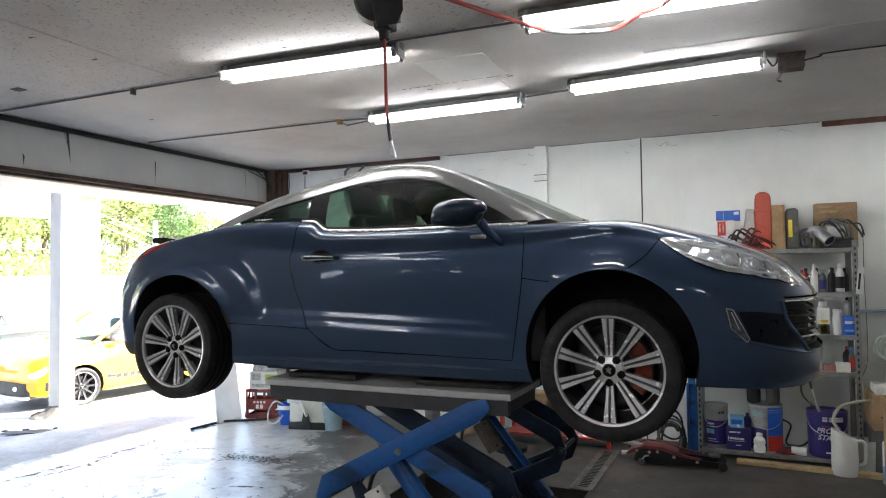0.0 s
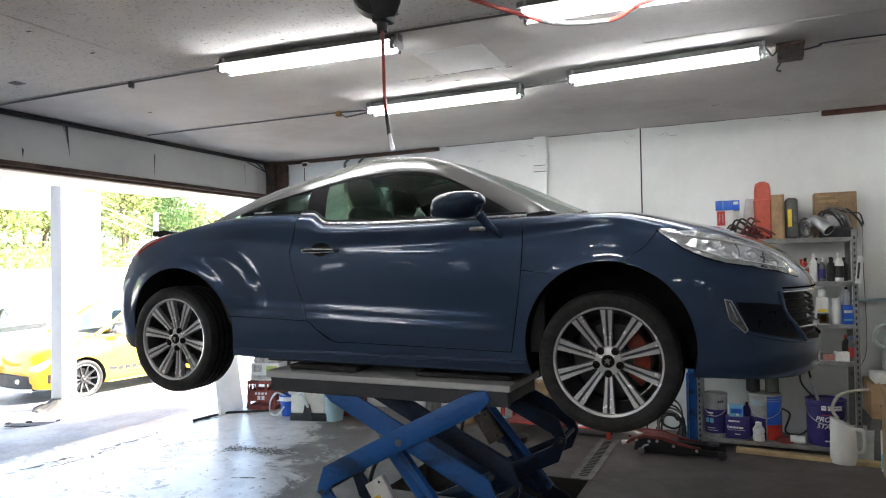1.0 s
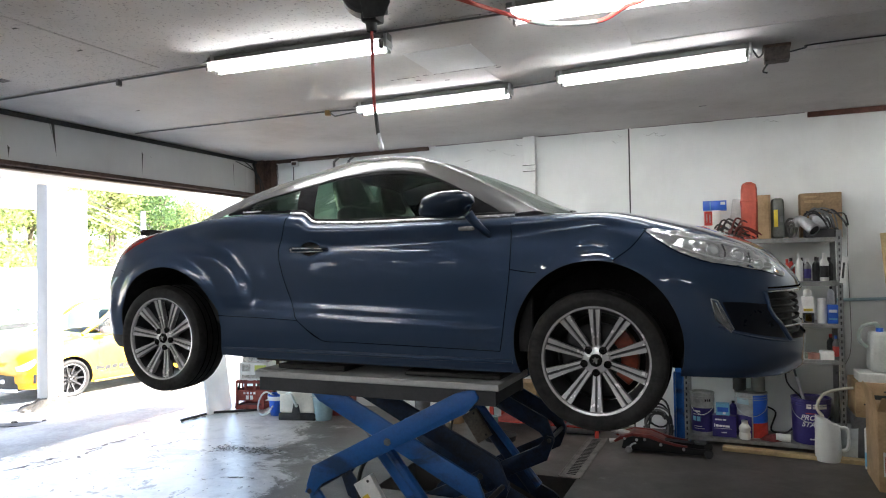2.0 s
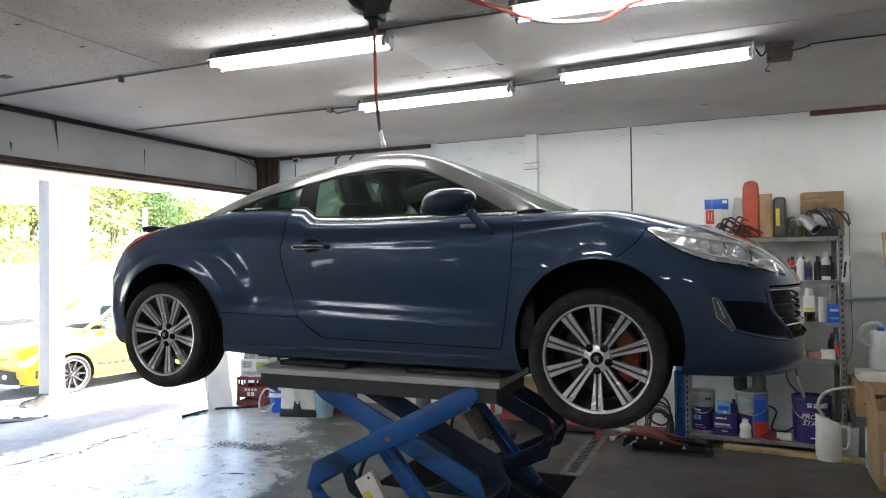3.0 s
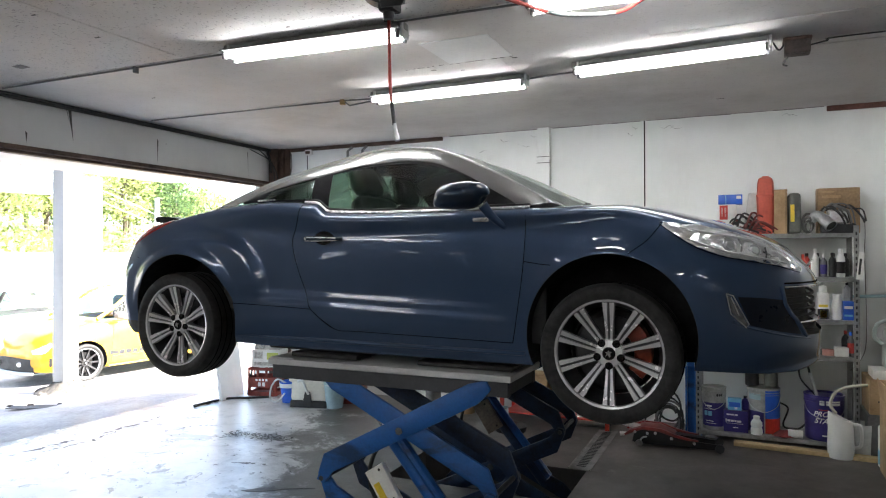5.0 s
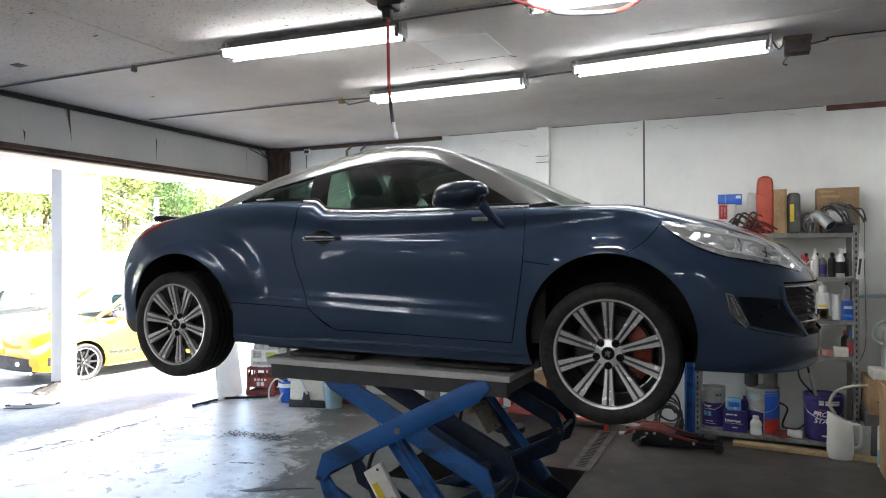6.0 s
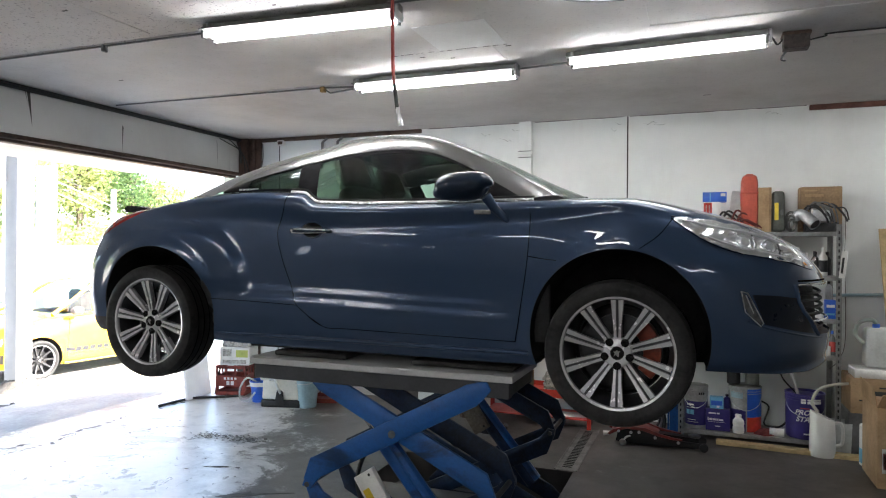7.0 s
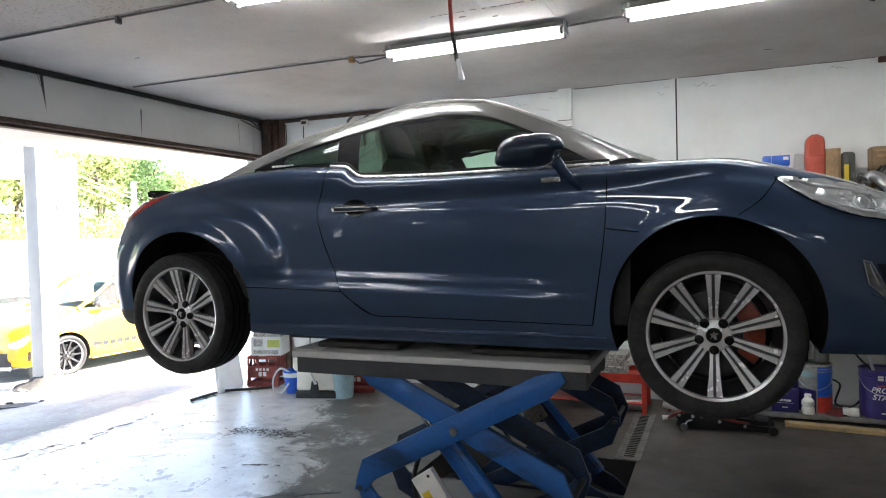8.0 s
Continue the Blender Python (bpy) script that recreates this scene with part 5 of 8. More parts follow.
    part("belt_gasket", fl_(loft([[p + Vector((0, 0.0, 0.022)), p + Vector((0, -0.010, 0.020)), p + Vector((0, -0.012, 0.0095)), p + Vector((0, 0.002, 0.009))] for p in bl])), M_MATT, car, "black rubber gasket under the window", smooth=60)
    part("belt_trim", fl_(loft([[p + Vector((0, -0.008, 0.0090)), p + Vector((0, -0.0170, 0.0080)), p + Vector((0, -0.0215, 0.0025)), p + Vector((0, -0.0205, -0.0030)), p + Vector((0, -0.006, -0.0050))] for p in bl])), M_TRIM, car, "thin bright strip under the window", smooth=60)

# roof, windscreen and rear glass between the arches
def roof_strip(t0, t1, n=24, w=20, lift=0.0):
    bm = bmesh.new()
    g = []
    for i in range(n + 1):
        t = t0 + (t1 - t0) * i / n
        o, c = curve_at(RAIL_OUT, t), curve_at(ROOF_MID, t)
        row = []
        for j in range(w + 1):
            q = 2 * j / w - 1
            a = abs(q)
            f = 1 - a**2.2
            z = o.z + (c.z - o.z) * f + 0.022 * math.exp(-((a - 0.5) / 0.22) ** 2)
            row.append(bm.verts.new((o.x + (c.x - o.x) * f, q * (o.y - 0.02), z + lift - 0.016)))
        g.append(row)
    for i in range(n):
        for j in range(w):
            bm.faces.new((g[i][j], g[i][j + 1], g[i + 1][j + 1], g[i + 1][j]))
    return bm


part("rear_window", roof_strip(0.0, 0.27), M_REARGLASS, car, "tinted double-bubble rear window", smooth=60)
part("roof", roof_strip(0.27, 0.66), M_BLACK, car, "dark double-bubble roof", smooth=60)
part("windscreen", roof_strip(0.66, 1.0), M_SCREEN, car, "raked windscreen", smooth=60)
part("cowl", loft([[(-0.83, -0.69, 1.872), (-0.70, -0.69, 1.868), (-0.70, 0.69, 1.868), (-0.83, 0.69, 1.872)], [(-0.83, -0.69, 1.84), (-0.70, -0.69, 1.84), (-0.70, 0.69, 1.84), (-0.83, 0.69, 1.84)]]), M_MATT, car)
for yy, xo in ((-0.30, -0.78), (0.25, -0.74)):
    part("wiper", tube([(xo + 0.02, yy, 1.91), (xo - 0.02, yy + 0.2, 1.925), (xo - 0.06, yy + 0.48, 1.945)], 0.008, 6, 4), M_MATT, car)

# seams, arch lips, liners
seam_sets = [smooth_path([(x, 0, z) for x, z in [(-2.225, 1.915)] + door_edge_x[1:]], 6), smooth_path([(-2.159, 0, 1.327), (-2.016, 0, 1.232), (-1.85, 0, 1.224), (-1.4, 0, 1.216), (-0.992, 0, 1.207)], 6), smooth_path([(x, 0, z) for x, z in door_front_x[1:]], 6), smooth_path([(-0.93, 0, 1.603), (-0.86, 0, 1.592), (-0.80, 0, 1.586)], 5), smooth_path([(-0.44, 0, 1.64), (-0.36, 0, 1.70), (-0.305, 0, 1.775)], 5), smooth_path([(-2.73, 0, 1.352), (-2.45, 0, 1.346), (-2.165, 0, 1.335)], 4), smooth_path([(-3.47, 0, 1.62), (-3.57, 0, 1.64)], 4)]
for s in seam_sets:
    part("panel_gap", tube([on(p.x, p.z, 0.0) for p in s], 0.0022, 6), M_SEAM, car)
    part("panel_gap", flip_y(tube([on(p.x, p.z, 0.0) for p in s], 0.0022, 6)), M_SEAM, car)
for ax, az, r in ARCHES:
    for sgn in (-1, 1):
        f = (lambda b: b) if sgn < 0 else flip_y
        angs = [radians(-18 + 216 * k / 48) for k in range(49)]
        lip = [on(ax + (r + 0.002) * math.cos(a), az + (r + 0.002) * math.sin(a), 0.0) for a in angs]
        part("wheel_arch_lip", f(tube([p + Vector((0, 0.004, 0)) for p in lip], 0.0035, 6)), M_MATT, car)
        rings = [[(ax + (r + 0.004) * math.cos(a), p.y + 0.01, az + (r + 0.004) * math.sin(a)) for a, p in zip(angs, lip)], [(ax + r * math.cos(a), -0.84, az + r * math.sin(a)) for a in angs], [(ax + (r - 0.02) * math.cos(a), -0.55, az + (r - 0.02) * math.sin(a)) for a in angs]]
        lin = loft(rings, False, False)
        bk = slab([(ax + r * math.cos(a), az + r * math.sin(a)) for a in [radians(-14 + 208 * k / 32) for k in range(33)]], -0.55, -0.53)
        part("wheel_arch_liner", f(join(lin, bk)), pm("arch_felt", (0.018, 0.018, 0.0185), 0.95, 0, 0.2, 14, 0.3, spec=0.05), car, "black wheel arch liner")
for sgn in (-1, 1):
    alloy_wheel(car, (F_HUB[0], sgn * 0.885, F_HUB[1]), sgn, turn=radians(0))
    alloy_wheel(car, (R_HUB[0] - 0.010, sgn * 0.885, R_HUB[1] + 0.024), sgn, caliper=False, turn=radians(8))
    part("axle_arm", tube([(F_HUB[0], sgn * 0.78, F_HUB[1]), (F_HUB[0] + 0.05, sgn * 0.5, 1.28)], 0.03, 10), M_STEEL, car)
    part("axle_arm", tube([(R_HUB[0], sgn * 0.78, R_HUB[1]), (R_HUB[0] + 0.1, sgn * 0.5, 1.24)], 0.03, 10), M_STEEL, car)

# door handles
for f in ((lambda b: b), flip_y):
    hx, hz = -2.083, 1.726
    c = on(hx, hz, 0.0)
    arc = [math.pi * k / 10 for k in range(10, -1, -1)]
    ov = [(hx + 0.070 * math.cos(a), hz + 0.046 * math.sin(a)) for a in arc]
    un = [(hx + 0.062 * math.cos(a), hz - 0.040 * math.sin(a)) for a in arc]
    # black skin on the door stands for the shade in the handle's hollow
    part("handle_recess_shade", f(patch_on(on, ov, un, 0.002, 16, 6)), M_BLACK, car, "flat black patch for the shaded hollow behind the handle", smooth=60)
    part("recess_rim", f(tube([on(x, z, 0.002) for x, z in ov + un[::-1] + ov[:1]], 0.0042, 8)), M_BLUE, car)
    bar = []
    for k in range(17):
        t = k / 16
        h = 0.0165 * (0.72 + 0.28 * math.sin(math.pi * min(1.0, t * 1.25 + 0.12))) * (1 - 0.25 * t)
        q = Vector((hx - 0.122 + 0.240 * t, c.y - 0.010 - 0.026 * math.sin(math.pi * t) ** 0.6, hz - 0.004 * t))
        bar.append([q + Vector((0, -0.011 * math.cos(a), h * math.sin(a))) for a in [2 * math.pi * i / 14 for i in range(14)]])
    part("door_handle", f(loft(bar)), M_MIRROR, car, "dark blue door handle", smooth=60)
    part("handle_strip", f(tube([(hx - 0.085, c.y - 0.046, hz + 0.006), (hx, c.y - 0.047, hz + 0.005), (hx + 0.095, c.y - 0.032, hz + 0.001)], 0.0032, 6, 6)), M_TRIM, car, "bright strip along the handle")
    part("handle_strip", f(tube([(hx - 0.108, c.y - 0.030, hz - 0.012), (hx, c.y - 0.044, hz - 0.014), (hx + 0.100, c.y - 0.028, hz - 0.011)], 0.0022, 6, 6)), M_TRIM, car, "bright strip along the handle")
    part("key_lock", f(lathe([(0.0, 0.004), (0.007, 0.004), (0.009, 0.0), (0.009, -0.01)], 14, Matrix.Translation((hx - 0.104, c.y - 0.031, hz)) @ pose(0, 0, 0, 90))), M_CHROME, car)

# door mirrors
for f in ((lambda b: b), flip_y):
    rings = []
    for k in range(25):
        t = (1 - math.cos(math.pi * k / 24)) / 2
        x = -1.330 + 0.246 * t
        h = 0.071 * float(np.interp(t, [0, 0.02, 0.08, 0.2, 0.4, 0.62, 0.8, 0.92, 0.98, 1.0], [0.62, 0.74, 0.84, 0.92, 0.98, 1.0, 0.93, 0.76, 0.50, 0.12]))
        d = 0.098 * float(np.interp(t, [0, 0.03, 0.12, 0.3, 0.7, 0.9, 0.98, 1.0], [0.45, 0.65, 0.84, 1.0, 1.0, 0.8, 0.45, 0.12]))
        zc = 1.919 - 0.004 * t
        rings.append([(x + 0.02 * math.sin(a), -1.005 + d * math.cos(a) * (1 + 0.1 * math.sin(a)), zc + h * (math.sin(a) if math.sin(a) > 0 else 0.9 * math.sin(a))) for a in [2 * math.pi * q / 24 for q in range(24)]])
    mr = part("door_mirror", f(loft(rings)), M_MIRROR, car, "dark blue door mirror on a stalk", smooth=50)
    part("mirror_stalk", f(tube([(-1.105, -0.985, 1.875), (-1.080, -0.955, 1.832), (-1.050, -0.905, 1.790), (-1.018, -0.855, 1.760)], [0.027 - 0.0007 * k for k in range(19)], 12, 6, 0.6)), M_BLUE, mr, smooth=60)
    part("mirror_glass", f(slab([(0.040 * math.cos(a), 0.036 * math.sin(a)) for a in [2 * math.pi * q / 20 for q in range(20)]], -0.002, 0.002, 0.0, pose(-1.331, -1.005, 1.922, 0, 0, 90))), M_BLACK, mr)
    part("indicator", f(box(-1.185, -1.105, -0.925, -0.885, 1.797, 1.818, 0.007, 2)), pm("clear_repeater_lens", (0.30, 0.30, 0.30), 0.14, 0.35, 0.3, 40, 0.4, fine=90), mr, "clear side repeater")

# headlamps, fog lamps, tail lamps, grille
HU = [(-0.315, 1.782), (-0.15, 1.762), (0.0, 1.728), (0.10, 1.695), (0.20, 1.635), (0.268, 1.568)]
HL = [(-0.315, 1.775), (-0.20, 1.690), (-0.08, 1.635), (0.06, 1.605), (0.17, 1.583), (0.264, 1.552)]
for f in ((lambda b: b), flip_y):
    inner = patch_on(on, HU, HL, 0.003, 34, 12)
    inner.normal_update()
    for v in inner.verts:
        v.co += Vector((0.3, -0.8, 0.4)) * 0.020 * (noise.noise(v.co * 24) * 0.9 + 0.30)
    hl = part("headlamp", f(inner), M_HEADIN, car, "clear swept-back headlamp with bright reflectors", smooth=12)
    for (x, z), r in (((-0.03, 1.668), 0.030), ((0.07, 1.645), 0.028), ((0.155, 1.605), 0.02)):
        q = on(x, z, 0.008)
        part("projector", f(lathe([(0.0, 0.016), (r * 0.6, 0.012), (r * 0.8, 0.002), (r, 0.008), (r * 1.1, -0.004)], 24, Matrix.Translation(q) @ look((0, 0, 0), (-0.5, 0.75, -0.35)).to_3x3().to_4x4(), cap=False)), M_LAMPIN, hl)
    part("lamp_divider", f(join(line_on(on, [(0.0, 1.715), (0.02, 1.66), (0.01, 1.62)], 0.004, 6, 0.008), line_on(on, [(0.11, 1.68), (0.12, 1.63), (0.11, 1.60)], 0.004, 6, 0.008))), M_FOG, hl)
    part("lamp_strip", f(join(line_on(on, [(-0.27, 1.757), (-0.12, 1.725), (0.02, 1.70), (0.12, 1.665)], 0.008, 6, 0.010), line_on(on, [(-0.2, 1.70), (-0.06, 1.648), (0.1, 1.612), (0.2, 1.59)], 0.006, 6, 0.010))), M_LAMPIN, hl)
    part("amber_bulb", f(patch_on(on, [(0.19, 1.612), (0.25, 1.575)], [(0.19, 1.592), (0.25, 1.562)], 0.006, 6, 3)), M_AMBER, hl)
    part("lens", f(patch_on(on, HU, HL, 0.006, bulge=0.020)), M_CLEAR, hl, smooth=60).visible_shadow = False
    part("lamp_gap", f(join(line_on(on, HU, 0.0018), line_on(on, HL, 0.0016))), M_SEAM, car)
    fg = part("fog_lamp", f(patch_on(on, [(-0.035, 1.462), (-0.005, 1.43), (0.045, 1.335)], [(-0.035, 1.452), (-0.015, 1.385), (0.04, 1.326)], 0.006, 14, 6)), M_FOG, car, "slim triangular fog lamp")
    part("bezel", f(tube([on(x, z, 0.006) for x, z in ((-0.038, 1.466), (-0.012, 1.458), (0.002, 1.43), (0.05, 1.335), (0.04, 1.322), (-0.02, 1.38), (-0.038, 1.466))], 0.0026, 6)), M_GALV, fg)
    part("reflector_rib", f(join(line_on(on, [(-0.02, 1.45), (0.01, 1.375)], 0.0025, 6, 0.009))), M_GALV, fg)
    # no hollow here, the dark patch paints the recess's shade
    part("bumper_recess_shade", f(patch_on(on, [(0.008, 1.452), (0.10, 1.448), (0.190, 1.436)], [(0.058, 1.330), (0.17, 1.303), (0.262, 1.284)], 0.002, 24, 10)), pm("recess_shade_plastic", (0.0035, 0.006, 0.013), 0.3, 0, 0.1, 9, 0.0, spec=0.2), car, "flush dark patch that paints the shade of a bumper recess")
    part("bumper_crease", f(line_on(on, [(-0.01, 1.345), (0.06, 1.318), (0.16, 1.292), (0.25, 1.272), (0.30, 1.262)], 0.006, 6, 0.001)), M_BLUE, car)
    tl = part("tail_lamp", f(patch_on(on, [(-3.61, 1.755), (-3.53, 1.812), (-3.30, 1.866)], [(-3.585, 1.685), (-3.48, 1.752), (-3.30, 1.842)], 0.004, 16, 5, 0.004)), M_REDLAMP, car, "red tail lamp", smooth=60)
# grille mouth at the nose
def nose(y, z):
    t = on.tree.ray_cast(Vector((2.0, -abs(y) - 1e-4, z)), Vector((-1, 0, 0)))
    return t[0] if t[0] is not None else Vector((0.37, -abs(y), z))


M_GRILLE = pm("grille_black_plastic", (0.003, 0.003, 0.0035), 0.5, 0, 0.2, 12, 0.1, spec=0.08)
gzs = [1.268, 1.275, 1.30, 1.34, 1.38, 1.42, 1.46, 1.488, 1.497]
gm_ = bmesh.new()
gv_ = []
for k in range(41):
    row = []
    for j, z in enumerate(gzs):
        u = k / 20 - 1
        y = u * float(np.interp(z, GRILLE_Z, GRILLE_W))
        q = nose(y * 0.997, z)
        deep = 0.055 * min(1.0, (1 - abs(u)) / 0.06) * (0.0 if j in (0, len(gzs) - 1) else 1.0)
        row.append(gm_.verts.new((q.x - deep - 0.002, y * (1.0 - 0.25 * deep), z)))
    gv_.append(row)
for a, b in zip(gv_, gv_[1:]):
    for k in range(len(gzs) - 1):
        gm_.faces.new((a[k], a[k + 1], b[k + 1], b[k]))
part("grille_mouth", gm_, M_GRILLE, car, "deep black lower grille mouth")


def across(z, w, out, r, material, label=""):
    pts = []
    for k in range(33):
        y = (k / 16 - 1) * w
        q = nose(y, z)
        pts.append((q.x + out, y, z))
    part("grille_bar", tube(pts, r, 8), material, car, label)


for k in range(6):
    zz = 1.300 + 0.030 * k
    if k != 1:
        across(zz, float(np.interp(zz, GRILLE_Z, GRILLE_W)) - 0.012, -0.030, 0.0075, M_GRILLE)
across(1.492, 0.70, 0.002, 0.0042, M_CHROME, "chrome bar above the grille")
across(1.507, 0.69, -0.001, 0.0045, M_SEAM)
across(1.333, 0.645, -0.008, 0.0045, M_CHROME, "thin chrome grille bar")
for sg in (-1, 1):
    lip = []
    for k in range(25):
        z = 1.275 + 0.219 * k / 24
        y = sg * (float(np.interp(z, GRILLE_Z, GRILLE_W)) + 0.004)
        lip.append((nose(y, z).x + 0.002, y, z))
    part("grille_edge", tube(lip, 0.010, 10), M_BLUE, car)
part("nose_badge", slab([(-0.04, -0.03), (0.04, -0.03), (0.05, 0.02), (0.0, 0.04), (-0.05, 0.02)], -0.004, 0.004, 0.001, pose(0.335, 0, 1.575, 35, 0, 90)), M_CHROME, car, "plain silver badge shape")
flap = [(-3.79, 1.868), (-3.62, 1.852), (-3.54, 1.868), (-3.56, 1.884), (-3.68, 1.906), (-3.78, 1.908), (-3.80, 1.895)]
part("spoiler_flap", loft([[(x, y, z) for x, z in flap] for y in (-0.46, -0.44, 0.44, 0.46)]), M_BLACK, car, "raised black rear spoiler flap")
for y in (-0.3, 0.3):
    part("spoiler_strut", tube([(-3.64, y, 1.83), (-3.64, y, 1.88)], 0.012, 8), M_BLACK, car)
part("sill_script", join(*[box(-2.60 + 0.022 * k, -2.585 + 0.022 * k, -0.806, -0.801, 1.953, 1.962) for k in range(6)]), M_LABELW, car, "small white lettering bars", smooth=0)
# rubber lip and jack ridge under the sill
for f in ((lambda b: b), flip_y):
    part("sill_ridge", f(box(-2.55, -1.0, -0.76, -0.745, 1.085, 1.115, 0.003)), M_MATT, car)

for f in ((lambda b: b), flip_y):
    part("sill_trim", f(tube([on(x, 1.162 - 0.004 * (x + 1.8), 0.002) for x in np.linspace(-2.70, -0.93, 30)], [0.004 + 0.007 * min(1.0, k / 8) for k in range(30)], 10)), M_BLUE, car, "raised dark blue sill edge")

# cabin
part("cabin_tub", join(box(-2.9, -0.8, -0.74, 0.74, 1.2, 1.26), box(-2.35, -0.85, -0.80, -0.77, 1.2, 1.80), box(-2.35, -0.85, 0.77, 0.80, 1.2, 1.80), box(-2.95, -2.35, -0.76, 0.76, 1.26, 1.72, 0.05)), M_INT, car, "dark cabin floor and door linings")
part("dashboard", join(box(-1.35, -0.80, -0.74, 0.74, 1.55, 1.86, 0.05, 3), box(-1.38, -1.12, -0.6, -0.2, 1.80, 1.90, 0.04, 3)), M_INT, car, "dark dashboard")
for yy, sx in ((-0.37, -1.885), (0.37, -1.995)):
    st = part("seat", join(box(sx - 0.075, sx + 0.445, yy - 0.25, yy + 0.25, 1.32, 1.50, 0.05, 3), box(-0.07, 0.07, yy - 0.25, yy + 0.25, 0.0, 0.56, 0.06, 3, 0.86, pose(sx, 0, 1.46, 0, -20, 0))), M_SEAT, car, "dark leather front seat under plastic film")
    part("headrest", box(-0.05, 0.05, yy - 0.13, yy + 0.13, 0.57, 0.76, 0.04, 3, 0.85, pose(sx, 0, 1.46, 0, -20, 0)), M_SEAT, st)
    bm = box(-0.085, 0.095, yy - 0.262, yy + 0.262, 0.05, 0.785, 0.07, 3, 0.62, pose(sx, 0, 1.46, 0, -20, 0))
    bmesh.ops.subdivide_edges(bm, edges=bm.edges[:], cuts=3, use_grid_fill=True)
    for v in bm.verts:
        n = noise.noise_vector(v.co * 9)
        v.co += n * 0.018
    part("plastic_cover", bm, M_FILM, st, "crumpled clear plastic seat cover", smooth=20)
part("steering_wheel", join(tube([(math.sin(a) * 0.05, math.cos(a) * 0.18, math.sin(a) * 0.17) for a in [2 * math.pi * k / 32 for k in range(33)]], 0.015, 8), box(-0.02, 0.02, -0.17, 0.17, -0.02, 0.03, 0.01)), M_INT, car).matrix_basis = pose(-1.50, -0.37, 1.80)
part("interior_mirror", box(-1.42, -1.39, -0.12, 0.12, 2.10, 2.16, 0.01, 2), M_INT, car)
part("parcel_shelf", box(-2.9, -2.35, -0.7, 0.7, 1.72, 1.78, 0.02, 2), M_INT, car)

# ---- scissor lift ----


def lift_arm(xa, za, xb, zb, y0, y1, bend_a=0.0, bend_b=0.0, w=0.11):
    """A flat plate arm from joint a to joint b. Its middle is straight; bend_a and bend_b say how far a joint lies off the straight line."""
    d = Vector((xb - xa, zb - za)).normalized()
    v = Vector((-d.y, d.x))
    a, b = Vector((xa, za)), Vector((xb, zb))
    line = [(a - d * 0.015 - v * math.copysign(0.02, bend_a) * (bend_a != 0), 0.042), (a, 0.062), (a + d * 0.085 - v * bend_a, w), (b - d * 0.085 - v * bend_b, w), (b, 0.062), (b + d * 0.015 + v * -math.copysign(0.02, bend_b) * -(bend_b != 0), 0.042)]
    up, lo = [], []
    for i, (c, wd) in enumerate(line):
        t = (line[min(i + 1, 5)][0] - line[max(i - 1, 0)][0]).normalized()
        n = Vector((-t.y, t.x))
        up.append(tuple(c + n * wd / 2))
        lo.append(tuple(c - n * wd / 2))
    return slab(up + lo[::-1], y0, y1, 0.003)


lift = thing("scissor_lift", (0, 0, 0), "raised blue double scissor lift with grey decks set in the floor", "vehicle lift")
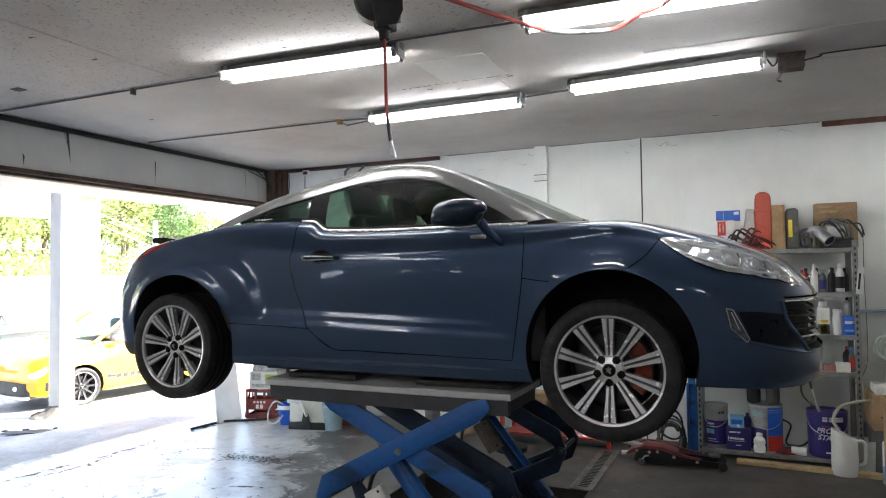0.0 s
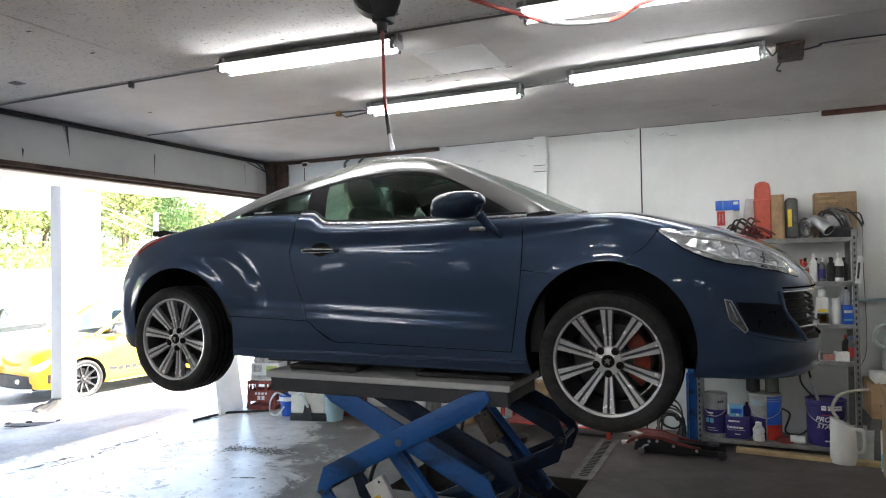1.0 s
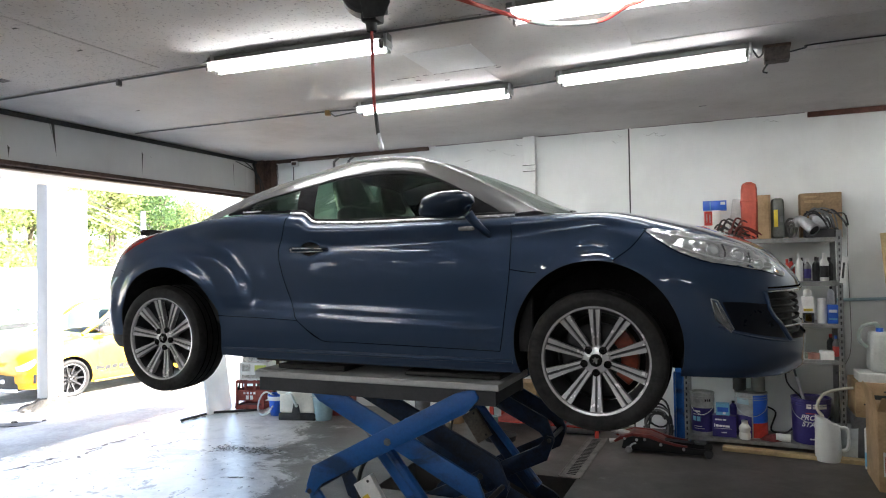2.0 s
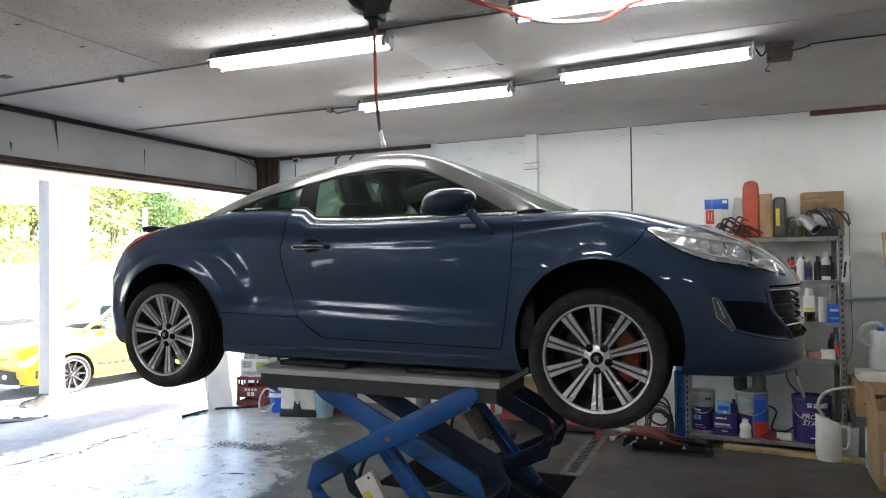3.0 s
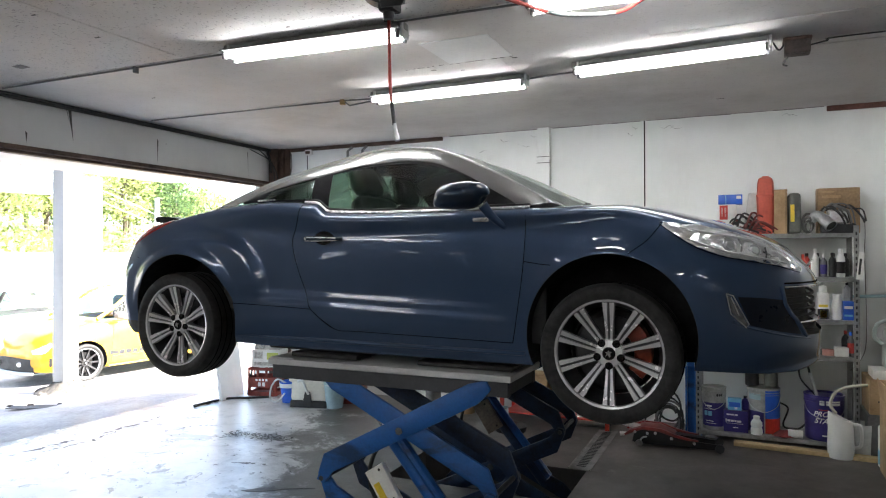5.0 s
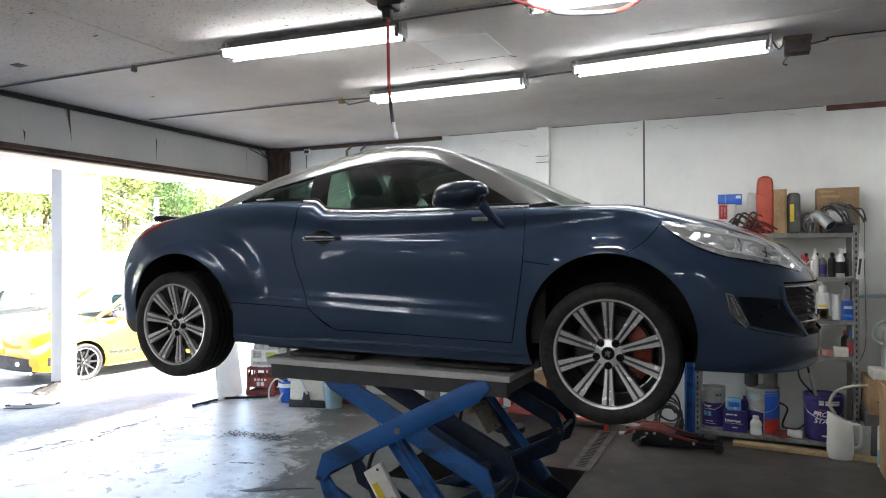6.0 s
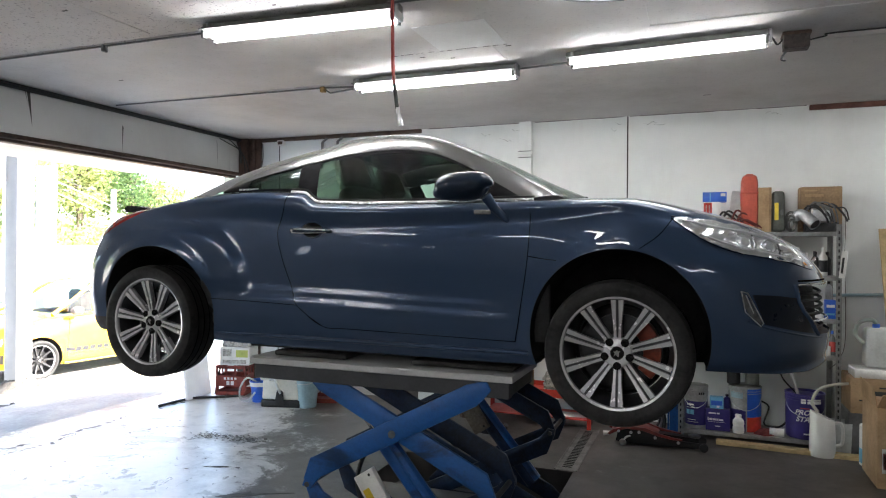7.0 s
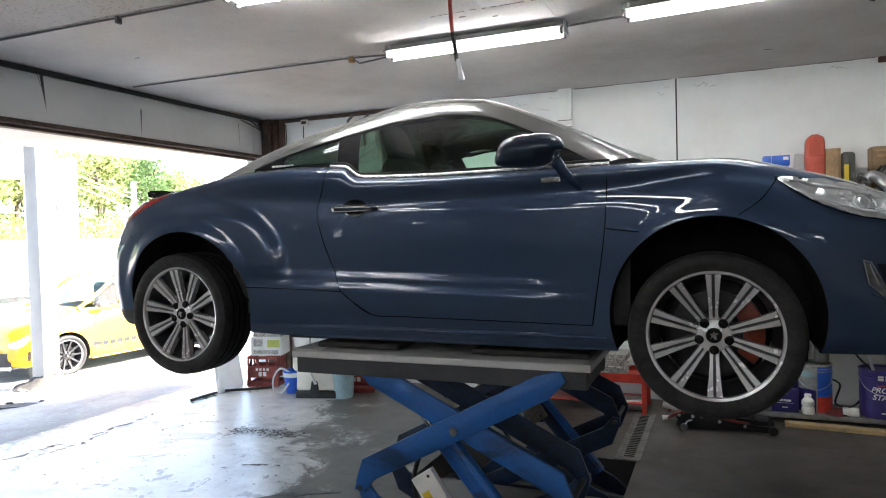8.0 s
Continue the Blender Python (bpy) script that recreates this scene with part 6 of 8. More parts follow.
for side in (-1, 1):
    def Y(a, b):
        """Distances inward from the lift's outer face, turned into y."""
        lo, hi = YC - 0.885 + a, YC - 0.885 + b
        return (lo, hi) if side < 0 else (2 * YC - hi, 2 * YC - lo)
    y0, y1 = Y(-0.005, 0.50)
    part("deck", join(box(-2.46, -1.0, y0, y1, 1.012, 1.045, 0.004), box(-2.46, -2.30, y0 + 0.02, y1 - 0.02, 1.046, 1.05)), M_LIFTGREY, lift, "scuffed grey steel deck")
    fy0, fy1 = Y(0.012, 0.48)
    part("deck_frame", join(box(-2.44, -1.02, fy0, fy0 + 0.05, 0.935, 1.0115, 0.003), box(-2.44, -1.02, fy1 - 0.05, fy1, 0.935, 1.0115, 0.003), box(-2.44, -2.40, fy0 + 0.051, fy1 - 0.051, 0.945, 1.002), box(-1.06, -1.02, fy0 + 0.051, fy1 - 0.051, 0.945, 1.002)), M_LIFTDARK, lift)
    a, b = Y(0.08, 0.40)
    part("rubber_pad", box(-2.36, -1.92, a, b, 1.051, 1.078, 0.005), M_RUBBER, lift)
    part("rubber_pad", box(-1.55, -1.02, a, b, 1.051, 1.075, 0.005), M_RUBBER, lift)
    part("rubber_block", box(-2.30, -2.02, a + 0.05, b - 0.1, 1.079, 1.112, 0.006), M_RUBBER, lift)
    part("rubber_block", box(-1.30, -1.04, a + 0.05, b - 0.1, 1.076, 1.112, 0.006), M_RUBBER, lift)
    for inn in (0.0, 0.36):
        o0, o1 = Y(0.0 + inn, 0.022 + inn)
        p0, p1 = Y(0.026 + inn, 0.048 + inn)
        if inn:
            o0, o1, p0, p1 = p0, p1, o0, o1
        # only the near outer arms keep plain blue, the rest have shade in theirs
        mm = M_LIFT if side < 0 and inn == 0 else M_LIFTSHADE
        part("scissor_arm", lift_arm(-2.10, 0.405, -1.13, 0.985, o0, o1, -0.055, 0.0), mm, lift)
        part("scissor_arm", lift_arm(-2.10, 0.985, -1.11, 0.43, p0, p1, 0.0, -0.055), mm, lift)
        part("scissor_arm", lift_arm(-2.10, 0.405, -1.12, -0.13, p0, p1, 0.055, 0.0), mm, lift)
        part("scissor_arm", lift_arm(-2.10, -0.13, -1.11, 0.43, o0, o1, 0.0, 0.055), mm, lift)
    for x, z in ((-1.615, 0.715), (-1.61, 0.135)):
        part("pivot_shaft", tube([(x, Y(0, 0.42)[0] - 0.0, z), (x, Y(0, 0.42)[1], z)], 0.022, 14), M_LIFTDARK, lift)
        yb = YC + side * (0.885 + 0.006)
        part("pivot_bolt", join(tube([(x, yb, z), (x, yb - side * 0.02, z)], 0.02, 6), tube([(x, yb + side * 0.004, z), (x, yb, z)], 0.012, 10)), M_STEEL, lift)
    for x, z in ((-2.10, 0.405), (-1.11, 0.43)):
        part("joint_shaft", tube([(x, Y(-0.003, 0.42)[0], z), (x, Y(-0.003, 0.42)[1], z)], 0.014, 12), M_LIFTDARK, lift)
    yc = sum(Y(0.17, 0.25)) / 2
    part("hydraulic_cylinder", tube([(-1.80, yc, 0.66), (-1.27, yc, 0.02)], 0.045, 16), M_LIFT if side < 0 else M_LIFTSHADE, lift, "blue hydraulic cylinder")
    part("piston_rod", tube([(-1.92, yc, 0.80), (-1.80, yc, 0.66)], 0.022, 12), M_CHROME, lift)
    part("cylinder_strap", tube([(-1.70, yc - 0.07, 0.66), (-1.22, yc - 0.07, 0.08)], 0.028, 8), M_LIFT, lift)
    ly = yc - 0.105 if side < 0 else yc + 0.105
    # the far plate is coloured dim for the shade under the car
    plate = part("valve_plate", slab([(-0.06, -0.11), (0.06, -0.11), (0.06, 0.11), (-0.06, 0.11)], -0.018, 0.018, 0.004, pose(-1.755 if side < 0 else -1.655, yc - 0.12, 0.385 if side < 0 else 0.47, 0, -33, 0)), M_PAPER if side < 0 else pm("shaded_beige_plate", (0.16, 0.13, 0.10), 0.6, 0, 0.3, 8, 0.2, grime=0.2), lift, "cream cover plate with a yellow warning strip" if side < 0 else "beige cover plate with the far side's shade in its colour")
    m = pose(-1.755 if side < 0 else -1.655, yc - 0.12, 0.385 if side < 0 else 0.47, 0, -33, 0)
    if side < 0:
        part("warning_strip", box(-0.045, -0.005, -0.0205, -0.0185, -0.09, 0.03, 0, m=m), M_YELLOWP, plate)
    for zz in (-0.085, 0.085):
        part("screw", lathe([(0, 0.003), (0.006, 0.003), (0.008, 0)], 10, m @ pose(0.03, -0.019, zz, 90)), M_MATT, plate)
    part("hose", tube([(-1.78, yc, 0.62), (-1.88, yc - 0.02, 0.5), (-1.9, yc, 0.3), (-1.7, yc, 0.05), (-1.4, yc + 0.05, -0.15)], 0.012, 8, 6), M_CABLE, lift)
    b0, b1 = Y(-0.02, 0.44)
    part("base_frame", join(box(-2.38, -1.08, b0, b0 + 0.06, -0.238, -0.17, 0.004), box(-2.38, -1.08, b1 - 0.06, b1, -0.238, -0.17, 0.004), box(-2.38, -2.28, b0 + 0.061, b1 - 0.061, -0.238, -0.17, 0.004)), M_LIFTDARK, lift)

# ---- shelf unit on the back wall ----
SX0, SX1, SY0, SY1 = -0.365, 0.875, 6.36, 6.78
LEVELS = [0.08, 0.785, 1.085, 1.435, 1.80]
shelf = thing("steel_shelf_unit", (0, 0, 0), "grey slotted-angle steel shelf unit packed with workshop goods", "shelf")
for z in LEVELS:
    part("shelf_board", join(box(SX0, SX1, SY0, SY1, z - 0.004, z, 0.001), box(SX0, SX1, SY0, SY0 + 0.004, z - 0.035, z - 0.0042, 0.001), box(SX0, SX1, SY1 - 0.004, SY1, z - 0.035, z - 0.0042, 0.001)), M_SHELF, shelf)
for x, sx in ((SX0, 1), (SX1, -1)):
    for y, sy in ((SY0, -1), (SY1, 1)):
        yy = y - 0.004 if sy < 0 else y + 0.001
        x0, x1 = (x - 0.003, x + 0.037) if sx > 0 else (x - 0.037, x + 0.003)
        top = 1.86
        bars = [box(x0, x1, yy, yy + 0.003, 0.0, top), box(x0 if sx > 0 else x1 - 0.003, x0 + 0.003 if sx > 0 else x1, yy - 0.0, yy + sy * -0.036 + 0.0 if sy > 0 else yy + 0.036, 0.0, top)]
        post = part("upright", join(*bars), M_SHELF, shelf, smooth=0)
        if sy < 0:
            for k in range(36):
                part("slot_hole", box((x0 + x1) / 2 - 0.006, (x0 + x1) / 2 + 0.006, yy - 0.0015, yy - 0.0002, 0.03 + 0.05 * k, 0.055 + 0.05 * k), M_MATT, post, smooth=0)


def bottle(x, y, z, r, h, body, label="plastic bottle on the shelf", cap=None, band=None, neck=0.38, name="bottle", cat="bottle"):
    t = thing(name, (x, y, z), label, cat, "bottles on the shelf")
    part("body", lathe([(0, 0.001), (r * 0.9, 0.001), (r, 0.008), (r, h * 0.62), (r * 0.93, h * 0.70), (r * neck, h * 0.82), (r * neck, h * 0.88)], 20), body, t)
    part("cap", lathe([(r * neck * 1.12, h * 0.86), (r * neck * 1.15, h * 0.99), (r * neck * 0.9, h), (0, h)], 14), cap or M_GREYP, t)
    if band:
        part("label", lathe([(r * 1.012, h * 0.14), (r * 1.012, h * 0.55)], 20, cap=False), band, t)
    return t


def carton(x, y, z, sx, sy, sz, material, label, cat="box", turn=0.0, prints=(), tape=None, name="carton"):
    t = thing(name, (x, y, z), label, cat, "", turn)
    part("body", box(-sx / 2, sx / 2, -sy / 2, sy / 2, 0.001, sz, min(sx, sy, sz) * 0.03, 2), material, t)
    if tape:
        part("tape", join(box(-sx / 2 - 0.001, sx / 2 + 0.001, -0.025, 0.025, sz - 0.0005, sz + 0.001), box(-sx * 0.5 - 0.0012, -sx * 0.5 - 0.0002, -0.025, 0.025, sz * 0.7, sz)), tape, t, smooth=0)
    for x0, x1, z0, z1, mm in prints:
        part("print", box(x0 * sx - sx / 2, x1 * sx - sx / 2, -sy / 2 - 0.0014, -sy / 2 - 0.0003, z0 * sz, z1 * sz), mm, t, smooth=0)
    return t


S = LEVELS[4]
carton(-0.105, 6.52, S, 0.145, 0.14, 0.265, M_PAPER, "white and red printed box on the top shelf", prints=((0.06, 0.52, 0.5, 0.97, M_LABELR), (0.16, 0.24, 0.6, 0.9, M_LABELW), (0.34, 0.42, 0.6, 0.9, M_LABELW), (0.06, 0.52, 0.2, 0.36, M_LABELR)))
carton(-0.082, 6.52, S + 0.266, 0.195, 0.15, 0.085, M_BLUEP, "bright blue flat box lying on another box", prints=((0.75, 0.95, 0.55, 0.85, M_LABELW), (0.3, 0.33, 0.0, 1.0, M_CYAN)))
sb = thing("document_case", (0.065, 6.55, S), "pale grey flat case leaning on the shelf", "case")
part("body", box(-0.05, 0.05, -0.02, 0.02, 0.001, 0.37, 0.012, 2, 0.9, pose(0, 0, 0.0, -6, 7, 0)), M_MILK, sb)
rc = thing("tool_case", (0.197, 6.50, S), "orange-red plastic case standing upright on the shelf", "case")
part("body", loft([[(s * w + 0.0, t * d, z) for s, t in ((-1, -0.8), (-0.8, -1), (0.8, -1), (1, -0.8), (1, 0.8), (0.8, 1), (-0.8, 1), (-1, 0.8))] for z, w, d in ((0.001, .052, .085), (0.012, .060, .095), (0.28, .068, .105), (0.33, .070, .105), (0.345, .066, .1), (0.44, .063, .095), (0.475, .055, .085), (0.49, .04, .065))]), M_ORANGE, rc, smooth=35)
part("ridge", box(-0.072, 0.072, -0.108, 0.108, 0.325, 0.34, 0.004), M_ORANGE, rc)
part("handle", box(-0.026, 0.030, -0.03, 0.03, 0.486, 0.503, 0.006, 2), M_ORANGE, rc)
carton(0.312, 6.48, S, 0.10, 0.2, 0.375, M_CARD, "tall tan cardboard box on the top shelf", prints=((0.82, 0.98, 0.0, 1.0, M_CARDDARK),))
gc = thing("drill_case", (0.418, 6.50, S), "dark grey plastic tool case with a yellow label", "case")
part("body", box(-0.052, 0.052, -0.11, 0.11, 0.001, 0.345, 0.026, 3, 0.9), M_DKGREEN, gc)
part("label", box(-0.032, -0.002, -0.1125, -0.106, 0.10, 0.245, 0), M_YELLOWP, gc, smooth=0)
part("latch", box(0.012, 0.036, -0.118, -0.106, 0.14, 0.19, 0.004), M_GREYP, gc)
cb = thing("cable_bundle", (0.08, 6.43, S), "tangle of red and black jump cables on the shelf", "cable")
random.seed(4)
for k in range(24):
    x, h = random.uniform(-0.15, 0.07), random.uniform(0.04, 0.19)
    part("cable", tube([(x - 0.06, random.uniform(-.05, .05), 0.012), (x, random.uniform(-.06, .05), h), (x + 0.1, random.uniform(-.06, .05), h * 0.6), (x + 0.17, random.uniform(-.05, .05), 0.012)], 0.0085, 6, 6), pm("dark_red_cable", (0.13, 0.018, 0.015), 0.5) if k % 2 else M_CABLE, cb)
dh = thing("duct_hose", (0.575, 6.45, S), "coiled silver flexible exhaust duct on the shelf", "hose")
hp = smooth_path([(-0.02, 0.03, 0.115), (0.0, 0.0, 0.150), (0.03, -0.03, 0.140), (0.065, -0.07, 0.105), (0.105, -0.11, 0.060)], 14)
rad = [0.034 + 0.014 * k / len(hp) + (0.0025 if k % 2 else 0.0) for k in range(len(hp))]
part("duct", tube(hp, rad, 22), M_GALV, dh, smooth=50)
dd = (hp[-1] - hp[-2]).normalized()
part("opening", tube([hp[-1] + dd * 0.0006, hp[-1] + dd * 0.0014], 0.042, 22), M_MATT, dh)
part("collar", lathe([(0.051, -0.012), (0.053, -0.006), (0.053, 0.004), (0.046, 0.006), (0.046, -0.012)], 22, Matrix.Translation(hp[-1]) @ dd.to_track_quat("Z", "Y").to_matrix().to_4x4(), cap=False), M_GALV, dh)
for k, rr in enumerate((0.045, 0.062, 0.078)):
    part("coil", tube([(-0.055 + 0.55 * rr * math.cos(a), -0.03 + 0.03 * k + 0.012 * math.sin(3 * a + k), 0.012 + rr + rr * math.sin(a)) for a in [2 * math.pi * q / 26 for q in range(27)]], [0.010 + 0.0015 * (q % 2) for q in range(27)], 8), M_STEEL, dh)
carton(0.755, 6.64, S, 0.31, 0.2, 0.385, M_CARDDARK, "brown cardboard box behind metal parts on the shelf", prints=((0.1, 0.55, 0.78, 0.84, M_CARD), (0.1, 0.4, 0.9, 0.93, M_CARD)), tape=M_CARD)
mb = thing("metal_housing", (0.745, 6.46, S), "bare metal housing with dark pipes on the shelf", "car part")
part("body", box(-0.085, 0.075, -0.055, 0.045, 0.075, 0.195, 0.012, 2), M_STEEL, mb)
part("face_plate", box(-0.07, 0.06, -0.062, -0.0555, 0.09, 0.18, 0.004), M_GALV, mb)
part("tray", box(-0.13, 0.12, -0.065, 0.065, 0.001, 0.072, 0.006), M_MATT, mb)
rj = random.Random(17)
for k in range(9):
    x0 = rj.uniform(-0.13, 0.02)
    part("pipe", tube([(x0, rj.uniform(-0.06, 0.03), rj.uniform(0.15, 0.24)), (x0 + 0.07, -0.05 + rj.uniform(-0.02, 0.05), rj.uniform(0.19, 0.26)), (x0 + 0.14, -0.06, rj.uniform(0.12, 0.22)), (x0 + 0.17, -0.06 + rj.uniform(-0.01, 0.03), rj.uniform(0.03, 0.10))], rj.choice((0.006, 0.008, 0.011)), 7, 6), M_MATT if k % 3 else M_GREYP, mb)
ol = thing("oil_can", (0.845, 6.42, S), "small black can at the shelf end", "can")
part("body", lathe([(0, 0.001), (0.03, 0.001), (0.032, 0.05), (0.015, 0.065), (0.012, 0.08), (0, 0.08)], 16), M_MATT, ol)

S = LEVELS[3]
for x, r, h, mm, cap, bd in ((0.40, .03, .17, M_REDP, M_MATT, None), (0.48, .028, .19, M_REDP, M_REDP, M_LABELW), (0.572, .028, .235, M_WHITEP, M_WHITEP, None), (0.632, .028, .19, M_GREYP, M_WHITEP, M_PURPLE), (0.695, .027, .205, M_MATT, M_MATT, None), (0.757, .033, .235, M_WHITEP, M_WHITEP, M_MATT), (0.30, .03, .18, M_MATT, M_REDP, None), (0.13, .03, .2, M_WHITEP, M_BLUEP, M_LABELR), (0.05, .03, .19, M_GREYP, M_MATT, None), (-0.08, .033, .2, M_PURPLE, M_WHITEP, None), (-0.2, .03, .2, M_REDP, M_MATT, M_LABELW)):
    bottle(x, 6.45, S, r, h, mm, "spray can or bottle of workshop fluid on the shelf", cap, bd)
for x, mm in ((0.52, M_REDP), (0.60, M_MATT), (0.72, M_GREYP), (0.81, M_MATT)):
    bottle(x, 6.60, S, 0.03, 0.2, mm, "bottle standing behind others on the shelf", M_MATT, None)
tg = thing("price_tag", (0.885, 6.35, 1.53), "white printed strip hung on the shelf upright", "tag")
part("sheet", box(-0.022, 0.022, -0.004, 0.0, -0.11, 0.11, 0.001, m=pose(0.0, -0.006, 0, 0, 6, 0)), M_PAPER, tg)
part("print", box(-0.012, 0.004, -0.0055, -0.0042, -0.07, 0.06, m=pose(0.0, -0.006, 0, 0, 6, 0)), M_LABELD, tg, smooth=0)
S = LEVELS[2]
carton(0.625, 6.43, S, 0.085, 0.07, 0.22, M_PAPER, "white and yellow fluid bottle box", prints=((0.0, 1.0, 0.02, 0.4, M_LABELD), (0.25, 0.8, 0.08, 0.34, M_YELLOWP), (0.1, 0.9, 0.46, 0.56, M_YELLOWP)), name="fluid_box")
bottle(0.625, 6.43, S + 0.221, 0.03, 0.08, M_WHITEP, "white bottle neck above the box", M_WHITEP)
bottle(0.726, 6.43, S, 0.035, 0.21, M_WHITEP, "white plastic bottle on the shelf", M_WHITEP, None, 0.8)
carton(0.805, 6.43, S, 0.075, 0.08, 0.155, M_BLUEP, "dark blue printed box on the shelf", prints=((0.1, 0.9, 0.6, 0.75, M_LABELW), (0.1, 0.9, 0.2, 0.3, M_CYAN)), name="small_box")
for x in (0.38, 0.28, 0.15, 0.0, -0.15):
    bottle(x, 6.5, S, 0.035, 0.2, M_GREYP if x > 0.1 else M_REDP, "dusty bottle on the shelf", M_MATT)
bottle(0.80, 6.45, S + 0.156, 0.025, 0.15, M_GALV, "small metal can on a box", M_MATT)
S = LEVELS[1]
tp = thing("tape_roll", (0.66, 6.44, S), "pinkish roll of masking tape lying on the shelf", "tape roll")
part("roll", lathe([(0.03, 0.001), (0.045, 0.001), (0.045, 0.05), (0.03, 0.05), (0.03, 0.001)], 24, cap=False), pm("pink_tape", (0.45, 0.22, 0.18), 0.6), tp)
carton(0.755, 6.42, S, 0.10, 0.08, 0.075, M_PAPER, "small white box on the shelf", name="small_box")
carton(0.585, 6.48, S, 0.12, 0.1, 0.05, M_GREYP, "dark small parts tray on the shelf", "tray", name="parts_tray")
bottle(0.825, 6.44, S, 0.025, 0.2, M_GREYP, "slim can on the shelf", M_BLUEP, M_LABELR)
bottle(0.80, 6.55, S, 0.03, 0.2, M_MATT, "dark bottle on the shelf", M_REDP)
for x in (0.4, 0.3, 0.18, 0.05):
    carton(x, 6.5, S, 0.09, 0.12, 0.12 + 0.1 * (x > 0.2), M_CARDDARK if x > 0.2 else M_GREYP, "dusty box on the shelf", name="small_box")
sc = thing("paint_scraper", (0.55, 6.35, S), "pale flat tool hanging at the shelf edge", "tool")
part("blade", slab([(-0.03, -0.02), (-0.022, -0.02), (0.028, 0.33), (0.0, 0.34)], -0.016, -0.012), M_GALV, sc)

S = LEVELS[0]


def pail(x, y, z, r, h, top, low, label, bands=(), lid=None, handle=True, name="pail"):
    t = thing(name, (x, y, z), label, "pail", "pails on the bottom shelf")
    b = part("body", lathe([(0, 0.001), (r * 0.93, 0.001), (r * 0.95, 0.012), (r, h * 0.96), (r * 1.03, h * 0.965), (r * 1.03, h), (r * 0.96, h), (r * 0.95, h - 0.02), (0, h - 0.02)], 32), top, t)
    if low:
        part("print", lathe([(r * 0.957, 0.03), (r * 0.985, h * 0.64)], 32, cap=False), low, t)
    for q in (0.86, 0.91):
        part("rolled_ring", lathe([(r * 0.985, h * q - 0.006), (r * 1.02, h * q), (r * 0.985, h * q + 0.006)], 32, cap=False), top, t)
    if handle:
        part("handle", tube([(-r * 1.02, 0, h * 0.85), (-r * 0.8, -r * 0.75, h * 0.62), (0, -r * 1.12, h * 0.5), (r * 0.8, -r * 0.75, h * 0.62), (r * 1.02, 0, h * 0.85)], 0.003, 6, 6), M_GALV, t)
        for s in (-1, 1):
            part("lug", lathe([(0, 0.012), (0.012, 0.01), (0.014, 0)], 10, Matrix.Translation((s * r * 0.99, 0, h * 0.85)) @ pose(0, s * 90, 0)), M_GALV, t)
    for k, (a0, a1, z0, z1, mm) in enumerate(bands):
        n = 10
        bm = bmesh.new()
        col = []
        for i in range(n + 1):
            a = radians(a0 + (a1 - a0) * i / n) - math.pi / 2
            col.append([bm.verts.new((math.cos(a) * r * q, math.sin(a) * r * q, zz * h)) for zz, q in ((z0, 1.004 if low is None else 1.006), (z1, 1.008))])
        for p, q in zip(col, col[1:]):
            bm.faces.new((p[0], q[0], q[1], p[1]))
        part("print_bar", bm, mm, t)
    return t


M_TIN = pm("dull_tin_plate", (0.33, 0.33, 0.315), 0.45, 0.3, 0.15, 9, 0.1, grime=0.08)
pail(-0.225, 6.50, S, 0.10, 0.37, M_TIN, M_PURPLE, "white metal pail with a purple label", ((-48, -30, 0.33, 0.44, M_CYAN), (-26, -8, 0.33, 0.44, M_CYAN), (-44, -8, 0.545, 0.58, M_LABELW), (-46, 10, 0.485, 0.495, M_LABELW), (-40, 0, 0.20, 0.215, M_LABELW), (-40, 12, 0.15, 0.16, M_LABELW), (14, 22, 0.80, 0.86, M_LABELD), (25, 31, 0.80, 0.86, M_LABELD), (34, 44, 0.80, 0.86, M_LABELD)))
carton(-0.045, 6.45, S, 0.195, 0.11, 0.185, M_PURPLE, "purple square tin of engine cleaner", "tin", prints=((0.12, 0.42, 0.78, 0.85, M_LABELW), (0.45, 0.58, 0.78, 0.85, M_LABELW), (0.08, 0.12, 0.46, 0.62, M_LABELW), (0.15, 0.27, 0.48, 0.58, M_LABELW), (0.29, 0.42, 0.48, 0.57, M_LABELW), (0.44, 0.52, 0.48, 0.57, M_LABELW), (0.54, 0.72, 0.47, 0.56, M_LABELW), (0.10, 0.80, 0.40, 0.415, M_LABELW), (0.38, 0.60, 0.20, 0.24, M_LABELW)), name="fluid_tin")
carton(-0.055, 6.45, S + 0.186, 0.11, 0.08, 0.10, M_CYAN, "light blue box lying on the tin", prints=((0.1, 0.9, 0.3, 0.7, M_BLUEP), (0.5, 0.7, 0.1, 0.3, M_LABELW)), name="small_box")
bottle(0.03, 6.48, S + 0.186, 0.03, 0.12, M_PURPLE, "purple bottle on the tin", M_MATT)
pail(0.175, 6.53, S, 0.13, 0.39, M_TIN, None, "white pail with a blue and red panel", ((5, 85, 0.0 + 0.35, 0.97, M_BLUEP), (5, 85, 0.03, 0.35, M_REDP), (-70, 0, 0.03, 0.5, M_PURPLE), (-60, -10, 0.75, 0.88, M_PALEBLUE)))
for dx, hh in ((-0.09, 0.19), (0.06, 0.2)):
    bottle(0.175 + dx, 6.56, S + 0.391, 0.055, hh, M_DKGREEN if dx > 0 else M_MATT, "grey-green spray bottle standing on the pail lid", M_MATT, None, 0.3, "spray_bottle")
wbt = thing("round_bottle", (0.118, 6.40, S), "small white ribbed plastic bottle", "bottle")
